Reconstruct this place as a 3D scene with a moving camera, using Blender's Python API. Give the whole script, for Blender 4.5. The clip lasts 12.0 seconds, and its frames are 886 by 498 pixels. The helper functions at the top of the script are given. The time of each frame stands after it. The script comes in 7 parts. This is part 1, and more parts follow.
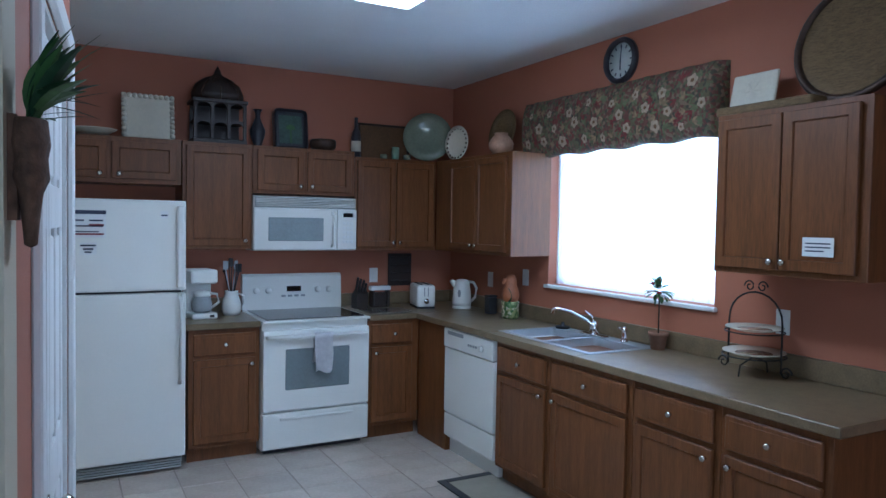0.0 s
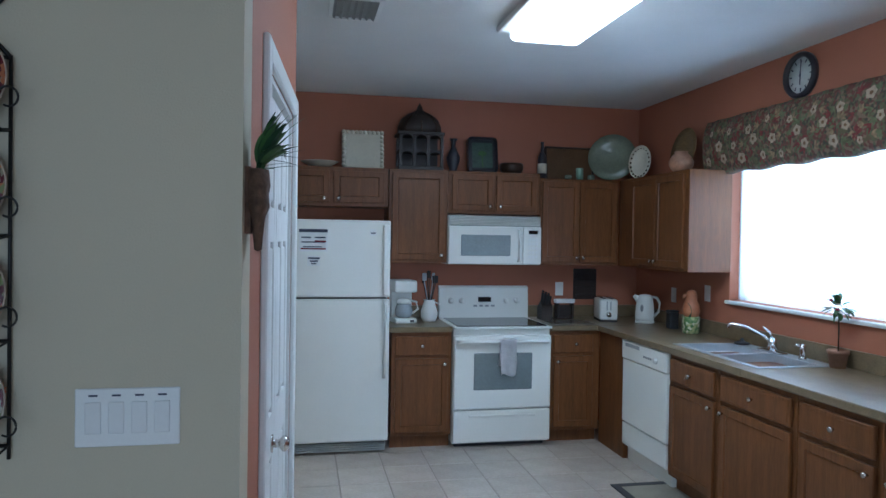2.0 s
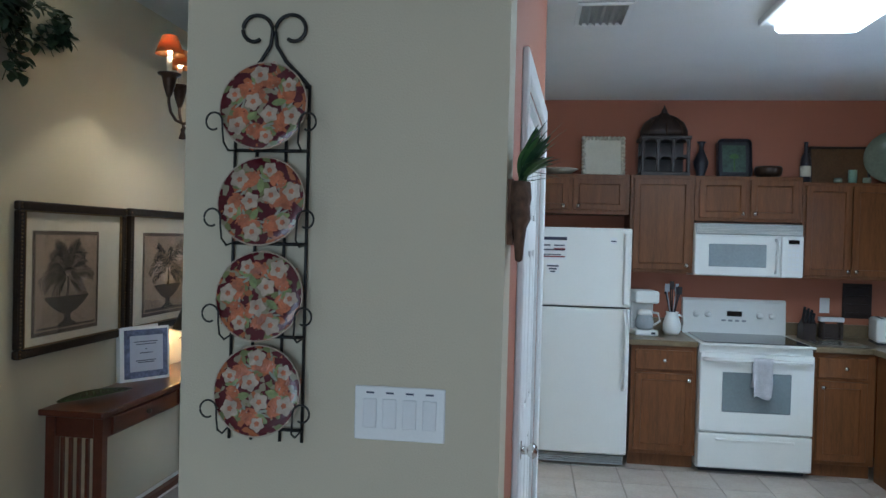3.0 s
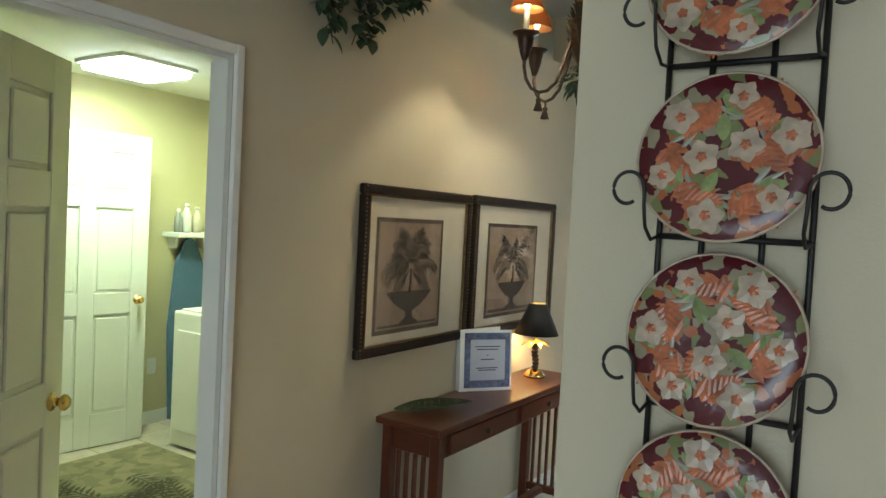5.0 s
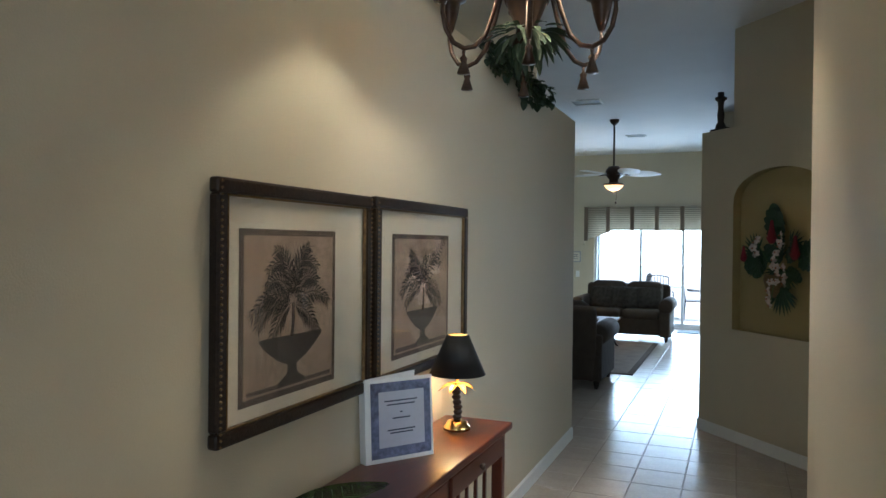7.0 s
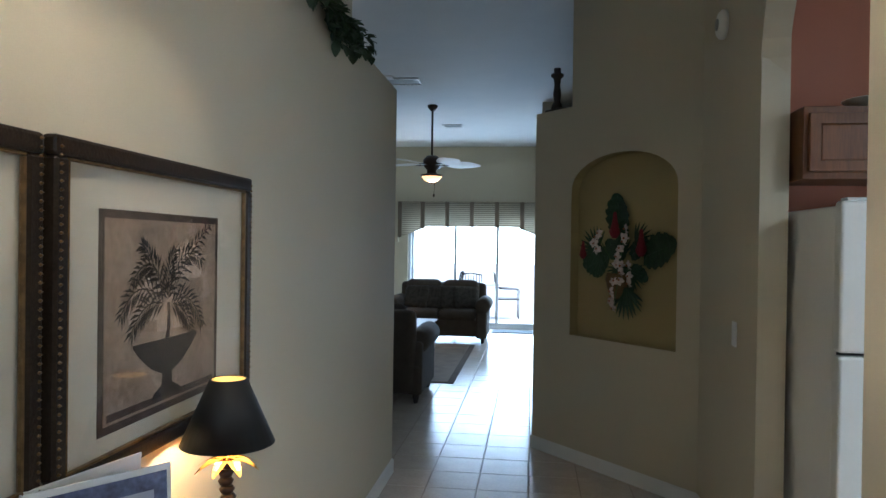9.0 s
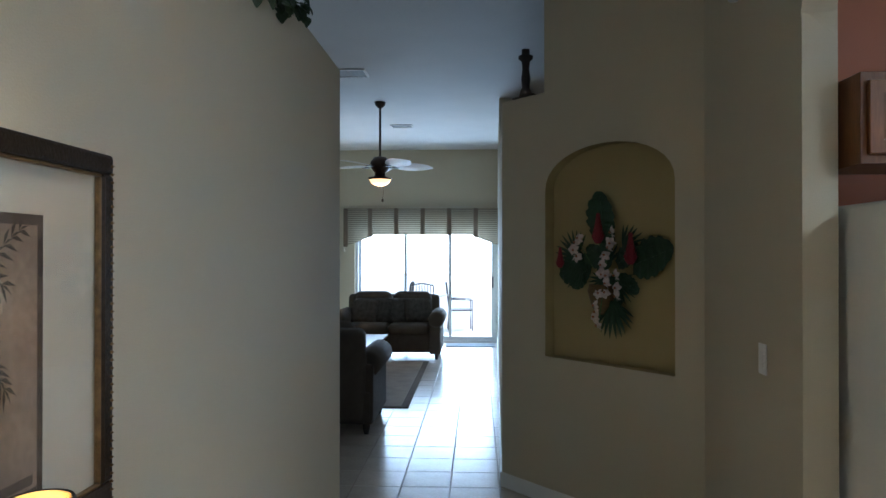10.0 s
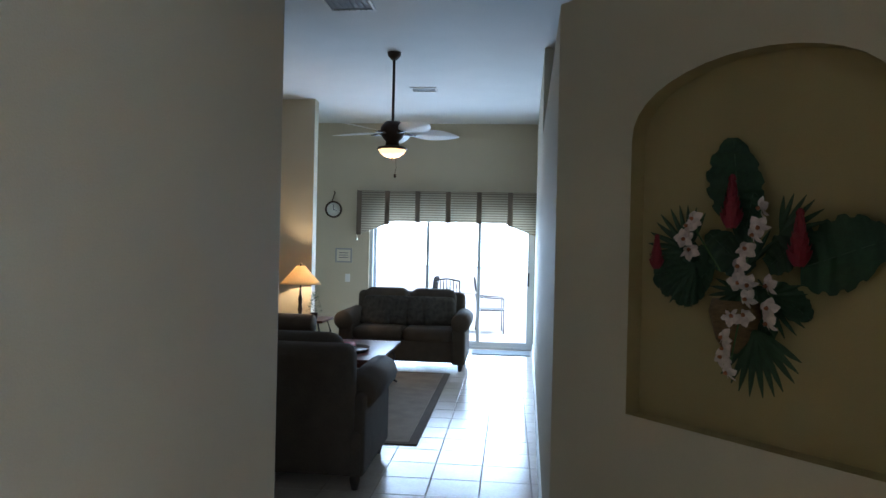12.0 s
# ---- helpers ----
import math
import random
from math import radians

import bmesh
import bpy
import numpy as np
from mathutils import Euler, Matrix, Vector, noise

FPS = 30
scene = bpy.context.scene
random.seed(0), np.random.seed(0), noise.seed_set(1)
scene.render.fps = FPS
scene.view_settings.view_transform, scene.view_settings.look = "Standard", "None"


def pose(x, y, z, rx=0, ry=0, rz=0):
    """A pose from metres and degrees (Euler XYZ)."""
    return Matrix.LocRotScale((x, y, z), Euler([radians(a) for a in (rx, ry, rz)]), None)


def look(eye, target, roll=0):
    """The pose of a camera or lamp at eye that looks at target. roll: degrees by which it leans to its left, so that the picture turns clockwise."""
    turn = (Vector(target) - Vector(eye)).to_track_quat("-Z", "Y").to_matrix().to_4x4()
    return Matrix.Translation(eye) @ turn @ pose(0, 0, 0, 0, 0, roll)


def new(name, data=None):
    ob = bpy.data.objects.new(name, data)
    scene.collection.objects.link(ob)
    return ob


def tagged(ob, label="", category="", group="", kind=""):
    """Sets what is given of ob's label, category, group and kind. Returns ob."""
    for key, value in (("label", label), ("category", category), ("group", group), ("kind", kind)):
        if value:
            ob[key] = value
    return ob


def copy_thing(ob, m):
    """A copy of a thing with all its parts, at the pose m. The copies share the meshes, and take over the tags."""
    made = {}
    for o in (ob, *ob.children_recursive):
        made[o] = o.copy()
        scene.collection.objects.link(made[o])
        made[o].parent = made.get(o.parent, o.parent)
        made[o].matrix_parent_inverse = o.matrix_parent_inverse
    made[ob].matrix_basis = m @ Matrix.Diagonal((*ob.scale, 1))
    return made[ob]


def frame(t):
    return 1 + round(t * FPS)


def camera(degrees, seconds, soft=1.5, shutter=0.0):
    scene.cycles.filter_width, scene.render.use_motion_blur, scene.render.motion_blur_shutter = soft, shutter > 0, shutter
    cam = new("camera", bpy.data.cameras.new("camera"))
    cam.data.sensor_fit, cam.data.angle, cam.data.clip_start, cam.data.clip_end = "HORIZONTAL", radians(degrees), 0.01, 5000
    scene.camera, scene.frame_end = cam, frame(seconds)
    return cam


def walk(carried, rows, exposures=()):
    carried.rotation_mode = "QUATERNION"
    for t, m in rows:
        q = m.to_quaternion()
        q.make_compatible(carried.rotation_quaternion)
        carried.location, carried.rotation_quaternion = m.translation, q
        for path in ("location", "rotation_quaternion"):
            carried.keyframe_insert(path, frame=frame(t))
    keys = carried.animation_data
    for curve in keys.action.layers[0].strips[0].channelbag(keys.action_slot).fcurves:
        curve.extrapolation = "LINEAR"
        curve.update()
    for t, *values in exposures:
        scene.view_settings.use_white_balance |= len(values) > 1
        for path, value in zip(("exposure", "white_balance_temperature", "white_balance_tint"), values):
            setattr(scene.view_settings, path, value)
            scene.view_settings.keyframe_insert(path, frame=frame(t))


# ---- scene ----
cam = camera(64.3, 12.0)
PATH = [
    (0, (-0.288, 0.816, 1.582), (0.666, 2.571, 1.508), 1.0),
    (0.5, (-0.258, 0.773, 1.577), (0.629, 2.564, 1.511), 0.9),
    (1, (-0.241, 0.648, 1.552), (0.519, 2.498, 1.521), 0.1),
    (1.5, (-0.248, 0.486, 1.569), (0.397, 2.378, 1.52), 0.3),
    (2, (-0.227, 0.354, 1.573), (0.165, 2.315, 1.541), 0.9),
    (2.5, (-0.236, 0.322, 1.585), (-0.177, 2.321, 1.552), 1.9),
    (3, (-0.296, 0.366, 1.585), (-0.546, 2.352, 1.556), 1.5),
    (3.5, (-0.381, 0.439, 1.581), (-0.874, 2.378, 1.549), 1.7),
    (5.3, (-0.834, 1.149, 1.562), (-1.965, 2.797, 1.488), 2.7),
    (5.5, (-0.915, 1.221, 1.558), (-2.032, 2.879, 1.487), 1.9),
    (6, (-1.042, 1.37, 1.536), (-2.043, 3.101, 1.509), 0.2),
    (6.5, (-1.173, 1.509, 1.542), (-2.051, 3.306, 1.502), 1.1),
    (7, (-1.261, 1.702, 1.541), (-2.03, 3.548, 1.525), 0.6),
    (7.5, (-1.355, 1.873, 1.534), (-1.967, 3.776, 1.513), 1.1),
    (7.7, (-1.395, 1.943, 1.533), (-1.923, 3.872, 1.513), 1.0),
    (9.3, (-1.604, 2.939, 1.51), (-1.802, 4.929, 1.504), 0.8),
    (9.5, (-1.637, 3.097, 1.52), (-1.794, 5.091, 1.529), 0.7),
    (10, (-1.698, 3.427, 1.51), (-1.797, 5.425, 1.522), -0.0),
    (10.5, (-1.681, 3.808, 1.509), (-1.803, 5.805, 1.52), 1.1),
    (11, (-1.68, 4.234, 1.49), (-1.821, 6.229, 1.487), 1.8),
    (11.5, (-1.721, 4.633, 1.507), (-1.863, 6.628, 1.494), 0.7),
    (12, (-1.726, 5.096, 1.489), (-1.915, 7.087, 1.479), 1.3),
]
EXPOSE = [(0, -0.25, 4700, 11), (1.5, -0.2, 4800, 9), (2.5, -0.08, 5000, 6), (3.5, 0.22, 5250, 6), (5.5, 0.62, 6000, 0), (6.5, 0.52, 5650, 6), (7.5, 0.36, 5300, 8), (9.5, 0.30, 5250, 9), (12, 0.38, 5350, 11)]
walk(cam, [(t, look(eye, target, roll)) for t, eye, target, roll in PATH], EXPOSE)


# ---- world, sun and lamps ----
world = bpy.data.worlds.new("sky")
scene.world = world
world.use_nodes = True
wn = world.node_tree
sky = wn.nodes.new("ShaderNodeTexSky")
sky.sky_type, sky.sun_disc = "NISHITA", False
sky.sun_elevation, sky.sun_rotation = radians(62), radians(65)
wn.links.new(sky.outputs[0], wn.nodes["Background"].inputs[0])
wn.nodes["Background"].inputs[1].default_value = 0.15


def lamp(name, kind, m, power, colour, size=0.1, size_y=None, angle=None):
    d = bpy.data.lights.new(name, kind)
    d.energy, d.color = power, colour
    if kind == "AREA":
        d.shape, d.size, d.size_y = "RECTANGLE", size, size_y or size
    elif kind == "SUN":
        d.angle = angle
    else:
        d.shadow_soft_size = size
    ob = new(name, d)
    ob.matrix_world = m
    return ob


sun_dir = Vector((math.cos(radians(62)) * math.sin(radians(65)), math.cos(radians(62)) * math.cos(radians(65)), math.sin(radians(62))))
lamp("sun", "SUN", look(sun_dir * 30, (0, 0, 0)), 4.0, (1, 0.95, 0.88), angle=radians(0.5))
lamp("window_daylight", "AREA", look((2.845, 4.015, 1.72), (1.0, 4.015, 1.45)), 40, (0.66, 0.84, 1.0), 1.36, 1.05)
lamp("slider_daylight", "AREA", look((-2.58, 15.56, 1.03), (-2.58, 10, 0.8)), 118, (0.62, 0.82, 1.0), 2.36, 1.9)
lamp("kitchen_tube_light", "AREA", look((1.03, 3.42, 2.62), (1.03, 3.42, 0)), 19, (0.93, 1.0, 0.99), 0.36, 1.1)
lamp("laundry_tube_light", "AREA", look((-4.55, 3.5, 2.33), (-4.55, 3.5, 0)), 22, (0.86, 1.0, 0.55), 0.4, 0.4)
# added fill from the unseen south side, brightens the plate rack wall
lamp("south_fill_light", "AREA", look((-0.3, -2.66, 1.4), (-0.3, 2.0, 1.35)), 43, (0.86, 0.95, 1.0), 2.2, 1.7)

# ---- materials ----
MATS = {}


def mat(name, colour, rough=0.6, metal=0.0, vary=0.12, scale=6.0, fine=60.0, bump=0.1, stretch=(1, 1, 1), spec=0.5, emit=None, strength=0.0, rand=0.0, coat=0.0):
    """A surface with colour variation at two scales and a fine relief."""
    m = bpy.data.materials.new(name)
    m.use_nodes = True
    n, l = m.node_tree.nodes, m.node_tree.links
    b = n["Principled BSDF"]
    tc = n.new("ShaderNodeTexCoord")
    mp = n.new("ShaderNodeMapping")
    mp.inputs["Scale"].default_value = stretch
    l.new(tc.outputs["Object"], mp.inputs[0])
    big, small = n.new("ShaderNodeTexNoise"), n.new("ShaderNodeTexNoise")
    big.inputs["Scale"].default_value, small.inputs["Scale"].default_value = scale, fine
    big.inputs["Detail"].default_value, small.inputs["Detail"].default_value = 3, 4
    l.new(mp.outputs[0], big.inputs[0]), l.new(mp.outputs[0], small.inputs[0])
    add = n.new("ShaderNodeMath")
    add.operation = "ADD"
    l.new(big.outputs[0], add.inputs[0]), l.new(small.outputs[0], add.inputs[1])
    rng = n.new("ShaderNodeMapRange")
    rng.inputs[1].default_value, rng.inputs[2].default_value = 0.6, 1.4
    rng.inputs[3].default_value, rng.inputs[4].default_value = 1 - vary, 1 + vary
    l.new(add.outputs[0], rng.inputs[0])
    value = rng.outputs[0]
    if rand:
        info, rr, mul = n.new("ShaderNodeObjectInfo"), n.new("ShaderNodeMapRange"), n.new("ShaderNodeMath")
        rr.inputs[3].default_value, rr.inputs[4].default_value = 1 - rand, 1 + rand
        l.new(info.outputs["Random"], rr.inputs[0])
        mul.operation = "MULTIPLY"
        l.new(value, mul.inputs[0]), l.new(rr.outputs[0], mul.inputs[1])
        value = mul.outputs[0]
    mix = n.new("ShaderNodeVectorMath")
    mix.operation = "SCALE"
    mix.inputs[0].default_value = colour
    l.new(value, mix.inputs["Scale"])
    l.new(mix.outputs[0], b.inputs["Base Color"])
    b.inputs["Roughness"].default_value, b.inputs["Metallic"].default_value = rough, metal
    b.inputs["Specular IOR Level"].default_value = spec
    b.inputs["Coat Weight"].default_value = coat
    if bump:
        bp = n.new("ShaderNodeBump")
        bp.inputs["Strength"].default_value, bp.inputs["Distance"].default_value = bump, 0.004
        l.new(small.outputs[0], bp.inputs["Height"])
        l.new(bp.outputs[0], b.inputs["Normal"])
    if emit:
        b.inputs["Emission Color"].default_value, b.inputs["Emission Strength"].default_value = (*emit, 1), strength
    MATS[name] = m
    return m


beige = mat("beige_wall_paint", (0.56, 0.50, 0.37), 0.75, vary=0.03, scale=1.5, fine=220, bump=0.25)
peach = mat("terracotta_wall_paint", (0.40, 0.152, 0.083), 0.7, vary=0.05, scale=1.5, fine=220, bump=0.25)
niche_paint = mat("olive_wall_paint", (0.36, 0.29, 0.13), 0.75, vary=0.04, scale=1.5, fine=220, bump=0.25)
laundry_paint = mat("cream_wall_paint", (0.66, 0.61, 0.38), 0.75, vary=0.03, scale=1.5, fine=220, bump=0.25)
white_paint = mat("white_trim_paint", (0.80, 0.80, 0.78), 0.4, vary=0.03, fine=150, bump=0.05)
ceiling_paint = mat("textured_ceiling_paint", (0.78, 0.78, 0.77), 0.85, vary=0.04, scale=3, fine=90, bump=0.6)
tile_m = mat("floor_tile_glaze", (0.54, 0.47, 0.40), 0.22, vary=0.12, scale=7, fine=45, bump=0.06, rand=0.05)
grout_m = mat("floor_grout", (0.30, 0.25, 0.21), 0.8, vary=0.1)
cab_m = mat("stained_cabinet_wood", (0.158, 0.061, 0.019), 0.42, vary=0.34, scale=4, fine=24, bump=0.08, stretch=(7, 7, 0.7), spec=0.32, rand=0.05)
counter_m = mat("brown_laminate", (0.19, 0.138, 0.075), 0.3, vary=0.3, scale=14, fine=120, bump=0.03)
appliance = mat("white_enamel", (0.80, 0.79, 0.74), 0.28, vary=0.02, bump=0.02)
dark_seam = mat("dark_rubber", (0.03, 0.03, 0.032), 0.6, vary=0.1)
grey_plastic = mat("grey_plastic", (0.32, 0.33, 0.33), 0.45, vary=0.05)
black_glass = mat("black_glass", (0.012, 0.012, 0.014), 0.06, vary=0.05, bump=0)
oven_glass = mat("oven_window_glass", (0.20, 0.23, 0.24), 0.12, vary=0.1, bump=0)
steel = mat("brushed_steel", (0.52, 0.56, 0.60), 0.33, metal=0.55, vary=0.08, fine=80, bump=0.03, stretch=(1, 12, 1))
chrome = mat("chrome", (0.78, 0.78, 0.78), 0.08, metal=1, vary=0.02, bump=0)
nickel = mat("satin_nickel", (0.62, 0.60, 0.56), 0.25, metal=1, vary=0.04, bump=0)
brass = mat("polished_brass", (0.78, 0.55, 0.20), 0.18, metal=1, vary=0.04, bump=0)
iron = mat("black_wrought_iron", (0.018, 0.017, 0.016), 0.5, metal=0.3, vary=0.2)
bronze = mat("aged_bronze", (0.055, 0.032, 0.02), 0.4, metal=0.5, vary=0.3, scale=20)
glow_white = mat("lit_diffuser", (0.9, 0.9, 0.88), 0.5, emit=(0.96, 1.0, 0.95), strength=9.0, bump=0)
glow_warm = mat("lit_bulb", (1.0, 0.85, 0.6), 0.5, emit=(1.0, 0.72, 0.38), strength=45.0, bump=0)
glow_bowl = mat("lit_glass_bowl", (1.0, 0.75, 0.45), 0.4, emit=(1.0, 0.58, 0.25), strength=1.6, bump=0)
dark_wood = mat("mahogany", (0.09, 0.021, 0.009), 0.28, vary=0.25, scale=4, fine=22, bump=0.05, stretch=(6, 0.7, 6))
espresso = mat("dark_carved_wood", (0.028, 0.017, 0.012), 0.5, vary=0.3, scale=8, fine=40, bump=0.2)
frame_m = mat("dark_gilt_frame", (0.024, 0.015, 0.009), 0.38, metal=0.0, vary=0.5, scale=60, fine=160, bump=0.25, spec=0.25)
sofa_m = mat("dark_taupe_chenille", (0.060, 0.046, 0.033), 0.9, vary=0.25, scale=9, fine=140, bump=0.6)
pillow_m = mat("dark_floral_pillow", (0.050, 0.044, 0.036), 0.9, vary=0.95, scale=16, fine=140, bump=0.4)
rug_m = mat("brown_rug", (0.25, 0.205, 0.165), 0.95, vary=0.3, scale=5, fine=90, bump=0.8)


# ---- shapes ----
def box(x0, y0, z0, x1, y1, z1, bevel=0.0, seg=1):
    bm = bmesh.new()
    bmesh.ops.create_cube(bm, size=1)
    for v in bm.verts:
        v.co = ((x0 + x1) / 2 + v.co.x * (x1 - x0), (y0 + y1) / 2 + v.co.y * (y1 - y0), (z0 + z1) / 2 + v.co.z * (z1 - z0))
    if bevel:
        bmesh.ops.bevel(bm, geom=list(bm.edges), offset=bevel, segments=seg, profile=0.5, affect="EDGES")
    return bm


def merge(*bms):
    out = bmesh.new()
    for b in bms:
        me = bpy.data.meshes.new("tmp")
        b.to_mesh(me)
        b.free()
        out.from_mesh(me)
        bpy.data.meshes.remove(me)
    return out


def moved(bm, m):
    bmesh.ops.transform(bm, matrix=m, verts=bm.verts)
    return bm


def lathe(profile, seg=24, at=(0, 0, 0)):
    """Turns (radius, height) pairs round the upright axis."""
    bm = bmesh.new()
    rings = []
    for r, z in profile:
        if r < 1e-5:
            rings.append([bm.verts.new((at[0], at[1], at[2] + z))])
        else:
            rings.append([bm.verts.new((at[0] + r * math.cos(2 * math.pi * i / seg), at[1] + r * math.sin(2 * math.pi * i / seg), at[2] + z)) for i in range(seg)])
    for a, b in zip(rings, rings[1:]):
        for i in range(seg):
            j = (i + 1) % seg
            q = [a[i % len(a)], a[j % len(a)], b[j % len(b)], b[i % len(b)]]
            q = list(dict.fromkeys(q))
            if len(q) > 2:
                bm.faces.new(q)
    (ra, za), (rb, zb) = profile[0], profile[-1]
    if len(profile) > 3 and min(ra, rb) > 0 and math.hypot(ra - rb, za - zb) < 0.02:
        a, b = rings[-1], rings[0]
        for i in range(seg):
            bm.faces.new((a[i], a[(i + 1) % seg], b[(i + 1) % seg], b[i]))
    else:
        for ring in (rings[0], rings[-1]):
            if len(ring) > 2:
                bm.faces.new(ring)
    bmesh.ops.recalc_face_normals(bm, faces=bm.faces)
    for f in bm.faces:
        f.smooth = True
    return bm


def tube(points, r, seg=8, taper=None, closed=False):
    """A round bar along the points."""
    bm = bmesh.new()
    pts = [Vector(p) for p in points]
    rings = []
    up = Vector((0.031, 0.057, 1)).normalized()
    for i, p in enumerate(pts):
        a, b = (pts[i - 1], pts[(i + 1) % len(pts)]) if closed else (pts[max(i - 1, 0)], pts[min(i + 1, len(pts) - 1)])
        d = (b - a).normalized()
        side = d.cross(up)
        side = side.normalized() if side.length > 0.02 else d.cross(Vector((1, 0, 0))).normalized()
        top = side.cross(d)
        k = r if taper is None else r + (taper - r) * i / (len(pts) - 1)
        rings.append([bm.verts.new(p + k * (math.cos(2 * math.pi * j / seg) * side + math.sin(2 * math.pi * j / seg) * top)) for j in range(seg)])
    pairs = list(zip(rings, rings[1:])) + ([(rings[-1], rings[0])] if closed else [])
    for a, b in pairs:
        for j in range(seg):
            bm.faces.new((a[j], a[(j + 1) % seg], b[(j + 1) % seg], b[j]))
    if not closed:
        bm.faces.new(rings[0]), bm.faces.new(rings[-1])
    bmesh.ops.recalc_face_normals(bm, faces=bm.faces)
    for f in bm.faces:
        f.smooth = True
    return bm


def prism(outline, z0, z1, holes=()):
    """An upright slab over a flat outline."""
    bm = bmesh.new()
    a = [bm.verts.new((x, y, z0)) for x, y in outline]
    f = bm.faces.new(a)
    r = bmesh.ops.extrude_face_region(bm, geom=[f])
    for v in r["geom"]:
        if isinstance(v, bmesh.types.BMVert):
            v.co.z = z1
    bmesh.ops.recalc_face_normals(bm, faces=bm.faces)
    return bm


def upright(bm):
    """Turns a slab drawn in x and y so that y becomes height, front towards -y."""
    return moved(bm, Matrix(((1, 0, 0, 0), (0, 0, -1, 0), (0, 1, 0, 0), (0, 0, 0, 1))))


def obj(name, bm, material, parent=None, label="", smooth=False):
    me = bpy.data.meshes.new(name)
    if smooth:
        for f in bm.faces:
            f.smooth = True
    bm.to_mesh(me)
    bm.free()
    me.materials.append(material)
    ob = new(name, me)
    if parent:
        ob.parent = parent
    if label:
        ob["label"] = label
    return ob


def part(name, bm, material, parent, label="", smooth=False):
    return obj(name, bm, material, parent, label, smooth)


def thing(name, label, category, m=None, group=""):
    ob = new(name)
    ob.empty_display_size = 0.1
    if m is not None:
        ob.matrix_basis = m
    return tagged(ob, label, category, group)


def structure(name, bm, material, label=""):
    return tagged(obj(name, bm, material), label, kind="structure")


# ---- rooms ----
H_K, H_L = 2.72, 3.26      # kitchen and living ceilings
XW, YK = 2.66, 6.10        # window wall, back wall of the kitchen
XA = -2.46                 # wall with the pictures
YS = 15.32                 # wall with the sliding door

# floors
structure("floor", box(-7.2, -2.6, -0.12, 2.9, 15.5, -0.004), grout_m, "beige ceramic tile floor with recessed grout")
structure("ceiling_kitchen", box(-0.42, -2.6, H_K, 2.9, 6.25, H_K + 0.1), ceiling_paint, "white textured kitchen ceiling")
structure("ceiling_living", box(-7.2, -2.6, H_L, 0.72, 15.5, H_L + 0.1), ceiling_paint, "high white textured ceiling")
structure("wall_header", box(-0.44, -2.6, H_K + 0.1, -0.40, 6.25, H_L), beige)

# kitchen window wall with its opening
W0, W1, WZ0, WZ1 = 3.315, 4.715, 1.175, 2.25
wk = merge(box(XW, -2.6, 0, XW + 0.2, W0, H_K), box(XW, W1, 0, XW + 0.2, 6.25, H_K), box(XW, W0, 0, XW + 0.2, W1, WZ0), box(XW, W0, WZ1, XW + 0.2, W1, H_K))
structure("wall_east", wk, peach, "terracotta painted kitchen wall")
structure("wall_north", box(-0.472, YK, 0, XW, YK + 0.15, H_K), peach, "terracotta painted kitchen wall")
# unseen wall; its opening is made up to hold the south fill lamp
structure("wall_south", merge(box(-7.2, -2.75, 0, -1.45, -2.6, H_L), box(0.85, -2.75, 0, 2.9, -2.6, H_L), box(-1.45, -2.75, 0, 0.85, -2.6, 0.5), box(-1.45, -2.75, 2.3, 0.85, -2.6, H_L)), beige)

# pantry block: four faces
structure("wall_plate_rack", prism([(-1.117, 1.95), (-0.356, 1.95), (-0.346, 2.05), (-1.117, 2.05)], 0, H_L), beige, "beige painted wall end with plate rack")
structure("wall_pantry_hall", prism([(-1.117, 2.05), (-1.015, 2.05), (-0.98, 3.80), (-1.08, 3.80)], 0, H_L), beige)
structure("wall_pantry_back", prism([(-0.98, 3.70), (-0.36, 3.26), (-0.26, 3.305), (-0.98, 3.80)], 0, H_L), beige)
PB = pose(-0.356, 1.95, 0, 0, 0, math.degrees(math.atan2(3.42 - 1.95, -0.252 + 0.356)))
# its kitchen side, with the door opening, drawn along the wall
D0, D1, DH = 0.38, 1.22, 2.04
pk = merge(box(0, 0, 0, D0, 0.1, H_K), box(D1, 0, 0, 1.36, 0.1, H_K), box(D0, 0, DH, D1, 0.1, H_K))
structure("wall_pantry_kitchen", moved(pk, PB), peach, "terracotta painted pantry wall")

# hall side wall beyond the arch, diagonal niche wall, living room's right wall
structure("wall_switch", box(-0.592, 5.89, 0, -0.472, 6.93, H_L), beige, "beige painted hall wall")
# arched header over the passage from the hall to the kitchen
def arch_header(length, spring, top, height, r):
    pts = [(0, height), (0, spring)]
    pts += [(r - r * math.cos(a), spring + (top - spring) * math.sin(a)) for a in [math.pi / 2 * i / 8 for i in range(1, 9)]]
    pts += [(length - r + r * math.sin(a), spring + (top - spring) * math.cos(a)) for a in [math.pi / 2 * i / 8 for i in range(0, 8)]]
    pts += [(length, spring), (length, height)]
    return upright(prism(pts, 0, 0.11))


hl = math.hypot(-0.592 + 1.08, 5.89 - 3.80)
structure("wall_arch", moved(arch_header(hl, 2.26, 2.62, H_L, hl / 2 - 0.01), pose(-0.482, 5.89, 0, 0, 0, math.degrees(math.atan2(3.80 - 5.89, -1.08 + 0.592)))), beige, "beige arched header over kitchen passage")

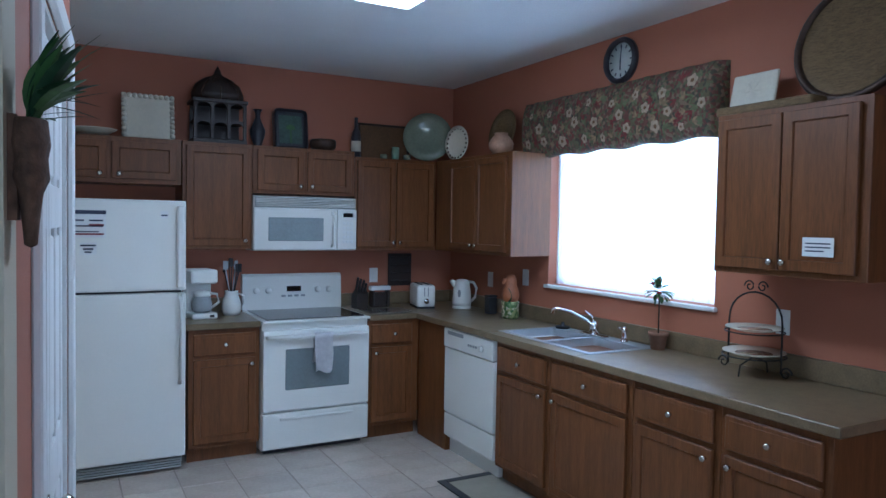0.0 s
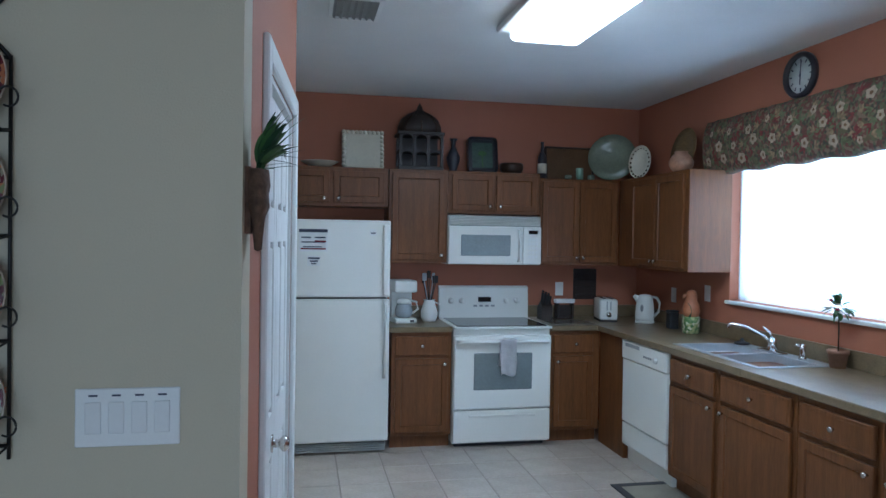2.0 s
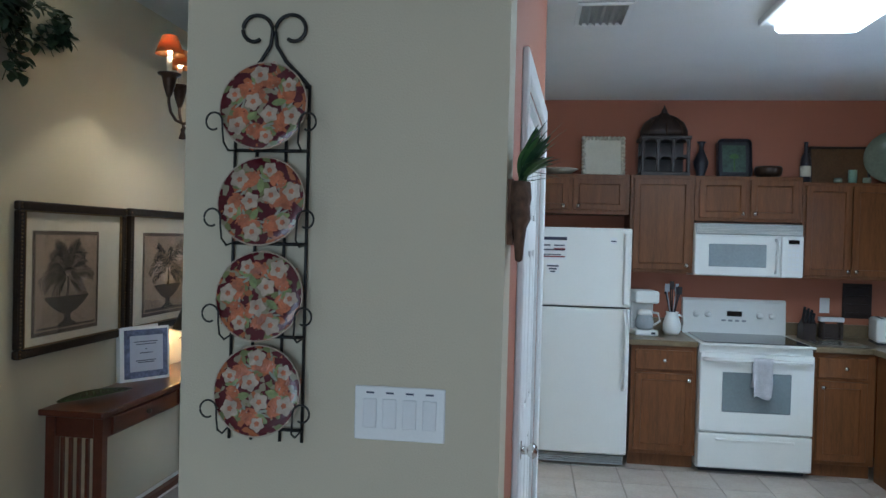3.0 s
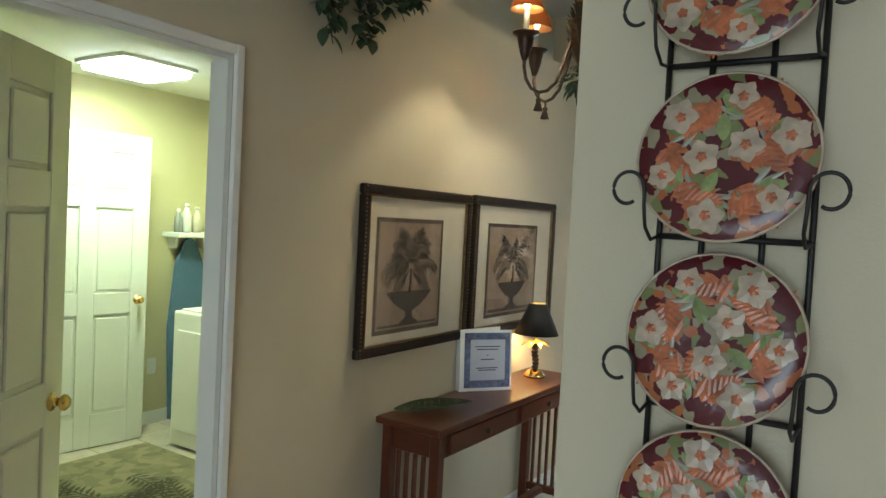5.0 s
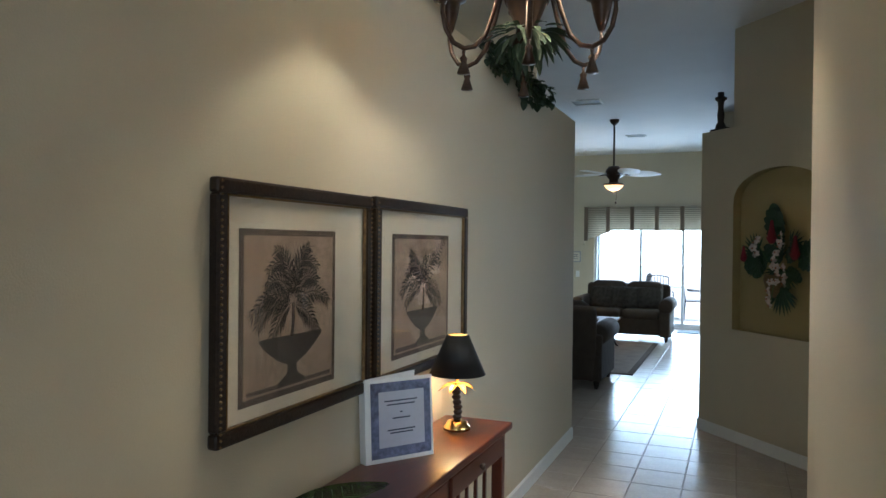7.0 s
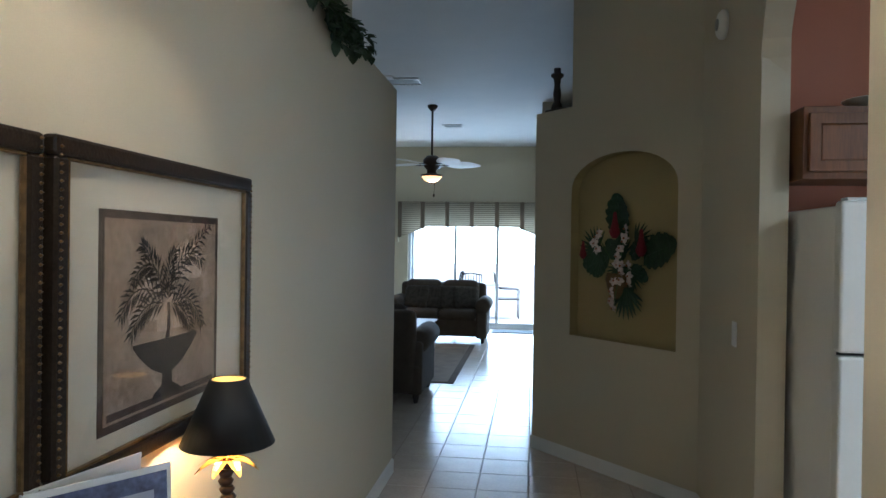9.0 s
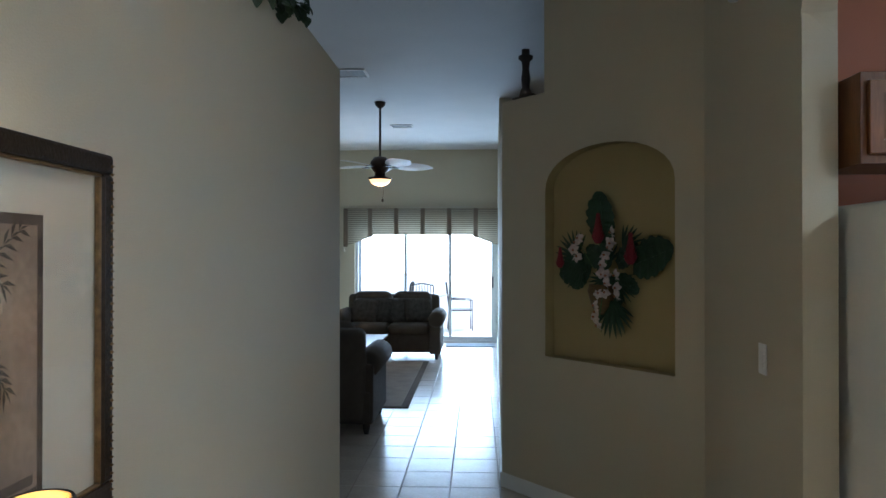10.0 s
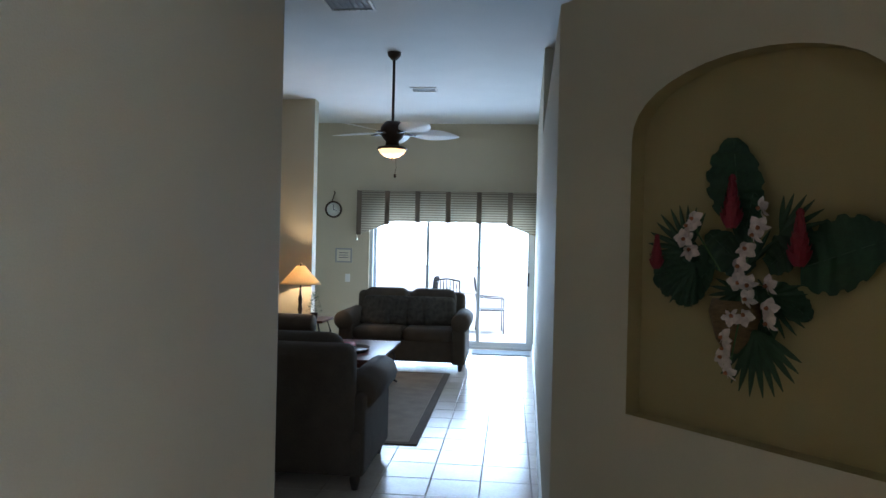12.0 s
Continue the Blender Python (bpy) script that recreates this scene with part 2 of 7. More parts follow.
# diagonal wall with arched niche
NA, NB = Vector((-0.592, 6.93)), Vector((-1.54, 8.03))
nd = (NB - NA)
NL, NANG = nd.length, math.degrees(math.atan2(nd.y, nd.x))
NM = pose(NA.x, NA.y, 0, 0, 0, NANG)   # local x along the wall; the hall lies on local +y
n0, n1, nz0, nzs, nzt = 0.165, 1.068, 0.885, 1.885, 2.128
ROUND = 18


def niche_outline():
    mid, half = (n0 + n1) / 2, (n1 - n0) / 2
    arc = []
    for i in range(ROUND + 1):
        a = math.pi * i / ROUND
        arc.append((mid - half * math.cos(a), nzs + (nzt - nzs) * math.sin(a) ** 0.9 if 0 < i < ROUND else nzs))
    return arc


def diagonal_wall():
    arc = niche_outline()
    bm = bmesh.new()
    LEDGE, STEP = 2.49, 1.075   # the part beyond STEP is only as high as the ledge
    polys = [[(0, 0), (n0, 0), (n0, nz0), (n0, nzs), (n0, H_L), (0, H_L)],
             [(n0, 0), (n1, 0), (n1, nz0), (n0, nz0)],
             [(n1, 0), (NL, 0), (NL, LEDGE), (n1, LEDGE), (n1, nzs), (n1, nz0)]]
    for (xa, za), (xb, zb) in zip(arc, arc[1:]):
        polys.append([(xa, za), (xb, zb), (xb, LEDGE), (xa, LEDGE)])
    polys.append([(n0, LEDGE), (STEP, LEDGE), (STEP, H_L), (n0, H_L)])
    for poly in polys:
        for y in (0.0,):
            bm.faces.new([bm.verts.new((x, y, z)) for x, z in poly])
    bmesh.ops.remove_doubles(bm, verts=bm.verts, dist=1e-4)
    r = bmesh.ops.extrude_face_region(bm, geom=list(bm.faces))
    for v in r["geom"]:
        if isinstance(v, bmesh.types.BMVert):
            v.co.y -= 0.075
    bmesh.ops.recalc_face_normals(bm, faces=bm.faces)
    return bm


nw = structure("wall_niche", moved(diagonal_wall(), NM), beige, "beige diagonal wall with arched niche")
nw.data.materials.append(niche_paint)
inv = NM.inverted()
for f in nw.data.polygons:
    c, nn = inv @ f.center, inv.to_3x3() @ f.normal
    if abs(nn.y) < 0.5 and n0 - 0.01 < c.x < n1 + 0.01 and nz0 - 0.01 < c.z < nzt + 0.02:
        f.material_index = 1
structure("niche_back", moved(box(n0 - 0.08, -0.11, nz0 - 0.1, n1 + 0.1, -0.077, nzt + 0.1), NM), niche_paint, "olive painted niche back")
structure("wall_store", merge(box(0.6, 6.25, 0, 0.72, 15.3, H_L), box(-0.472, 6.25, 0, 0.6, 6.37, H_L)), beige)
structure("ledge_top", prism([(-1.54, 8.04), (-0.9, 7.35), (-0.4, 7.7), (-0.4, 11.4), (-1.33, 11.4), (-1.40, 9.2)], 2.40, 2.486), beige)
structure("wall_living_low", prism([(-1.54, 8.032), (-1.40, 8.032), (-1.317, 11.4), (-1.458, 11.4)], 0, 2.49), beige)
structure("wall_living_right", prism([(-1.458, 11.4), (-1.317, 11.4), (-1.22, YS), (-1.362, YS)], 0, H_L), beige, "beige living room wall")

# wall with the pictures: doorway to the laundry, plant ledge on top
LD0, LD1, LDH, LEDGE_A = 1.62, 2.465, 2.04, 2.52
wa = merge(box(XA - 0.08, -2.6, 0, XA, LD0, LEDGE_A), box(XA - 0.08, LD1, 0, XA, 7.28, LEDGE_A), box(XA - 0.08, LD0, LDH, XA, LD1, LEDGE_A))
structure("wall_pictures", wa, beige, "beige painted hall wall with plant ledge")
structure("wall_corner_round", lathe([(0.08, 0), (0.08, LEDGE_A)], 24, (XA - 0.08, 7.28, 0)), beige)
structure("plant_ledge", box(XA - 0.75, -2.6, LEDGE_A - 0.06, XA - 0.08, 6.3, LEDGE_A - 0.002), beige)
structure("wall_ledge_back", box(XA - 0.87, -2.6, 2.43, XA - 0.75, 6.3, H_L), beige, "beige wall set back behind plant ledge")
structure("wall_ledge_end", box(XA - 0.87, 6.3, 0, XA - 0.081, 6.42, H_L), beige)
# living room shell
structure("wall_living_near", box(-7.2, 6.42, 0, XA - 0.88, 6.54, H_L), beige)
structure("wall_living_left", box(-7.2, -2.6, 0, -7.05, 15.4, H_L), beige)
structure("wall_living_stub", box(-7.05, 13.62, 0, -4.16, 13.78, H_L), beige, "beige wall beside living room lamp")
S0, S1, SH = -3.79, -1.372, 2.05
structure("wall_slider_west", box(-7.2, YS, 0, S0, YS + 0.2, H_L), beige)
structure("wall_slider_east", box(S1, YS, 0, 0.72, YS + 0.2, H_L), beige)
structure("wall_slider_header", box(S0, YS, SH, S1, YS + 0.2, H_L), beige, "beige wall above sliding door")
# laundry room
structure("wall_laundry_far", box(-5.35, 0.6, 0, -5.23, 5.2, 2.44), laundry_paint, "cream laundry wall")
structure("wall_laundry_side", box(-5.23, 4.55, 0, XA - 0.125, 4.67, 2.44), laundry_paint)
structure("wall_laundry_near", box(-5.23, 0.6, 0, XA - 0.125, 0.72, 2.44), laundry_paint)
structure("ceiling_laundry", box(-5.23, 0.72, 2.40, XA - 0.13, 4.55, 2.428), ceiling_paint, "white laundry ceiling")
structure("wall_laundry_lining", merge(box(XA - 0.10, 0.72, 0, XA - 0.083, LD0 - 0.02, 2.4), box(XA - 0.10, LD1 + 0.02, 0, XA - 0.083, 4.55, 2.4), box(XA - 0.10, LD0, LDH + 0.02, XA - 0.083, LD1, 2.4)), laundry_paint)
structure("ground", box(-60, 15.5, -0.2, 60, 90, -0.06), mat("patio_concrete", (0.62, 0.60, 0.57), 0.8, vary=0.1, scale=1.2), "pale concrete patio ground")


# ---- baseboards and casings ----
def baseboard(x0, y0, x1, y1, name="baseboard"):
    length = math.hypot(x1 - x0, y1 - y0)
    b = upright(prism([(0, 0), (length, 0), (length, 0.083), (0, 0.083)], 0, 0.014))
    b2 = upright(prism([(0, 0.083), (length, 0.083), (length, 0.09), (0, 0.09)], 0, 0.008))
    return structure(name, moved(merge(b, b2), pose(x0, y0, 0, 0, 0, math.degrees(math.atan2(y1 - y0, x1 - x0)))), white_paint, "white painted baseboard")


baseboard(XA, LD1 + 0.075, XA, 7.28)
baseboard(XA, -2.6, XA, LD0 - 0.075)
baseboard(NB.x, NB.y, NA.x, NA.y)
baseboard(-0.592, 6.92, -0.592, 5.90)
baseboard(-1.362, YS, -1.54, 8.04)
baseboard(-1.117, 1.95, -0.356, 1.95)
baseboard(-1.08, 3.79, -1.117, 1.96)
baseboard(-5.23, 0.73, -5.23, 4.54)
baseboard(-7.0, YS, S0 - 0.02, YS)


def casing(name, m, w, h, wide=0.065, deep=0.12):
    """White door casing round an opening that is w wide and h high; local x along the wall, room towards -y."""
    t = thing(name, "white painted door casing", "door casing", m)
    t["kind"] = "structure"
    for nm, b in (("jamb_trim", box(-wide, -0.018, 0, 0, 0, h + wide, 0.004)), ("jamb_trim", box(w, -0.018, 0, w + wide, 0, h + wide, 0.004)), ("head_trim", box(0, -0.018, h, w, 0, h + wide, 0.004)),
                  ("jamb", box(-0.001, 0.001, 0, 0.018, deep, h)), ("jamb", box(w - 0.018, 0.001, 0, w + 0.001, deep, h)), ("head", box(0.018, 0.001, h - 0.018, w - 0.018, deep, h + 0.001))):
        part(nm, b, white_paint, t)
    return t


def panel_door(name, label, m, w, h, material, knob=None, knob_z=0.93, side=1):
    """Six-panel door leaf; hinge at local x = 0, face towards -y."""
    t = thing(name, label, "door", m)
    t["kind"] = "structure"
    part("leaf", box(0.002, 0.013, 0.008, w, 0.022, h, 0.002), material, t)
    st = 0.105 * w / 0.76
    cols = [(st, w / 2 - st * 0.45), (w / 2 + st * 0.45, w - st)]
    rows = [(0.22, 0.86), (1.0, 1.55), (1.66, h - 0.12)]
    bars = []
    for y0, y1 in ((0.0, 0.013), (0.022, 0.035)):
        xs = [0.002, cols[0][0], cols[0][1], cols[1][0], cols[1][1], w]
        for i in (0, 2, 4):
            bars.append(box(xs[i], y0, 0.008, xs[i + 1], y1, h, 0.003))
        zs = [0.008, rows[0][0], rows[0][1], rows[1][0], rows[1][1], rows[2][0], rows[2][1], h]
        for i in (0, 2, 4, 6):
            for c0, c1 in cols:
                bars.append(box(c0, y0, zs[i], c1, y1, zs[i + 1], 0.002))
    part("stile_and_rail", merge(*bars), material, t)
    for c0, c1 in cols:
        for r0, r1 in rows:
            for y0, y1 in ((0.002, 0.0128), (0.0222, 0.033)):
                part("raised_panel", box(c0 + 0.018, y0, r0 + 0.018, c1 - 0.018, y1, r1 - 0.018, 0.0052), material, t)
    if knob:
        for s in ((-1, 1) if side == 2 else (-1,)):
            k = lathe([(0.0, 0.058), (0.016, 0.056), (0.026, 0.045), (0.026, 0.036), (0.014, 0.026), (0.012, 0.006), (0.03, 0.004), (0.03, 0)], 16)
            k = moved(k, pose(w - 0.065, 0.0 if s < 0 else 0.035, knob_z, 90 * (1 if s < 0 else -1)))
            part("knob", k, knob, t, "round door knob")
    return t


casing("door_casing_laundry", pose(XA, LD0, 0, 0, 0, 90), LD1 - LD0, LDH, 0.032, 0.08)
casing("door_casing_pantry", PB @ pose(D0, 0, 0), D1 - D0, DH)
panel_door("door_1", "white six-panel folding pantry door leaf with small knob", PB @ pose(D0 + 0.02, 0.012, 0, 0, 0, 0), 0.397, 2.0, white_paint, nickel, 0.90)
panel_door("door_4", "white six-panel folding pantry door leaf", PB @ pose(D0 + 0.422, 0.012, 0, 0, 0, 0), 0.397, 2.0, white_paint)
panel_door("door_2", "white six-panel laundry door standing open", pose(XA - 0.10, LD0 + 0.02, 0, 0, 0, 125), 0.77, 2.02, white_paint, brass, 0.93, 2)
panel_door("door_3", "white six-panel closet door with brass knob", pose(-5.06, 3.10, 0, 0, 0, 83), 0.80, 2.03, white_paint, brass, 0.95)

# ---- kitchen ----
def knob_bm():
    return moved(lathe([(0.0, 0.028), (0.010, 0.027), (0.015, 0.021), (0.013, 0.015), (0.006, 0.010), (0.006, 0)], 12), pose(0, 0, 0, 90))


def framed_panel(w, h, rail=0.058):
    """Cabinet door or drawer front as a frame with a sunk flat panel, front towards -y."""
    bm = box(0, -0.02, 0, w, 0, h, 0.003)
    front = [f for f in bm.faces if f.normal.y < -0.99 and f.calc_area() > 0.5 * w * h]
    bmesh.ops.inset_region(bm, faces=front, thickness=rail, depth=0)
    bmesh.ops.inset_region(bm, faces=front, thickness=0.006, depth=-0.009)
    bmesh.ops.inset_region(bm, faces=front, thickness=0.004, depth=0.0015)
    return bm


def cabinet(name, label, m, w, h, depth, fronts, toe=0.0, group=""):
    """fronts: (x0, z0, x1, z1, knob x, knob z), front towards -y."""
    t = thing(name, label, "cabinet", m, group)
    part("body", box(0.001, 0.0, toe, w - 0.001, depth, h, 0.002), cab_m, t)
    if toe:
        part("toe_kick", box(0.002, 0.06, 0, w - 0.002, 0.075, toe), cab_m, t)
    for x0, z0, x1, z1, kx, kz in fronts:
        if z1 - z0 > 0.2:
            d = part("door", moved(framed_panel(x1 - x0, z1 - z0), pose(x0, -0.001, z0)), cab_m, t)
        else:
            d = part("drawer_front", moved(merge(box(0, -0.02, 0, x1 - x0, 0, z1 - z0, 0.005), box(0.02, -0.0215, 0.02, x1 - x0 - 0.02, -0.012, z1 - z0 - 0.02, 0.001)), pose(x0, -0.001, z0)), cab_m, t)
        part("knob", moved(knob_bm(), pose(kx, -0.021, kz)), nickel, d, "round satin nickel knob")
    return t


def base_unit(m, w, hinge, label="brown stained base cabinet with drawer above door", left=0.03, right=0.03):
    kx = w - right - 0.03 if hinge == "l" else left + 0.03
    return cabinet("base_cabinet", label, m, w, 0.87, 0.58, [(left, 0.70, w - right, 0.84, w / 2, 0.77), (left, 0.13, w - right, 0.675, kx, 0.635)], toe=0.10, group="kitchen base cabinets")


YF = YK - 0.60       # front of the base cabinets on the back wall
XF = XW - 0.60       # front of the base cabinets on the window wall
base_unit(pose(0.425, YF, 0), 0.455, "l")
base_unit(pose(1.65, YF, 0), 0.41, "r", left=0.03, right=0.06)
RUN = [(4.42, 3.88), (3.88, 3.25), (3.25, 2.75), (2.75, 2.28)]
for i, (ya, yb) in enumerate(RUN):
    base_unit(pose(XF, ya, 0, 0, 0, -90), ya - yb, "l" if i % 2 == 0 else "r")
part_filler = thing("corner_filler", "brown stained corner filler panel between cabinets", "cabinet", pose(XF, 5.5, 0, 0, 0, -90), "kitchen base cabinets")
part("panel", box(0.002, 0.004, 0.0, 0.435, 0.58, 0.87, 0.002), cab_m, part_filler)

ZT = 2.10
UD = 0.325
YU = YK - UD
U = "kitchen wall cabinets"
LW = "brown stained wall cabinet with two doors"
cabinet("wall_cabinet", "brown stained short cabinet above the refrigerator", pose(-0.46, YU, 1.80), 0.88, 0.30, UD - 0.004, [(0.02, 0.03, 0.43, 0.27, 0.39, 0.06), (0.46, 0.03, 0.85, 0.27, 0.50, 0.06)], group=U)
cabinet("wall_cabinet", "brown stained tall wall cabinet with one door", pose(0.425, YU, 1.375), 0.465, 0.725, UD - 0.004, [(0.025, 0.025, 0.44, 0.70, 0.41, 0.06)], group=U)
cabinet("wall_cabinet", "brown stained short cabinet above the microwave", pose(0.89, YU, 1.765), 0.755, 0.335, UD - 0.004, [(0.03, 0.025, 0.365, 0.31, 0.335, 0.06), (0.39, 0.025, 0.725, 0.31, 0.42, 0.06)], group=U)
cabinet("wall_cabinet", LW, pose(1.645, YU, 1.365), 0.685, 0.70, UD - 0.004, [(0.02, 0.025, 0.335, 0.675, 0.31, 0.06), (0.342, 0.025, 0.66, 0.675, 0.368, 0.06)], group=U)
XU = XW - UD
cabinet("wall_cabinet", LW, pose(XU, YU - 0.002, 1.365, 0, 0, -90), YU - 4.705, 0.70, UD - 0.004, [(0.24, 0.025, 0.625, 0.675, 0.60, 0.06), (0.632, 0.025, 1.02, 0.675, 0.66, 0.06)], group=U)
cabinet("wall_cabinet", "brown stained wall cabinet holding a small white notice", pose(XU, 3.05, 1.385, 0, 0, -90), 0.70, 0.70, UD - 0.004, [(0.02, 0.025, 0.335, 0.675, 0.31, 0.06), (0.342, 0.025, 0.66, 0.675, 0.368, 0.06)], group=U)


# worktop: left of the range, then the L with the sink cut out
SK = (3.65, 4.49, 2.13, 2.60)   # sink y0 y1 x0 x1
YC, XC, CT = YF - 0.035, XF - 0.035, (0.872, 0.912)
wt = thing("worktop", "brown laminate worktop with low backsplash", "worktop")
part("slab", merge(box(0.405, YC, CT[0], 0.878, YK, CT[1], 0.004)), counter_m, wt)
part("slab", merge(box(1.652, YC, CT[0], XW, YK, CT[1], 0.004), box(XC, SK[1], CT[0], XW, YC, CT[1], 0.004), box(XC, 2.24, CT[0], XW, SK[0], CT[1], 0.004), box(XC, SK[0], CT[0], SK[2], SK[1], CT[1]), box(SK[3], SK[0], CT[0], XW, SK[1], CT[1])), counter_m, wt)
part("backsplash", box(0.405, YK - 0.02, CT[1], 0.878, YK, 1.01, 0.003), counter_m, wt)
part("backsplash", merge(box(1.652, YK - 0.02, CT[1], XW, YK, 1.01, 0.003), box(XW - 0.02, 2.24, CT[1], XW, YK - 0.021, 1.01, 0.003)), counter_m, wt)


def refrigerator():
    t = thing("refrigerator", "white top-freezer refrigerator with paper notices", "refrigerator", pose(-0.45, 5.42, 0))
    w, h = 0.85, 1.69
    part("body", box(0.01, 0.075, 0.03, w - 0.01, 0.66, h - 0.015, 0.01, 2), appliance, t)
    part("gasket", box(0.02, 0.06, 0.11, w - 0.02, 0.08, h - 0.02), dark_seam, t)
    part("freezer_door", box(0.0, 0.0, 1.135, w, 0.062, h, 0.012, 3), appliance, t)
    part("fridge_door", box(0.0, 0.0, 0.095, w, 0.062, 1.122, 0.012, 3), appliance, t)
    part("kick_grille", merge(*[box(0.02, 0.03, 0.02 + 0.016 * i, w - 0.02, 0.06, 0.030 + 0.016 * i) for i in range(4)]), grey_plastic, t)
    part("handle", merge(box(w - 0.055, -0.03, 1.15, w - 0.012, 0.004, 1.66, 0.012, 3)), appliance, t, "long white handle")
    part("handle", tube([(w - 0.035, -0.002, 0.56), (w - 0.035, -0.05, 0.60), (w - 0.035, -0.055, 0.85), (w - 0.035, -0.045, 1.08), (w - 0.035, -0.002, 1.11)], 0.014), appliance, t, "long white handle")
    part("hinge_cap", box(0.02, 0.005, h, 0.10, 0.06, h + 0.012, 0.003), appliance, t)
    return t


refrigerator()


def microwave():
    t = thing("microwave", "white over-range microwave with vented top", "microwave", pose(0.888, 5.715, 1.366))
    w, h = 0.755, 0.385
    part("body", box(0.0, 0.022, 0.0, w, 0.38, h, 0.004), appliance, t)
    part("door", merge(box(0.0, 0.0, 0.005, 0.60, 0.021, 0.30, 0.008, 2)), appliance, t)
    part("window", box(0.10, -0.004, 0.07, 0.50, 0.002, 0.235, 0.003), mat("microwave_window", (0.30, 0.34, 0.35), 0.15, bump=0), t, "grey mesh window")
    part("control_panel", box(0.605, 0.0, 0.005, w, 0.021, 0.30, 0.006, 2), appliance, t)
    part("display", box(0.65, -0.003, 0.245, 0.725, 0.001, 0.275), black_glass, t)
    for i in range(5):
        for j in range(3):
            part("button", box(0.648 + 0.028 * j, -0.002, 0.055 + 0.034 * i, 0.668 + 0.028 * j, 0.001, 0.075 + 0.034 * i, 0.001), white_paint, t)
    part("handle", tube([(0.565, 0.0, 0.03), (0.565, -0.03, 0.06), (0.565, -0.034, 0.15), (0.565, -0.03, 0.245), (0.565, 0.0, 0.275)], 0.011), appliance, t)
    for i in range(6):
        part("vent_slat", moved(box(0.01, -0.008, -0.002, w - 0.01, 0.02, 0.002), pose(0, 0.006, 0.315 + 0.0115 * i, -20)), appliance, t)
    part("vent_recess", box(0.008, 0.016, 0.305, w - 0.008, 0.021, h - 0.003), grey_plastic, t)
    return t


microwave()


def cooker():
    t = thing("range", "white freestanding electric range with black glass hob", "cooker", pose(0.884, 5.44, 0))
    w = 0.762
    part("body", box(0.002, 0.045, 0.03, w - 0.002, 0.655, 0.895, 0.004), appliance, t)
    part("foot", box(0.03, 0.08, 0, w - 0.03, 0.6, 0.03), dark_seam, t)
    part("drawer", box(0.004, 0.004, 0.045, w - 0.004, 0.044, 0.285, 0.008, 2), appliance, t)
    part("drawer_grip", box(0.12, -0.008, 0.235, w - 0.12, 0.006, 0.255, 0.006, 2), appliance, t)
    part("oven_door", box(0.004, 0.0, 0.295, w - 0.004, 0.044, 0.845, 0.010, 2), appliance, t)
    part("oven_window", box(0.155, -0.004, 0.44, w - 0.155, 0.003, 0.715, 0.006, 2), oven_glass, t, "grey tinted oven window")
    part("handle", tube([(0.03, 0.0, 0.80), (0.045, -0.042, 0.805), (0.2, -0.05, 0.805), (w - 0.2, -0.05, 0.805), (w - 0.045, -0.042, 0.805), (w - 0.03, 0, 0.80)], 0.0135), appliance, t)
    part("hob_frame", box(-0.002, -0.008, 0.895, w + 0.002, 0.60, 0.912, 0.006, 2), appliance, t)
    part("hob_glass", box(0.03, 0.03, 0.9125, w - 0.03, 0.57, 0.9165, 0.0015), black_glass, t, "black glass hob")
    bg = prism([(0.59, 0.912), (0.655, 0.912), (0.655, 1.165), (0.640, 1.178), (0.622, 1.178), (0.606, 1.160)], 0.0, w)
    bg = moved(bg, Matrix(((0, 0, 1, 0), (1, 0, 0, 0), (0, 1, 0, 0), (0, 0, 0, 1))))
    part("back_guard", bg, appliance, t)
    for x in (0.10, 0.19, w - 0.19, w - 0.10):
        part("dial", moved(lathe([(0.0, 0.024), (0.017, 0.023), (0.022, 0.018), (0.024, 0)], 16), pose(x, 0.600, 1.055, 86)), appliance, t)
    part("clock_display", box(0.33, 0.592, 1.045, 0.44, 0.604, 1.085, 0.002), black_glass, t)
    for i in range(4):
        part("button", box(0.29 + 0.05 * i, 0.589, 1.005, 0.32 + 0.05 * i, 0.60, 1.02, 0.001), grey_plastic, t)
    return t


cooker()


def dishwasher():
    t = thing("dishwasher", "white built-in dishwasher with control strip", "dishwasher", pose(XF - 0.012, 5.06, 0, 0, 0, -90))
    w = 0.63
    part("body", box(0.004, 0.03, 0.1, w - 0.004, 0.58, 0.868), appliance, t)
    part("control_strip", box(0.004, -0.012, 0.735, w - 0.004, 0.03, 0.866, 0.008, 2), appliance, t)
    part("door", box(0.004, -0.004, 0.285, w - 0.004, 0.03, 0.73, 0.006, 2), appliance, t)
    part("access_panel", box(0.004, 0.0, 0.12, w - 0.004, 0.03, 0.275, 0.005, 2), appliance, t)
    part("toe_panel", box(0.004, 0.05, 0.0, w - 0.004, 0.08, 0.115), appliance, t)
    part("grip", box(0.06, -0.014, 0.825, 0.27, -0.008, 0.85, 0.002), grey_plastic, t)
    part("dial", moved(lathe([(0.0, 0.02), (0.018, 0.019), (0.022, 0.0)], 16), pose(0.5, -0.012, 0.795, 90)), appliance, t)
    for i in range(4):
        part("button", box(0.33 + 0.03 * i, -0.015, 0.785, 0.35 + 0.03 * i, -0.011, 0.80, 0.001), grey_plastic, t)
    return t


dishwasher()

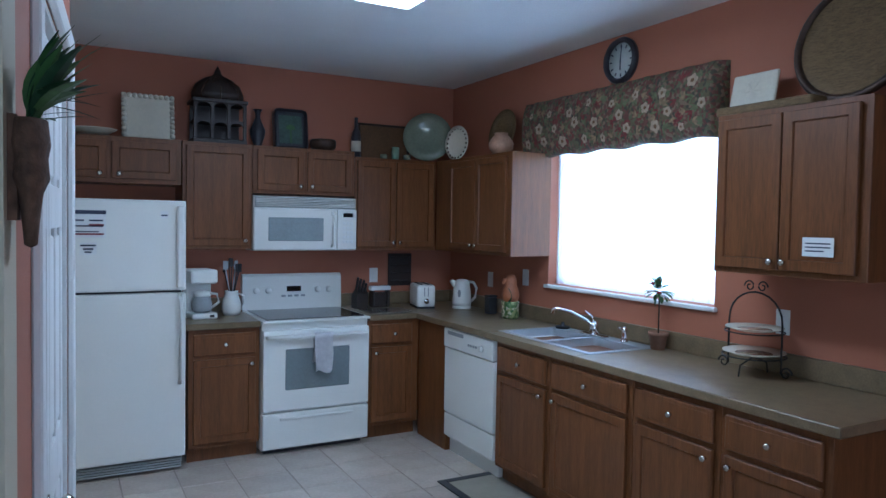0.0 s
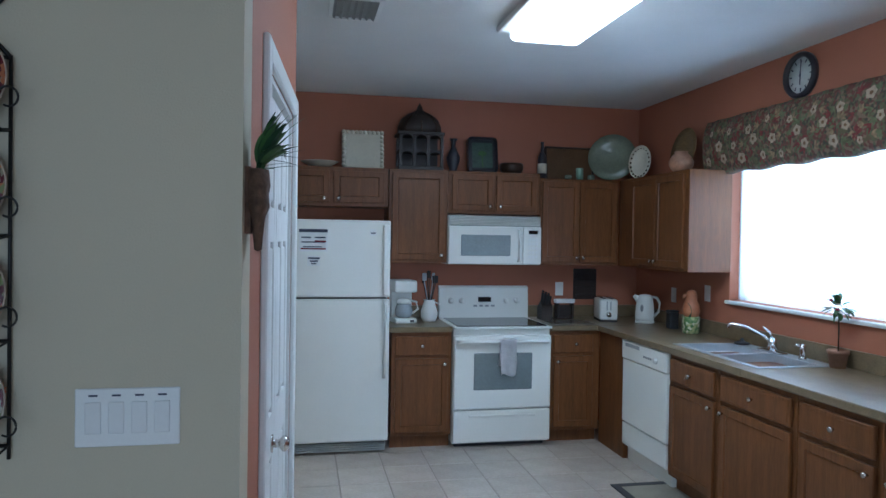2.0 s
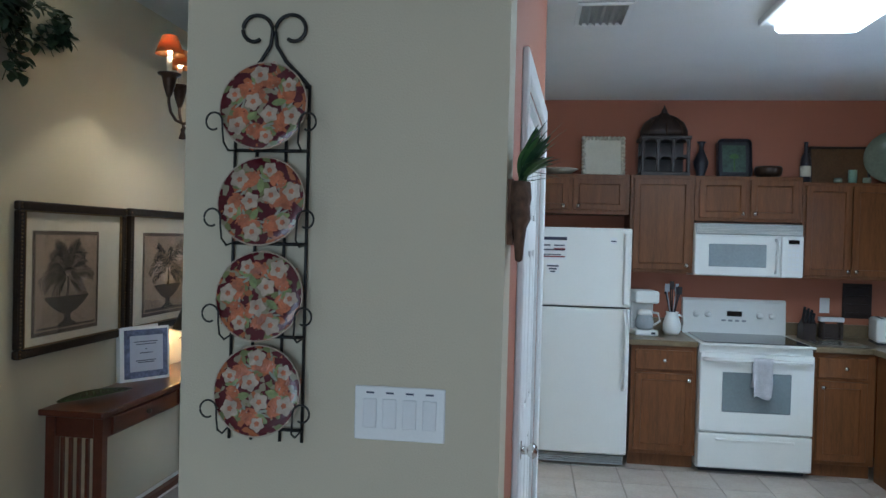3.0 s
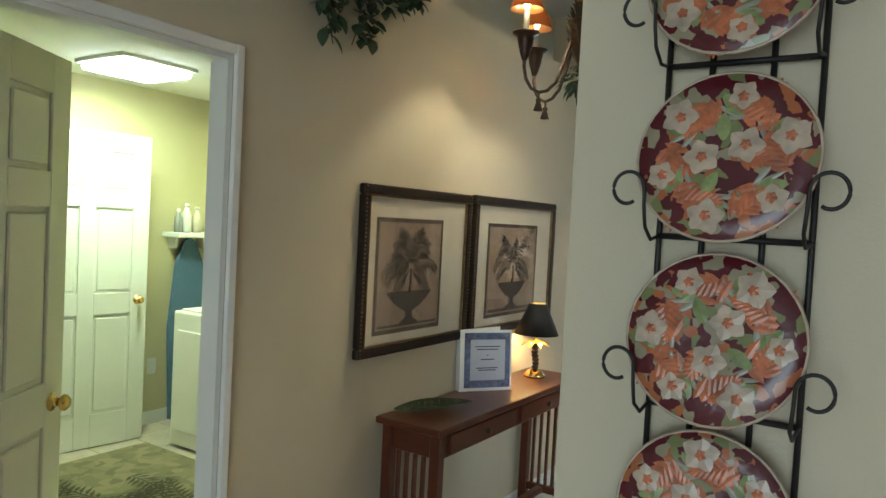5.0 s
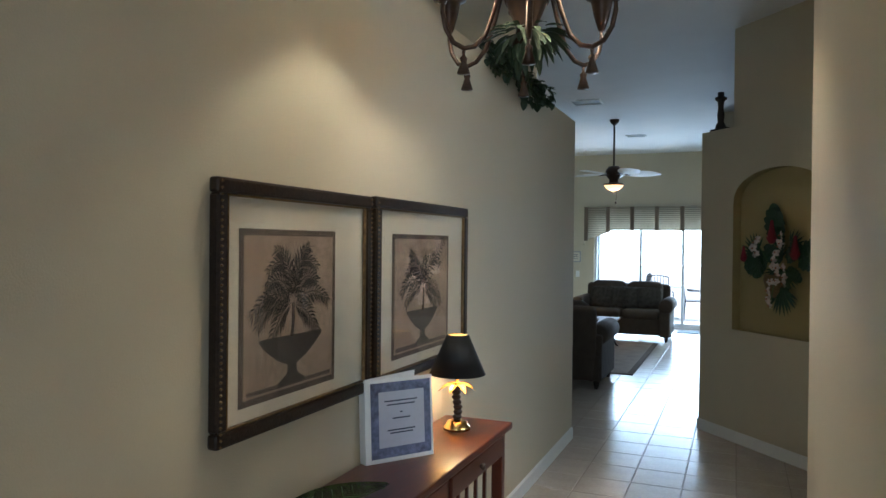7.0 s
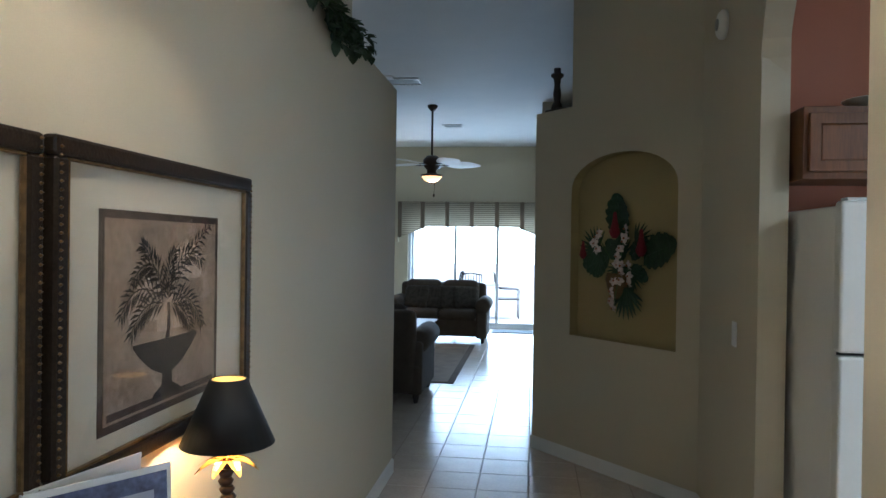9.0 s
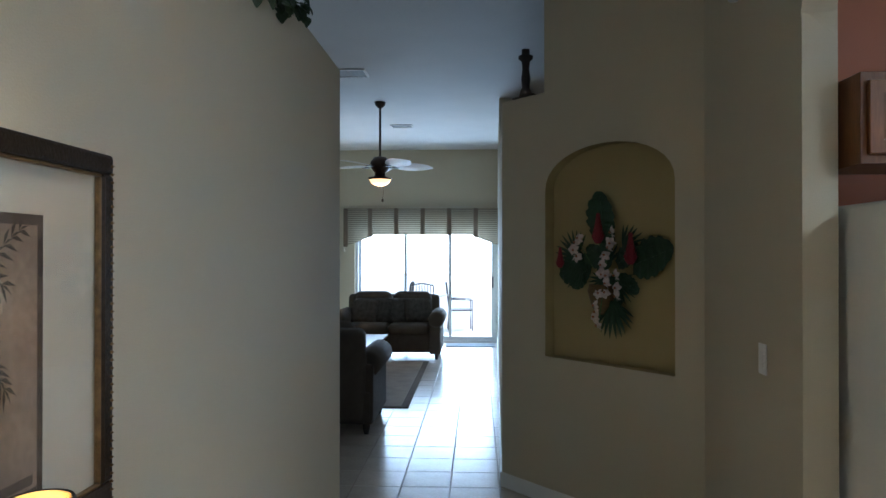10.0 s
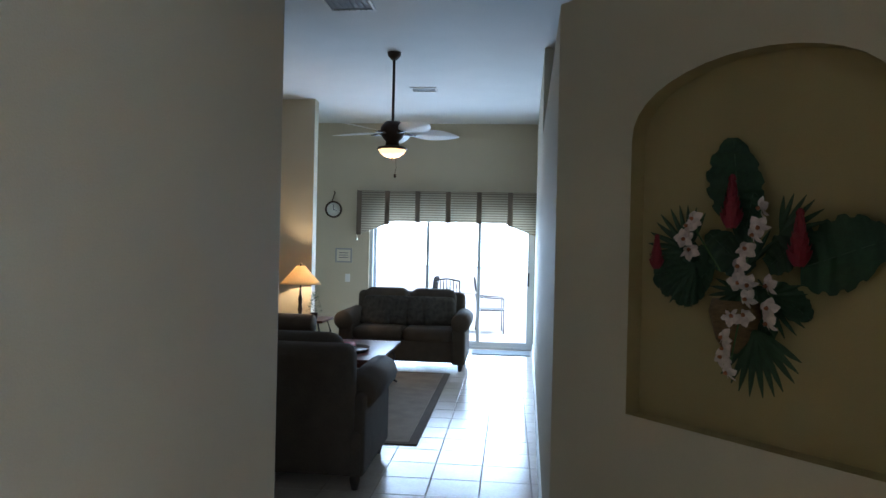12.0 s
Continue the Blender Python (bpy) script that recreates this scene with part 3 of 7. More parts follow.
# ---- painted and leafy materials ----
def mosaic(name, colours, scale, rough=0.5, bump=0.1):
    """A painted pattern of many small patches in a few colours."""
    m = bpy.data.materials.new(name)
    m.use_nodes = True
    n, l = m.node_tree.nodes, m.node_tree.links
    b = n["Principled BSDF"]
    tc, vo, no, ramp, mixv = n.new("ShaderNodeTexCoord"), n.new("ShaderNodeTexVoronoi"), n.new("ShaderNodeTexNoise"), n.new("ShaderNodeValToRGB"), n.new("ShaderNodeVectorMath")
    no.inputs["Scale"].default_value = scale * 0.7
    sc = n.new("ShaderNodeVectorMath")
    sc.operation, sc.inputs["Scale"].default_value = "SCALE", 1.2 / scale
    l.new(tc.outputs["Object"], no.inputs[0])
    l.new(no.outputs["Color"], sc.inputs[0])
    mixv.operation = "ADD"
    l.new(tc.outputs["Object"], mixv.inputs[0]), l.new(sc.outputs[0], mixv.inputs[1])
    vo.inputs["Scale"].default_value = scale
    l.new(mixv.outputs[0], vo.inputs[0])
    sep = n.new("ShaderNodeSeparateColor")
    l.new(vo.outputs["Color"], sep.inputs[0])
    ramp.color_ramp.interpolation = "CONSTANT"
    while len(ramp.color_ramp.elements) < len(colours):
        ramp.color_ramp.elements.new(0.5)
    for i, c in enumerate(colours):
        ramp.color_ramp.elements[i].position = i / len(colours)
        ramp.color_ramp.elements[i].color = (*c, 1)
    l.new(sep.outputs[0], ramp.inputs[0])
    l.new(ramp.outputs[0], b.inputs["Base Color"])
    b.inputs["Roughness"].default_value = rough
    bp = n.new("ShaderNodeBump")
    bp.inputs["Strength"].default_value, bp.inputs["Distance"].default_value = bump, 0.003
    l.new(vo.outputs["Distance"], bp.inputs["Height"])
    l.new(bp.outputs[0], b.inputs["Normal"])
    return m


floral_plate = mosaic("painted_floral_glaze", [(0.22, 0.10, 0.07), (0.34, 0.15, 0.08), (0.22, 0.22, 0.11), (0.46, 0.36, 0.25)], 62, 0.25)
floral_cloth = mosaic("floral_valance_cloth", [(0.13, 0.05, 0.035), (0.12, 0.10, 0.05), (0.19, 0.13, 0.08), (0.07, 0.06, 0.04), (0.15, 0.06, 0.045), (0.12, 0.12, 0.06)], 60, 0.9)
leaf_m = mat("dark_leaf", (0.020, 0.055, 0.022), 0.5, vary=0.35, scale=12)
leaf_light = mat("fresh_leaf", (0.06, 0.13, 0.035), 0.5, vary=0.35, scale=12)
ivy_m = mat("ivy_leaf", (0.035, 0.06, 0.025), 0.6, vary=0.4, scale=10)
petal_white = mat("cream_petal", (0.62, 0.55, 0.46), 0.6, vary=0.1)
petal_red = mat("red_petal", (0.22, 0.012, 0.025), 0.6, vary=0.2)
petal_orange = mat("orange_paint", (0.38, 0.135, 0.055), 0.5, vary=0.2)
clay = mat("clay_pot", (0.30, 0.16, 0.10), 0.8, vary=0.15)
cream_ceramic = mat("cream_ceramic", (0.62, 0.57, 0.45), 0.4, vary=0.08)
dark_ceramic = mat("dark_blue_ceramic", (0.03, 0.028, 0.035), 0.3, vary=0.3)
green_ceramic = mat("green_ceramic", (0.05, 0.085, 0.06), 0.35, vary=0.5, scale=20)
green_glass = mat("pale_green_glass", (0.22, 0.24, 0.17), 0.15, vary=0.15, scale=10)
amber_print = mat("brown_print", (0.11, 0.055, 0.02), 0.4, vary=0.3, scale=5)
wicker = mat("woven_wicker", (0.16, 0.10, 0.04), 0.75, vary=0.45, scale=30, fine=90, bump=0.8, stretch=(1, 1, 4))
paper = mat("white_paper", (0.78, 0.78, 0.77), 0.7, vary=0.03)
ink = mat("dark_ink", (0.05, 0.055, 0.09), 0.7)
towel_m = mat("white_towel", (0.78, 0.75, 0.75), 0.95, vary=0.15, scale=25, fine=200, bump=0.6)
mat_m = mat("kitchen_mat_weave", (0.30, 0.27, 0.21), 0.95, vary=0.15, fine=160, bump=0.5)
sheer_m = bpy.data.materials.new("sheer_curtain")
sheer_m.use_nodes = True
_n, _l = sheer_m.node_tree.nodes, sheer_m.node_tree.links
_tr, _df, _mx = _n.new("ShaderNodeBsdfTranslucent"), _n.new("ShaderNodeBsdfDiffuse"), _n.new("ShaderNodeMixShader")
_tr.inputs[0].default_value, _df.inputs[0].default_value = (0.88, 0.9, 0.9, 1), (0.85, 0.87, 0.88, 1)
_mx.inputs[0].default_value = 0.3
_l.new(_tr.outputs[0], _mx.inputs[1]), _l.new(_df.outputs[0], _mx.inputs[2])
_l.new(_mx.outputs[0], _n["Material Output"].inputs[0])
glass_m = bpy.data.materials.new("window_glass")
glass_m.use_nodes = True
_n, _l = glass_m.node_tree.nodes, glass_m.node_tree.links
_tp, _gl, _mx = _n.new("ShaderNodeBsdfTransparent"), _n.new("ShaderNodeBsdfGlossy"), _n.new("ShaderNodeMixShader")
_gl.inputs["Roughness"].default_value = 0.02
_mx.inputs[0].default_value = 0.05
_l.new(_tp.outputs[0], _mx.inputs[1]), _l.new(_gl.outputs[0], _mx.inputs[2])
_l.new(_mx.outputs[0], _n["Material Output"].inputs[0])


def leaf(length, width, bend=0.2, fold=0.25, n=5):
    """A pointed leaf along local x, folded at its midrib."""
    bm = bmesh.new()
    rows = []
    for i in range(n + 1):
        s = i / n
        w = width / 2 * math.sin(math.pi * min(1, s * 0.92 + 0.06)) ** 0.8
        z = -bend * length * s * s
        rows.append([bm.verts.new((s * length, -w, z + fold * w)), bm.verts.new((s * length, 0, z)), bm.verts.new((s * length, w, z + fold * w))])
    for a, b in zip(rows, rows[1:]):
        bm.faces.new((a[0], a[1], b[1], b[0])), bm.faces.new((a[1], a[2], b[2], b[1]))
    return bm


def many(bms):
    return merge(*bms)


def disc_plate(r, depth=0.02, seg=32):
    """A dished plate lying flat, opening up."""
    return lathe([(0, 0), (r * 0.55, 0), (r * 0.62, depth * 0.35), (r, depth), (r * 0.995, depth + 0.004), (r * 0.6, depth * 0.35 + 0.005), (r * 0.5, 0.005), (0, 0.005)], seg)


# ---- kitchen window, curtain, valance, clock ----
win = thing("window_1", "white framed kitchen window with bright sheer curtain", "window", pose(XW, W1, WZ0, 0, 0, -90))
win["kind"] = "structure"
WW, WH = W1 - W0, WZ1 - WZ0
for b in (box(0, 0.09, 0, 0.045, 0.14, WH), box(WW - 0.045, 0.09, 0, WW, 0.14, WH), box(0.045, 0.09, 0, WW - 0.045, 0.14, 0.045), box(0.045, 0.09, WH - 0.045, WW - 0.045, 0.14, WH)):
    part("frame_bar", b, white_paint, win)
part("window_sill", box(-0.02, -0.03, -0.025, WW + 0.02, 0.085, -0.001, 0.005), white_paint, win)
pane = part("pane", box(0.045, 0.112, 0.045, WW - 0.045, 0.118, WH - 0.045), glass_m, win)
pane.visible_shadow = False


def pleated(w, h, folds, depth, thick=0.003):
    bm = bmesh.new()
    n = folds * 8
    rows = []
    for z in (0.0, h * 0.5, h):
        rows.append([bm.verts.new((w * i / n, depth * math.sin(2 * math.pi * i / 8 + 0.4 * math.sin(i * 0.37)), z)) for i in range(n + 1)])
    for a, b in zip(rows, rows[1:]):
        for i in range(n):
            bm.faces.new((a[i], a[i + 1], b[i + 1], b[i]))
    for f in bm.faces:
        f.smooth = True
    return bm


sh = thing("sheer_curtain", "white sheer pleated curtain hanging in the kitchen window", "curtain", pose(XW + 0.06, W1 - 0.01, WZ0 + 0.005, 0, 0, -90))
part("cloth", pleated(WW - 0.02, WH - 0.01, 26, 0.011), sheer_m, sh)
part("rod", tube([(0.0, 0, WH - 0.012), (WW - 0.02, 0, WH - 0.012)], 0.008), white_paint, sh)

val = thing("window_valance", "padded floral fabric valance above kitchen window", "valance", pose(XW, 4.97, 2.045, 0, 0, -90))


def puffed_valance(w, h, d):
    """A padded cloth front with soft rounded ends, faint gathers and an uneven lower edge."""
    bm = bmesh.new()
    nu, nv = 120, 12
    g = []
    for i in range(nu + 1):
        u = i / nu
        x = w * u
        col = []
        for j in range(nv + 1):
            v = j / nv
            end = min(1.0, min(u, 1 - u) / 0.03)
            puff = (math.sin(math.pi * (0.06 + 0.88 * v)) ** 0.35) * (1 - (1 - end) ** 2 * 0.9)
            fold = 0.007 * math.sin(x * 34 + 1.6 * math.sin(x * 9)) * (0.35 + 0.65 * abs(2 * v - 1))
            zz = h * v + (0.008 * math.sin(x * 17 + 0.8) if j == 0 else 0)
            col.append(bm.verts.new((x, -0.002 - d * puff - fold * end, zz)))
        g.append(col)
    for a, b in zip(g, g[1:]):
        for j in range(nv):
            bm.faces.new((a[j], b[j], b[j + 1], a[j + 1]))
    edge = [e for e in bm.edges if e.is_boundary]
    r = bmesh.ops.extrude_edge_only(bm, edges=edge)
    for vv in r["geom"]:
        if isinstance(vv, bmesh.types.BMVert):
            vv.co.y = -0.001
    for f in bm.faces:
        f.smooth = True
    bmesh.ops.recalc_face_normals(bm, faces=bm.faces)
    return bm


part("padded_cloth", puffed_valance(1.71, 0.375, 0.10), floral_cloth, val)
flower_print = mat("valance_flower_print", (0.40, 0.30, 0.21), 0.9, vary=0.35, scale=40)
flower_eye = mat("valance_flower_eye", (0.16, 0.09, 0.04), 0.9, vary=0.2)
leaf_print = mat("valance_leaf_print", (0.13, 0.14, 0.065), 0.9, vary=0.4, scale=30)
tan_print = mat("valance_tan_print", (0.25, 0.17, 0.09), 0.9, vary=0.4, scale=30)
red_print = mat("valance_red_print", (0.17, 0.035, 0.03), 0.9, vary=0.4, scale=30)


def valance_front(x, z):
    """How far the padded cloth stands out at a place on it."""
    u, v = x / 1.71, z / 0.375
    end = min(1.0, min(u, 1 - u) / 0.03)
    fold = 0.007 * math.sin(x * 34 + 1.6 * math.sin(x * 9)) * (0.35 + 0.65 * abs(2 * v - 1))
    return -0.002 - 0.10 * math.sin(math.pi * (0.06 + 0.88 * v)) ** 0.35 * (1 - (1 - end) ** 2 * 0.9) - fold * end


def printed(shapes, cx, cz, lift):
    """Drapes a flat motif drawn in x and z over the padded cloth."""
    bm = many(shapes)
    for v in bm.verts:
        x, z = cx + v.co.x, cz + v.co.z
        v.co = (x, valance_front(min(max(x, 0.0), 1.71), min(max(z, 0.0), 0.375)) - lift, z)
    return bm


def petal(length, width, turn):
    return moved(leaf(length, width, 0.0, 0.0, 4), Matrix.Rotation(math.radians(turn), 4, "Y") @ pose(0, 0, 0, -90))


for k in range(110):
    cx, cz, a = random.uniform(0.06, 1.65), random.uniform(0.05, 0.325), random.uniform(0, 360)
    part("printed_leaf", printed([petal(random.uniform(0.035, 0.06), 0.013, a + q) for q in (-32, 0, 32)], cx, cz, 0.0012), (leaf_print, tan_print, red_print)[k % 3], val)
for k in range(24):
    r = random.uniform(0.024, 0.040)
    cx, cz = 0.07 + 1.57 * (k + random.uniform(0.2, 0.8)) / 24, (0.08, 0.27, 0.17)[k % 3] + random.uniform(-0.025, 0.025)
    fl = part("printed_flower", printed([petal(r, r * 0.95, 72 * q + 29 * k) for q in range(5)], cx, cz, 0.0022), flower_print, val)
    part("flower_eye", printed([petal(r * 0.34, r * 0.36, 72 * q) for q in range(5)], cx, cz, 0.0032), flower_eye, fl)

ck = thing("wall_clock", "round wall clock with thick black rim", "clock", pose(XW, 4.04, 2.565, 0, 0, -90))
part("rim", moved(lathe([(0.105, 0.0), (0.135, 0.0), (0.138, 0.02), (0.125, 0.04), (0.108, 0.03), (0.105, 0.012)], 40), pose(0, 0, 0, 90)), dark_ceramic, ck)
part("face", moved(lathe([(0, 0.012), (0.107, 0.012), (0.107, 0.002), (0, 0.002)], 40), pose(0, 0, 0, 90)), mat("clock_face", (0.55, 0.58, 0.55), 0.4), ck)
for i in range(12):
    a = math.radians(30 * i)
    part("hour_mark", moved(box(-0.004, -0.0145, 0.076, 0.004, -0.0125, 0.096), Matrix.Rotation(a, 4, "Y")), ink, ck)
part("hour_hand", moved(box(-0.004, -0.018, -0.01, 0.004, -0.016, 0.055), Matrix.Rotation(math.radians(182), 4, "Y")), ink, ck)
part("minute_hand", moved(box(-0.003, -0.021, -0.01, 0.003, -0.019, 0.085), Matrix.Rotation(math.radians(8), 4, "Y")), ink, ck)

# ---- sink, tap, and things on the worktop ----
sk = thing("sink", "stainless steel double-bowl drop-in sink", "sink")
sx0, sx1, sy0, sy1 = SK[2] - 0.012, SK[3] + 0.012, SK[0] - 0.012, SK[1] + 0.012
ym = (sy0 + sy1) / 2
B = [(SK[2] + 0.025, SK[0] + 0.025, SK[3] - 0.085, ym - 0.018), (SK[2] + 0.025, ym + 0.018, SK[3] - 0.085, SK[1] - 0.025)]
ZR = 0.9165
rim_bars = [box(sx0, sy0, 0.9125, B[0][0], sy1, ZR, 0.0015), box(B[0][2], sy0, 0.9125, sx1, sy1, ZR, 0.0015), box(B[0][0], sy0, 0.9125, B[0][2], B[0][1], ZR), box(B[0][0], B[0][3], 0.9125, B[0][2], B[1][1], ZR), box(B[0][0], B[1][3], 0.9125, B[0][2], sy1, ZR)]
part("rim", many(rim_bars), steel, sk)
for x0, y0, x1, y1 in B:
    bm = box(x0, y0, 0.735, x1, y1, 0.914)
    top = [f for f in bm.faces if f.normal.z > 0.9]
    bmesh.ops.delete(bm, geom=top, context="FACES")
    bmesh.ops.bevel(bm, geom=[e for e in bm.edges if not e.is_boundary], offset=0.04, segments=4, profile=0.5, affect="EDGES")
    bmesh.ops.reverse_faces(bm, faces=bm.faces)
    part("bowl", bm, steel, sk, smooth=True)
    part("drain", lathe([(0, 0.003), (0.035, 0.003), (0.042, 0.0)], 20, ((x0 + x1) / 2, (y0 + y1) / 2, 0.736)), chrome, sk)
tp = thing("tap", "chrome single-lever kitchen tap with swung spout", "tap", pose(2.545, 4.10, ZR))
part("base", merge(box(-0.025, -0.11, 0, 0.025, 0.11, 0.012, 0.006, 2), lathe([(0.028, 0), (0.026, 0.05), (0.022, 0.085), (0.0, 0.09)], 20)), chrome, tp)
part("spout", tube([(0, 0, 0.05), (-0.03, 0.03, 0.09), (-0.10, 0.10, 0.135), (-0.16, 0.16, 0.155), (-0.175, 0.175, 0.15), (-0.178, 0.178, 0.125)], 0.011), chrome, tp)
part("lever", tube([(0, 0, 0.085), (-0.01, 0.015, 0.12), (-0.03, 0.05, 0.145)], 0.009, taper=0.006), chrome, tp)
sp = thing("soap_sprayer", "chrome sink sprayer beside the tap", "sprayer", pose(2.545, 3.84, ZR))
part("collar", lathe([(0.022, 0), (0.022, 0.012), (0.014, 0.02)], 16), chrome, sp)
part("body", lathe([(0.013, 0.012), (0.015, 0.06), (0.017, 0.075), (0.012, 0.09), (0, 0.092)], 16), chrome, sp)
part("nozzle", tube([(0, 0, 0.08), (-0.045, 0, 0.085)], 0.008), chrome, sp)
st = thing("sink_strainer", "black rubber sink strainer", "strainer", pose(2.56, 4.42, ZR))
part("cup", lathe([(0.045, 0.0), (0.048, 0.012), (0.03, 0.018), (0.012, 0.022), (0.01, 0.04), (0, 0.042)], 20), dark_seam, st)

# topiary plant in a clay pot
pp = thing("potted_plant", "small flowering topiary in a clay pot beside the sink", "plant", pose(2.585, 3.62, CT[1]))
part("pot", lathe([(0.038, 0), (0.05, 0.075), (0.055, 0.075), (0.055, 0.095), (0.048, 0.095), (0.045, 0.08), (0, 0.08)], 20), clay, pp)
part("stem", tube([(0, 0, 0.07), (0.004, 0.003, 0.18), (0, 0, 0.30)], 0.004), bronze, pp)
lv = []
for k in range(46):
    d = Vector((random.gauss(0, 1), random.gauss(0, 1), random.gauss(0, 0.7))).normalized()
    lv.append(moved(leaf(0.055, 0.026), Matrix.Translation(Vector((0, 0, 0.32)) + d * 0.035) @ d.to_track_quat("X", "Z").to_matrix().to_4x4()))
part("leaves", many(lv), leaf_light, pp)
for k in range(7):
    d = Vector((random.uniform(-1, -0.2), random.uniform(-1, 1), random.uniform(-0.5, 1))).normalized()
    part("blossom", lathe([(0, 0), (0.014, 0.006), (0.008, 0.014), (0, 0.012)], 8, tuple(Vector((0, 0, 0.315)) + d * 0.06)), petal_red if k % 2 else petal_white, pp)

# two-tier plate stand
ps = thing("tiered_plate_stand", "black iron two-tier stand holding plates", "plate stand", pose(2.50, 2.95, CT[1], 0, 0, -90))
hoop = [(-0.14, 0, 0.03)] + [(-0.14 + 0.0 * i, 0, 0.03 + 0.07 * i) for i in range(1, 4)] + [(-0.14 * math.cos(a), 0, 0.25 + 0.13 * math.sin(a)) for a in [math.pi * i / 12 for i in range(1, 12)]] + [(0.14, 0, 0.24), (0.14, 0, 0.1), (0.14, 0, 0.03)]
part("hoop", tube(hoop, 0.0045), iron, ps)


def scroll(r, turns=1.3, n=18, w=0.004, z0=0.0):
    return [(r * (1 - 0.75 * i / n) * math.cos(2 * math.pi * turns * i / n), 0, z0 + r * (1 - 0.75 * i / n) * math.sin(2 * math.pi * turns * i / n)) for i in range(n + 1)]


for s in (-1, 1):
    part("foot_scroll", moved(tube(scroll(0.03), 0.004), pose(s * 0.165, 0, 0.034, 0, 0, 0 if s > 0 else 180)), iron, ps)
    part("top_scroll", moved(tube(scroll(0.028), 0.0035), pose(s * 0.034, 0, 0.405, 0, 0, 0 if s > 0 else 180)), iron, ps)
    part("leg", tube([(0, s * 0.10, 0.0), (0, s * 0.09, 0.05), (0, 0.0, 0.085)], 0.004), iron, ps)
for z, r in ((0.09, 0.14), (0.20, 0.13)):
    part("ring", tube([(r * 0.98 * math.cos(a), r * 0.98 * math.sin(a), z) for a in [2 * math.pi * i / 28 for i in range(28)]], 0.0035, 6, closed=True), iron, ps)
    pl = part("plate", lathe([(0, 0), (r * 0.6, 0.0), (r * 0.97, 0.014), (r * 0.97, 0.018), (r * 0.6, 0.005), (0, 0.005)], 32, (0, 0, z + 0.004)), cream_ceramic, ps, "cream plate with floral centre")
    part("painted_centre", lathe([(0, 0.0012), (r * 0.58, 0.0012), (r * 0.58, 0)], 32, (0, 0, z + 0.0092)), floral_plate, pl)

# parrot jar: a round jar with a bird-shaped lid
pj = thing("parrot_jar", "ceramic parrot figure jar in orange and green", "figurine", pose(2.53, 4.98, CT[1]))
part("base", lathe([(0.055, 0), (0.062, 0.02), (0.060, 0.08), (0.064, 0.12), (0.0, 0.13)], 20), mosaic("painted_grass", [(0.06, 0.13, 0.03), (0.55, 0.5, 0.36), (0.12, 0.17, 0.05), (0.3, 0.3, 0.12)], 60), pj)
part("bird", merge(lathe([(0.05, 0.0), (0.064, 0.04), (0.055, 0.09), (0.040, 0.115), (0.042, 0.15), (0.030, 0.185), (0, 0.195)], 20, (0, 0, 0.12)), moved(lathe([(0, 0), (0.016, 0.012), (0.012, 0.035), (0, 0.05)], 10), pose(-0.035, 0.012, 0.285, 0, 215, 0))), petal_orange, pj)
part("wing", moved(leaf(0.13, 0.06, 0.3), pose(-0.045, -0.03, 0.22, 0, 75, 0)), leaf_m, pj)

# kettle
kt = thing("electric_kettle", "white electric kettle on its base", "kettle", pose(2.50, 5.62, CT[1], 0, 0, -30))
part("base", lathe([(0.075, 0), (0.078, 0.012), (0.07, 0.02), (0, 0.02)], 24), appliance, kt)
part("body", lathe([(0.072, 0.02), (0.076, 0.05), (0.068, 0.15), (0.058, 0.205), (0.05, 0.215), (0.045, 0.225), (0, 0.232)], 28), appliance, kt)
part("handle", tube([(0.05, 0, 0.21), (0.09, 0, 0.205), (0.115, 0, 0.16), (0.105, 0, 0.09), (0.072, 0, 0.055)], 0.011), appliance, kt)
part("spout", moved(lathe([(0.028, 0), (0.016, 0.05), (0.0, 0.052)], 12), pose(-0.05, 0, 0.185, 0, -50, 0)), appliance, kt)
part("gauge", moved(lathe([(0, 0.003), (0.012, 0.003), (0.013, 0)], 16), Matrix.Translation((-0.02, -0.066, 0.12)) @ Matrix.Diagonal((1, 1, 2.4, 1)) @ pose(0, 0, 0, 84, 0, -16)), grey_plastic, kt)
# toaster
to = thing("toaster", "white two-slot toaster with a dial", "toaster", pose(2.24, 5.80, CT[1], 0, 0, -12))
part("body", box(-0.075, -0.13, 0.012, 0.075, 0.13, 0.185, 0.024, 4), appliance, to, smooth=True)
part("foot_plate", box(-0.07, -0.12, 0, 0.07, 0.12, 0.014), dark_seam, to)
for s in (-0.03, 0.03):
    part("slot", box(s - 0.012, -0.10, 0.1845, s + 0.012, 0.10, 0.1862), dark_seam, to)
    part("lever_groove", box(s * 0.5 - 0.004, -0.1315, 0.095, s * 0.5 + 0.004, -0.1295, 0.165), grey_plastic, to)
part("dial", moved(lathe([(0, 0.014), (0.02, 0.013), (0.022, 0)], 16), pose(0, -0.13, 0.06, 90)), chrome, to)
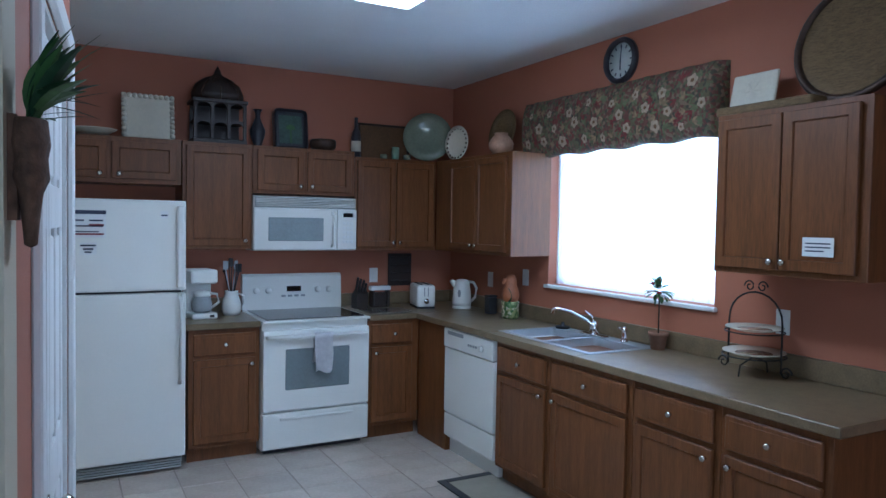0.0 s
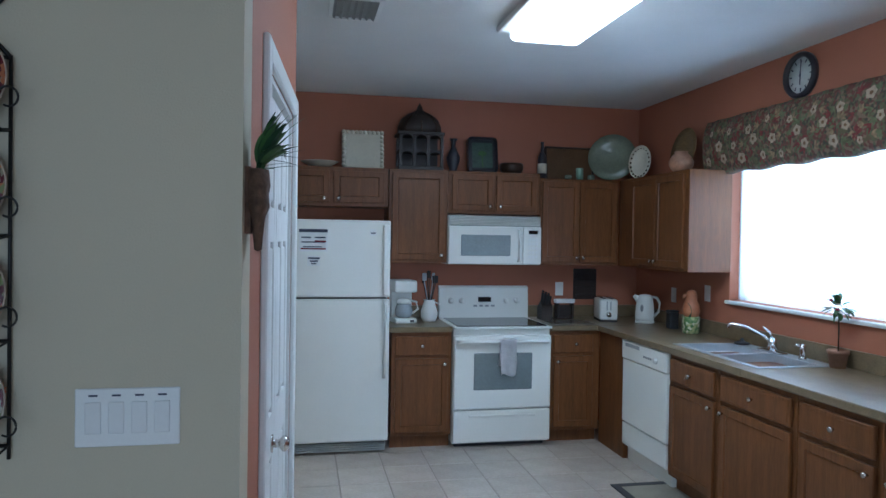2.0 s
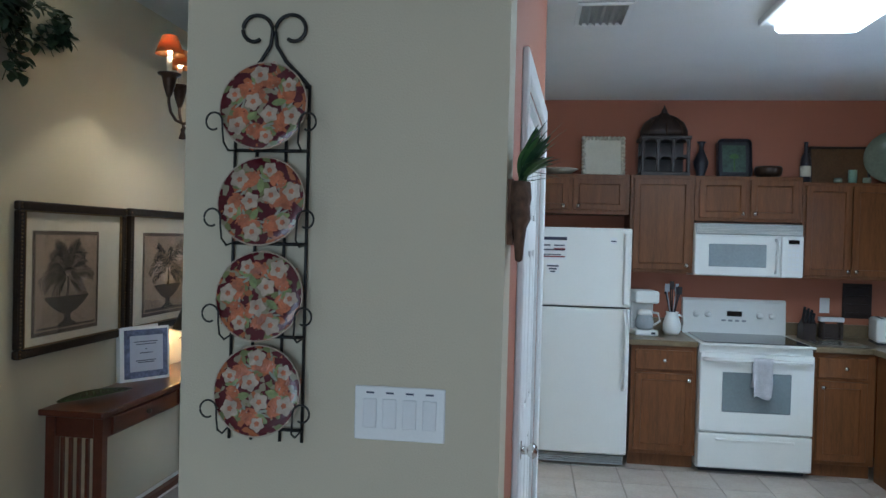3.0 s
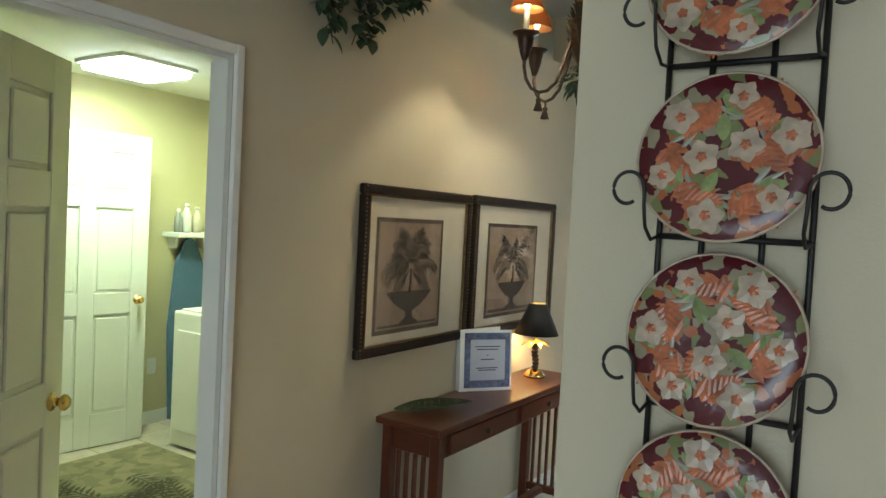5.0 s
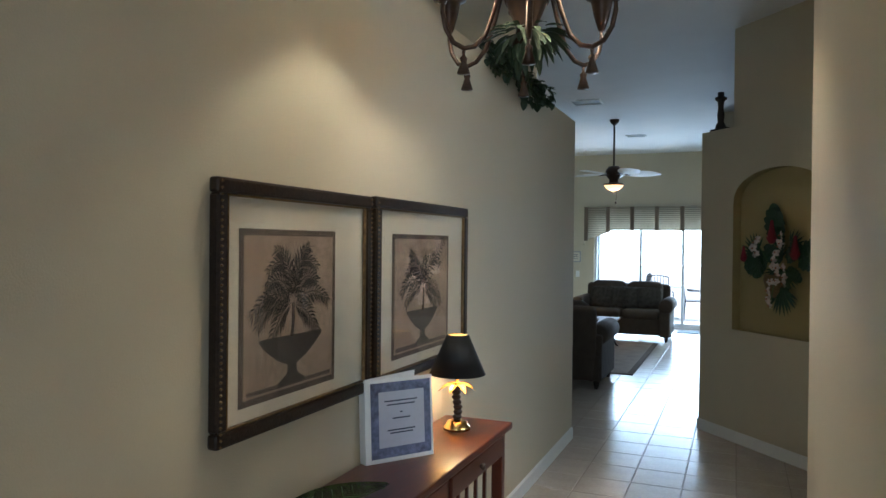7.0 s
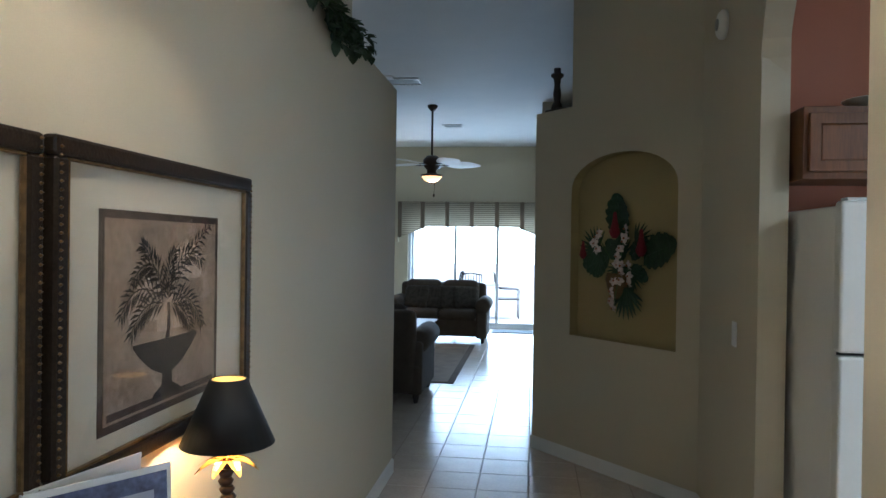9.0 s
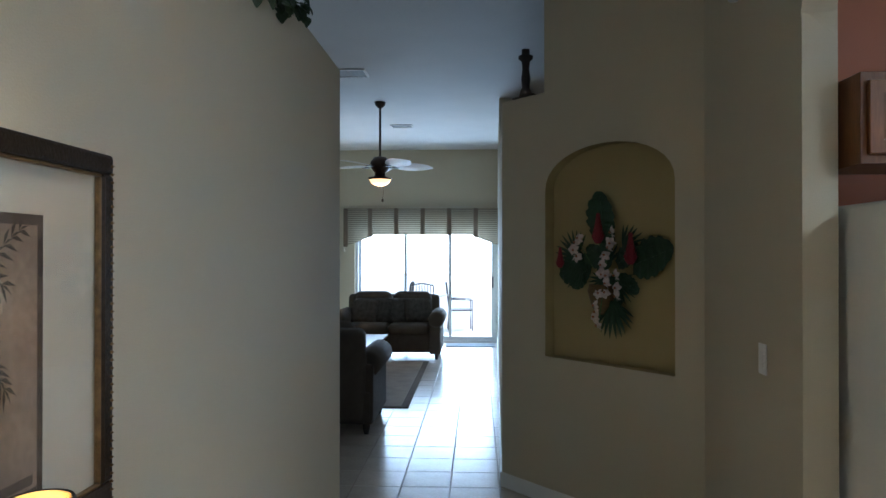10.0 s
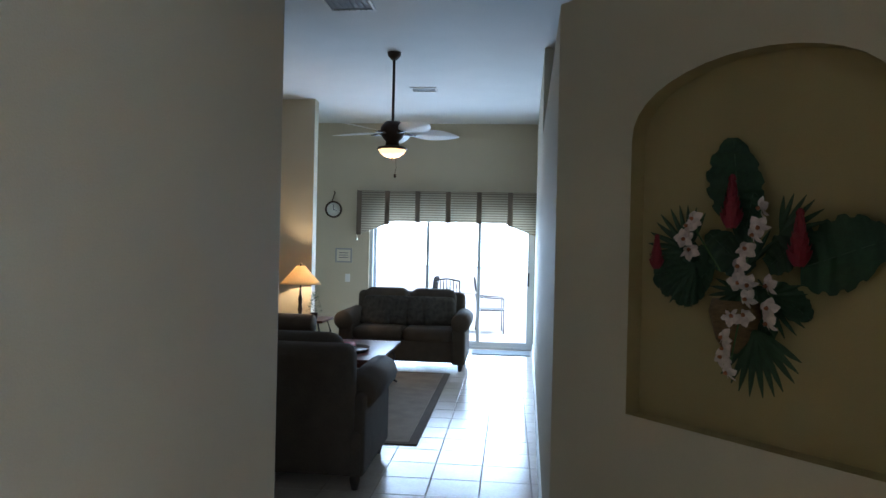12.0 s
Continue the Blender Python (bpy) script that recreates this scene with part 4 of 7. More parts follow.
# knife block
kb = thing("knife_block", "dark wooden knife block filled with black-handled knives", "knife block", pose(1.74, 5.88, CT[1]))
kbb = prism([(-0.06, 0), (0.055, 0), (0.055, 0.10), (-0.02, 0.155), (-0.06, 0.12)], -0.045, 0.045)
part("block", moved(kbb, Matrix(((0, 0, 1, 0), (1, 0, 0, 0), (0, 1, 0, 0), (0, 0, 0, 1)))), espresso, kb)
for i in range(3):
    for j in range(2):
        z = 0.115 + j * 0.02
        part("knife_handle", moved(box(-0.008, -0.009, 0, 0.008, 0.009, 0.115 - 0.012 * i, 0.004, 2), pose(-0.026 + 0.026 * i, -0.035 + 0.045 * j, z, 22)), dark_seam, kb)
# napkin holder, plaque, sockets
nh = thing("napkin_holder", "white and dark wood napkin holder", "napkin holder", pose(1.93, 5.93, CT[1]))
part("side", box(-0.075, -0.035, 0, -0.055, 0.035, 0.13, 0.004), espresso, nh)
part("side", box(0.055, -0.035, 0, 0.075, 0.035, 0.13, 0.004), espresso, nh)
part("base", box(-0.055, -0.03, 0.0, 0.055, 0.03, 0.012), espresso, nh)
part("back", box(-0.055, -0.004, 0.012, 0.055, 0.004, 0.115), espresso, nh)
part("napkins", box(-0.085, -0.028, 0.131, 0.085, 0.03, 0.165, 0.006, 2), paper, nh, "folded white napkins")
wp = thing("wall_plaque", "dark carved wooden wall plaque with three ledges", "plaque", pose(2.07, YK, 1.06))
part("board", box(0, -0.016, 0, 0.21, -0.002, 0.265, 0.004), espresso, wp)
for i in range(4):
    part("ledge", box(0.02, -0.03, 0.03 + 0.065 * i, 0.19, -0.016, 0.045 + 0.065 * i, 0.003), espresso, wp)


def socket(m, label="white double power socket"):
    t = thing("power_socket", label, "socket", m, "wall sockets")
    part("plate", box(-0.036, -0.006, -0.058, 0.036, -0.001, 0.058, 0.002), white_paint, t)
    for z in (-0.02, 0.02):
        part("outlet", box(-0.015, -0.009, z - 0.013, 0.015, -0.006, z + 0.013, 0.002), paper, t)
    return t


socket(pose(1.945, YK, 1.15))
socket(pose(XW, 5.45, 1.15, 0, 0, -90))
socket(pose(XW, 4.98, 1.20, 0, 0, -90))
socket(pose(XW, 2.92, 1.15, 0, 0, -90))
bx = thing("black_canister", "small black canister on the worktop", "canister", pose(2.53, 5.24, CT[1]))
part("body", box(-0.035, -0.035, 0, 0.035, 0.035, 0.125, 0.008, 2), dark_seam, bx)
part("lid", box(-0.037, -0.037, 0.126, 0.037, 0.037, 0.14, 0.006, 2), dark_seam, bx)
# cutting board by the range
cb = thing("glass_cutting_board", "patterned glass cutting board lying on the worktop", "cutting board", pose(1.86, 5.66, CT[1], 0, 0, 0))
part("board", box(-0.17, -0.12, 0.001, 0.17, 0.12, 0.008, 0.003), mat("cutting_board_glass", (0.20, 0.18, 0.15), 0.12, vary=0.5, scale=30), cb)
# coffee maker
cm = thing("coffee_maker", "white drip coffee maker with glass jug", "coffee maker", pose(0.545, 5.78, CT[1], 0, 0, 8))
part("base", box(-0.085, -0.11, 0, 0.085, 0.11, 0.04, 0.012, 3), appliance, cm)
part("tower", box(-0.085, 0.03, 0.035, 0.085, 0.11, 0.26, 0.012, 3), appliance, cm)
part("head", box(-0.09, -0.10, 0.235, 0.09, 0.112, 0.33, 0.018, 3), appliance, cm)
jug = part("jug", lathe([(0.05, 0.042), (0.066, 0.06), (0.068, 0.10), (0.05, 0.155), (0.046, 0.17), (0, 0.172)], 24, (0, -0.035, 0)), mat("jug_glass", (0.35, 0.37, 0.38), 0.08, bump=0), cm, "clear glass jug")
part("jug_band", lathe([(0.053, 0.150), (0.053, 0.175), (0.03, 0.188), (0, 0.19)], 24, (0, -0.035, 0)), appliance, jug)
part("jug_handle", tube([(0.045, -0.055, 0.17), (0.085, -0.085, 0.165), (0.095, -0.095, 0.11), (0.06, -0.065, 0.075)], 0.009), appliance, jug)
part("switch", box(0.03, -0.112, 0.012, 0.06, -0.108, 0.028), dark_seam, cm)
# utensil crock
uc = thing("utensil_crock", "white ceramic crock full of cooking utensils", "utensil crock", pose(0.765, 5.84, CT[1]))
part("crock", lathe([(0.05, 0), (0.065, 0.03), (0.066, 0.08), (0.05, 0.13), (0.042, 0.155), (0.047, 0.17), (0.04, 0.17), (0.036, 0.15), (0, 0.14)], 24), appliance, uc)
part("handle", tube([(0.045, 0, 0.15), (0.085, 0, 0.13), (0.085, 0, 0.08), (0.062, 0, 0.05)], 0.007), appliance, uc)
for k in range(7):
    a = k * 0.9
    tip = (0.05 * math.cos(a), 0.04 * math.sin(a), 0.30 + 0.02 * (k % 3))
    ut = part("utensil", tube([(0.01 * math.cos(a), 0.01 * math.sin(a), 0.13), tip], 0.004), (dark_seam, steel, espresso)[k % 3], uc)
    part("utensil_head", moved(box(-0.018, -0.003, 0, 0.018, 0.003, 0.06, 0.003, 2), pose(*tip, 8, 0, k * 40)), (dark_seam, steel, espresso)[k % 3], ut)
# towel on the oven handle
tw = thing("dish_towel", "white dish towel hanging over the oven handle", "towel", pose(1.285, 5.385, 0.82))


def hanging_cloth():
    bm = bmesh.new()
    nx, path = 8, [(0.022, -0.20), (0.021, -0.1), (0.02, -0.02), (0.012, 0.003), (0.0, 0.008), (-0.014, 0.0), (-0.02, -0.05), (-0.022, -0.15), (-0.024, -0.26)]
    g = [[bm.verts.new((-0.062 + 0.124 * i / nx + 0.006 * math.sin(z * 40 + i), y + 0.006 * math.sin(i * 1.7) * min(1, abs(z) * 8), z + (0.012 * math.sin(i * 0.9) if z < -0.2 else 0))) for i in range(nx + 1)] for y, z in path]
    for a, b in zip(g, g[1:]):
        for i in range(nx):
            bm.faces.new((a[i], a[i + 1], b[i + 1], b[i]))
    r = bmesh.ops.solidify(bm, geom=list(bm.faces), thickness=0.005)
    return bm


part("cloth", moved(hanging_cloth(), pose(0, 0.005, 0)), towel_m, tw, smooth=True)
# floor mat
km = thing("kitchen_mat", "beige kitchen mat with black border", "mat", pose(1.94, 3.72, 0, 0, 0, 0))
part("field", box(-0.16, -0.80, 0.001, 0.30, 0.78, 0.009, 0.002), mat_m, km)
part("border", merge(box(-0.21, -0.85, 0.001, -0.16, 0.83, 0.010, 0.002), box(-0.16, 0.78, 0.001, 0.30, 0.83, 0.010, 0.002), box(-0.16, -0.85, 0.001, 0.30, -0.80, 0.010, 0.002), box(0.30, -0.85, 0.001, 0.35, 0.83, 0.010, 0.002)), dark_seam, km)

# ceiling light and vent
cl = thing("ceiling_light", "white fluorescent ceiling light with glowing diffuser", "ceiling light", pose(1.03, 3.42, H_K))
part("tray", box(-0.24, -0.64, -0.035, 0.24, 0.64, -0.001, 0.006), white_paint, cl)
part("diffuser", box(-0.18, -0.60, -0.092, 0.215, 0.60, -0.036, 0.035, 4), glow_white, cl)


def vent(m, w, d, label, slats=7):
    t = thing("ceiling_vent", label, "air vent", m, "ceiling vents")
    part("backing", box(-w / 2, -d / 2, -0.004, w / 2, d / 2, -0.001), grey_plastic, t)
    for b in (box(-w / 2, -d / 2, -0.014, w / 2, -d / 2 + 0.02, -0.004), box(-w / 2, d / 2 - 0.02, -0.014, w / 2, d / 2, -0.004), box(-w / 2, -d / 2 + 0.02, -0.014, -w / 2 + 0.02, d / 2 - 0.02, -0.004), box(w / 2 - 0.02, -d / 2 + 0.02, -0.014, w / 2, d / 2 - 0.02, -0.004)):
        part("frame_bar", b, white_paint, t)
    for i in range(slats):
        x = -w / 2 + 0.03 + (w - 0.06) * i / (slats - 1)
        part("slat", moved(box(-0.008, -d / 2 + 0.02, -0.001, 0.008, d / 2 - 0.02, 0.001), pose(x, 0, -0.012, 0, 35, 0)), grey_plastic, t)
    return t


vent(pose(0.02, 3.93, H_K), 0.26, 0.34, "grey louvred kitchen ceiling vent")

# notices on the refrigerator and the cabinet


def notice(m, w, h, lines, label, red=False):
    t = thing("paper_notice", label, "notice", m, "paper notices")
    part("sheet", box(0, -0.002, 0, w, -0.0005, h), paper, t)
    if red:
        part("red_bar", box(0.55 * w, -0.0032, 0.42 * h, 0.94 * w, -0.0022, 0.50 * h), petal_red, t)
        part("red_bar", box(0.06 * w, -0.0032, 0.10 * h, 0.94 * w, -0.0022, 0.16 * h), petal_red, t)
    for x0, z0, x1, z1 in lines:
        part("text_bar", box(x0 * w, -0.0032, z0 * h, x1 * w, -0.0022, z1 * h), ink, t)
    return t


notice(pose(-0.25, 5.417, 1.46), 0.20, 0.16, [(0, 0.86, 1, 1), (0.08, 0.6, 0.42, 0.66), (0.55, 0.6, 0.92, 0.66), (0.08, 0.4, 0.92, 0.45), (0.15, 0.2, 0.8, 0.24)], "white paper notice with dark heading on refrigerator", True)
notice(pose(-0.19, 5.417, 1.36), 0.09, 0.07, [(0.05, 0.7, 0.95, 0.85), (0.2, 0.4, 0.8, 0.55), (0.3, 0.15, 0.7, 0.28)], "small white label on refrigerator door")
notice(pose(0.25, 5.417, 1.58), 0.045, 0.045, [(0.1, 0.3, 0.9, 0.5)], "tiny white sticker on freezer door")
notice(pose(XU - 0.0225, 2.60, 1.475, 0, 0, -90), 0.13, 0.075, [(0.1, 0.65, 0.9, 0.72), (0.1, 0.45, 0.9, 0.52), (0.1, 0.25, 0.7, 0.32)], "small white notice on cabinet door")

# ---- on top of the wall cabinets ----
def standing(m, lean=12):
    return m @ pose(0, 0, 0, -lean)


TOPB = ZT + 0.001
b1 = thing("shallow_bowl", "small pale patterned bowl on cabinet", "bowl", pose(-0.10, 5.92, TOPB))
part("bowl", lathe([(0.06, 0), (0.14, 0.045), (0.145, 0.05), (0.13, 0.05), (0.05, 0.012), (0, 0.012)], 28), cream_ceramic, b1)
b2 = thing("square_platter", "square cream platter with ruffled rim standing on cabinet", "platter", standing(pose(0.235, 5.93, TOPB), 10))
bm = box(-0.15, -0.008, 0, 0.15, 0.0, 0.30, 0.004)
part("plate", bm, cream_ceramic, b2)
rr = []
for i in range(36):
    s = i / 36 * 4
    k, f = int(s), s - int(s)
    c = [(-0.15 + 0.3 * f, 0), (0.15, 0.3 * f), (0.15 - 0.3 * f, 0.30), (-0.15, 0.30 - 0.3 * f)][k]
    rr.append(moved(lathe([(0, 0.018), (0.016, 0.012), (0.019, 0), (0, -0.002)], 8), pose(c[0], -0.006, c[1], 90)))
part("ruffled_rim", many(rr), cream_ceramic, b2)
b3 = thing("wooden_birdcage", "dark carved wooden cage with domed top and arched openings", "ornament", pose(0.68, 5.93, TOPB))
part("floor", box(-0.18, -0.12, 0, 0.18, 0.12, 0.03, 0.004), espresso, b3)
part("roof_slab", box(-0.185, -0.125, 0.275, 0.185, 0.125, 0.30, 0.004), espresso, b3)
part("shelf", box(-0.17, -0.11, 0.145, 0.17, 0.11, 0.16), espresso, b3)
part("back_panel", box(-0.17, 0.10, 0.03, 0.17, 0.11, 0.275), espresso, b3)
for x in (-0.165, -0.055, 0.055, 0.165):
    part("post", box(x - 0.012, -0.115, 0.03, x + 0.012, -0.09, 0.275, 0.003), espresso, b3)
    if x < 0.1:
        for z in (0.115, 0.245):
            part("arch_piece", moved(arch_header(0.086, 0, 0.028, 0.034, 0.043), Matrix.Translation((x + 0.012, -0.10, z - 0.0)) @ Matrix.Diagonal((1, 0.12, 1, 1))), espresso, b3)
dome = lathe([(0.178, 0.30), (0.176, 0.35), (0.15, 0.41), (0.10, 0.45), (0.04, 0.475), (0.025, 0.49), (0.02, 0.51), (0.008, 0.53), (0, 0.55)], 28)
part("dome", moved(dome, Matrix.Diagonal((1, 0.68, 1, 1))), espresso, b3)
for x in (-0.12, -0.06, 0, 0.06, 0.12):
    part("dome_rib", tube([(x * 1.02, -0.125 + abs(x) * 0.3, 0.30), (x, -0.118 + abs(x) * 0.3, 0.36), (x * 0.75, -0.09, 0.415), (x * 0.4, -0.05, 0.455)], 0.006), bronze, b3)
b4 = thing("slim_vase", "slim dark glazed vase on cabinet", "vase", pose(0.96, 5.93, TOPB))
part("vase", lathe([(0.035, 0), (0.03, 0.02), (0.052, 0.09), (0.055, 0.12), (0.03, 0.18), (0.018, 0.21), (0.02, 0.25), (0.034, 0.27), (0.028, 0.268), (0, 0.24)], 24), dark_ceramic, b4)
b5 = thing("green_tray", "dark tray with green palm motif standing on cabinet", "tray", standing(pose(1.21, 5.95, TOPB), 10))
part("tray", box(-0.125, -0.012, 0, 0.125, 0.0, 0.30, 0.035, 4), dark_ceramic, b5)
part("inset", box(-0.085, -0.014, 0.045, 0.085, -0.011, 0.255), green_ceramic, b5)
for k in range(9):
    part("palm_leaf", moved(leaf(0.08, 0.02, 0.2), pose(0, -0.016, 0.15, 0, 0, 0) @ Matrix.Rotation(-math.radians(20 + 17.5 * k), 4, "Y") @ pose(0, 0, 0, 90)), leaf_light, b5)
part("palm_trunk", box(-0.006, -0.016, 0.05, 0.006, -0.014, 0.15), leaf_light, b5)
b6 = thing("wooden_bowl", "small dark wooden bowl on cabinet", "bowl", pose(1.44, 5.90, TOPB))
part("bowl", lathe([(0.07, 0), (0.095, 0.03), (0.098, 0.07), (0.09, 0.085), (0.08, 0.08), (0.07, 0.03), (0, 0.02)], 24), bronze, b6)
TOPC = 2.066
b7 = thing("bottle", "dark glass bottle with pale label on cabinet", "bottle", pose(1.71, 5.92, TOPC))
part("bottle", lathe([(0.036, 0), (0.037, 0.16), (0.03, 0.20), (0.014, 0.23), (0.013, 0.30), (0.016, 0.31), (0, 0.312)], 20), dark_ceramic, b7)
part("label", lathe([(0.0375, 0.05), (0.0378, 0.05), (0.0378, 0.13), (0.0375, 0.13)], 20), cream_ceramic, b7)
b8 = thing("framed_tray", "dark framed amber tray leaning on the wall", "tray", standing(pose(1.99, 6.02, TOPC), 8))
part("inset", box(-0.20, -0.008, 0.015, 0.20, -0.002, 0.28), amber_print, b8)
for b in (box(-0.215, -0.018, 0, 0.215, 0, 0.016, 0.003), box(-0.215, -0.018, 0.28, 0.215, 0, 0.296, 0.003), box(-0.215, -0.018, 0.016, -0.2, 0, 0.28), box(0.2, -0.018, 0.016, 0.215, 0, 0.28)):
    part("frame_bar", b, espresso, b8)
for x, h, mt in ((1.92, 0.04, green_glass), (2.02, 0.10, mat("mint_glass", (0.25, 0.38, 0.28), 0.3)), (2.12, 0.045, green_glass)):
    c = thing("small_candle", "small pale green candle on cabinet", "candle", pose(x, 5.87, TOPC), "candles on cabinet")
    part("wax", lathe([(0.026, 0), (0.03, h * 0.5), (0.028, h), (0.02, h), (0.018, h - 0.01), (0, h - 0.01)], 16), mt, c)
b9 = thing("glass_platter", "large round pale green glass platter leaning in the corner", "platter", pose(2.36, 5.98, TOPC) @ pose(0, 0, 0.0, 0, 0, -30))
part("disc", moved(disc_plate(0.20, 0.03, 40), pose(0, -0.03, 0.205, 80)), green_glass, b9)
b10 = thing("oval_plate", "cream oval plate with dark scalloped rim leaning on cabinet", "plate", pose(2.47, 5.66, TOPC) @ pose(0, 0, 0, 0, 0, -55))
op = part("plate", moved(disc_plate(0.12, 0.02, 32), Matrix.Translation((0, -0.02, 0.14)) @ Matrix.Diagonal((0.82, 1, 1.15, 1)) @ pose(0, 0, 0, 80)), cream_ceramic, b10)
for i in range(20):
    a = 2 * math.pi * i / 20
    part("rim_dot", moved(lathe([(0, 0.004), (0.009, 0.003), (0.01, 0)], 8), Matrix.Translation((0.083 * math.cos(a), -0.0375 + 0.02 * math.sin(a), 0.14 + 0.118 * math.sin(a))) @ pose(0, 0, 0, 80)), bronze, op)
b11 = thing("wicker_plate", "dark round woven plate leaning on the wall", "plate", pose(2.60, 5.12, TOPC) @ pose(0, 0, 0, 0, 0, -90))
part("disc", moved(disc_plate(0.17, 0.03, 36), pose(0, -0.05, 0.172, 80)), wicker, b11)
b12 = thing("round_jar", "terracotta and cream round jar on cabinet", "jar", pose(2.45, 5.02, TOPC))
part("jar", lathe([(0.045, 0), (0.085, 0.05), (0.088, 0.085), (0.06, 0.13), (0.045, 0.14), (0.05, 0.155), (0.042, 0.155), (0, 0.13)], 28), mat("terracotta_cream_glaze", (0.42, 0.24, 0.15), 0.5, vary=0.25, scale=9), b12)
TOPD = 2.086
b13 = thing("large_basket", "large round woven tray basket with dark rim", "basket", pose(2.61, 2.55, TOPD) @ pose(0, 0, 0, 0, 0, -90))
part("disc", moved(disc_plate(0.245, 0.03, 48), pose(0, -0.06, 0.252, 80)), wicker, b13)
part("rim", moved(tube([(0.244 * math.cos(a), 0.244 * math.sin(a), 0.03) for a in [2 * math.pi * i / 40 for i in range(40)]], 0.017, 8, closed=True), pose(0, -0.06, 0.258, 80)), bronze, b13)
b14 = thing("cream_dish", "cream rectangular embossed dish standing on cabinet", "platter", standing(pose(2.52, 3.02, TOPD) @ pose(0, 0, 0.046, 0, 0, -90), 12))
part("plate", box(-0.12, -0.014, 0, 0.12, 0, 0.17, 0.01, 2), cream_ceramic, b14)
for k in range(6):
    part("embossed_leaf", moved(leaf(0.07, 0.022, 0.1), pose(0.0, -0.016, 0.085) @ Matrix.Rotation(-math.radians(60 * k), 4, "Y") @ pose(0, 0, 0, 90)), cream_ceramic, b14)
b15 = thing("wicker_tray", "low woven wicker tray on cabinet", "basket", pose(2.50, 2.86, TOPD))
part("tray", box(-0.13, -0.24, 0, 0.13, 0.24, 0.045, 0.016, 3), wicker, b15)

# ---- hall ----
rk = thing("plate_rack", "black wrought-iron wall rack holding four floral plates", "plate rack", pose(-0.90, 1.95, 0))
for x in (-0.088, -0.035, 0.035, 0.088):
    part("bar", tube([(x, -0.012, 1.105), (x, -0.012, 1.93 if abs(x) > 0.08 else 1.90)], 0.0038), iron, rk)
for s in (-1, 1):
    sc = [(s * 0.088, -0.012, 1.925), (s * 0.070, -0.012, 1.945), (s * 0.03, -0.012, 1.985), (s * 0.008, -0.012, 2.02), (s * 0.004, -0.012, 2.05)]
    sc += [(s * (0.045 + 0.042 * math.cos(math.pi - a) * (1 - 0.09 * a)), -0.012, 2.055 + 0.042 * math.sin(a) * (1 - 0.09 * a)) for a in [0.22 * i for i in range(1, 25)]]
    part("top_scroll", tube(sc, 0.0046), iron, rk)
part("top_bar", tube([(-0.088, -0.012, 1.925), (0.088, -0.012, 1.925)], 0.004), iron, rk)
burgundy = mosaic("burgundy_floral_glaze", [(0.085, 0.010, 0.016), (0.36, 0.12, 0.05), (0.075, 0.010, 0.015), (0.28, 0.24, 0.16), (0.09, 0.012, 0.018), (0.18, 0.19, 0.08)], 75, 0.24)
rust = mat("rust_glaze", (0.40, 0.12, 0.05), 0.28, vary=0.4, scale=60)
sage = mat("sage_glaze", (0.20, 0.24, 0.09), 0.28, vary=0.4, scale=60)
blossom_glaze = mat("cream_blossom_glaze", (0.43, 0.34, 0.26), 0.28, vary=0.3, scale=50)
grey_leaf = mat("grey_leaf_glaze", (0.27, 0.28, 0.22), 0.28, vary=0.3, scale=50)


def flat_leaf(length, width, n=7):
    """A thin painted leaf along local x."""
    bm = bmesh.new()
    rows = []
    for i in range(n + 1):
        q = i / n
        w = width / 2 * math.sin(math.pi * (0.04 + 0.94 * q)) ** 0.8
        rows.append([bm.verts.new((q * length, -w, 0)), bm.verts.new((q * length, 0, 0.0006)), bm.verts.new((q * length, w, 0))])
    for a, b in zip(rows, rows[1:]):
        bm.faces.new((a[0], b[0], b[1], a[1])), bm.faces.new((a[1], b[1], b[2], a[2]))
    return bm


def painted_fern(length):
    """A feathered leaf: pairs of narrow lobes along a rib."""
    out = []
    for i in range(6):
        q = 0.12 + 0.14 * i
        for side in (-1, 1):
            out.append(moved(flat_leaf(length * (0.46 - 0.05 * i), length * 0.17, 4), pose(q * length, 0, 0, 0, 0, side * (52 - 4 * i))))
    out.append(moved(flat_leaf(length * 0.5, length * 0.16, 4), pose(length * 0.55, 0, 0)))
    return many(out)


def painted_blossom(r, turn):
    return many([moved(flat_leaf(r, r * 0.86, 5), pose(0, 0, 0.0002 * p, 0, 0, turn + 72 * p)) for p in range(5)])


def painted_spray(length, turn):
    return many([moved(flat_leaf(length, length * 0.15, 4), pose(0, 0, 0, 0, 0, turn + 24 * (p - 2.5))) for p in range(6)])


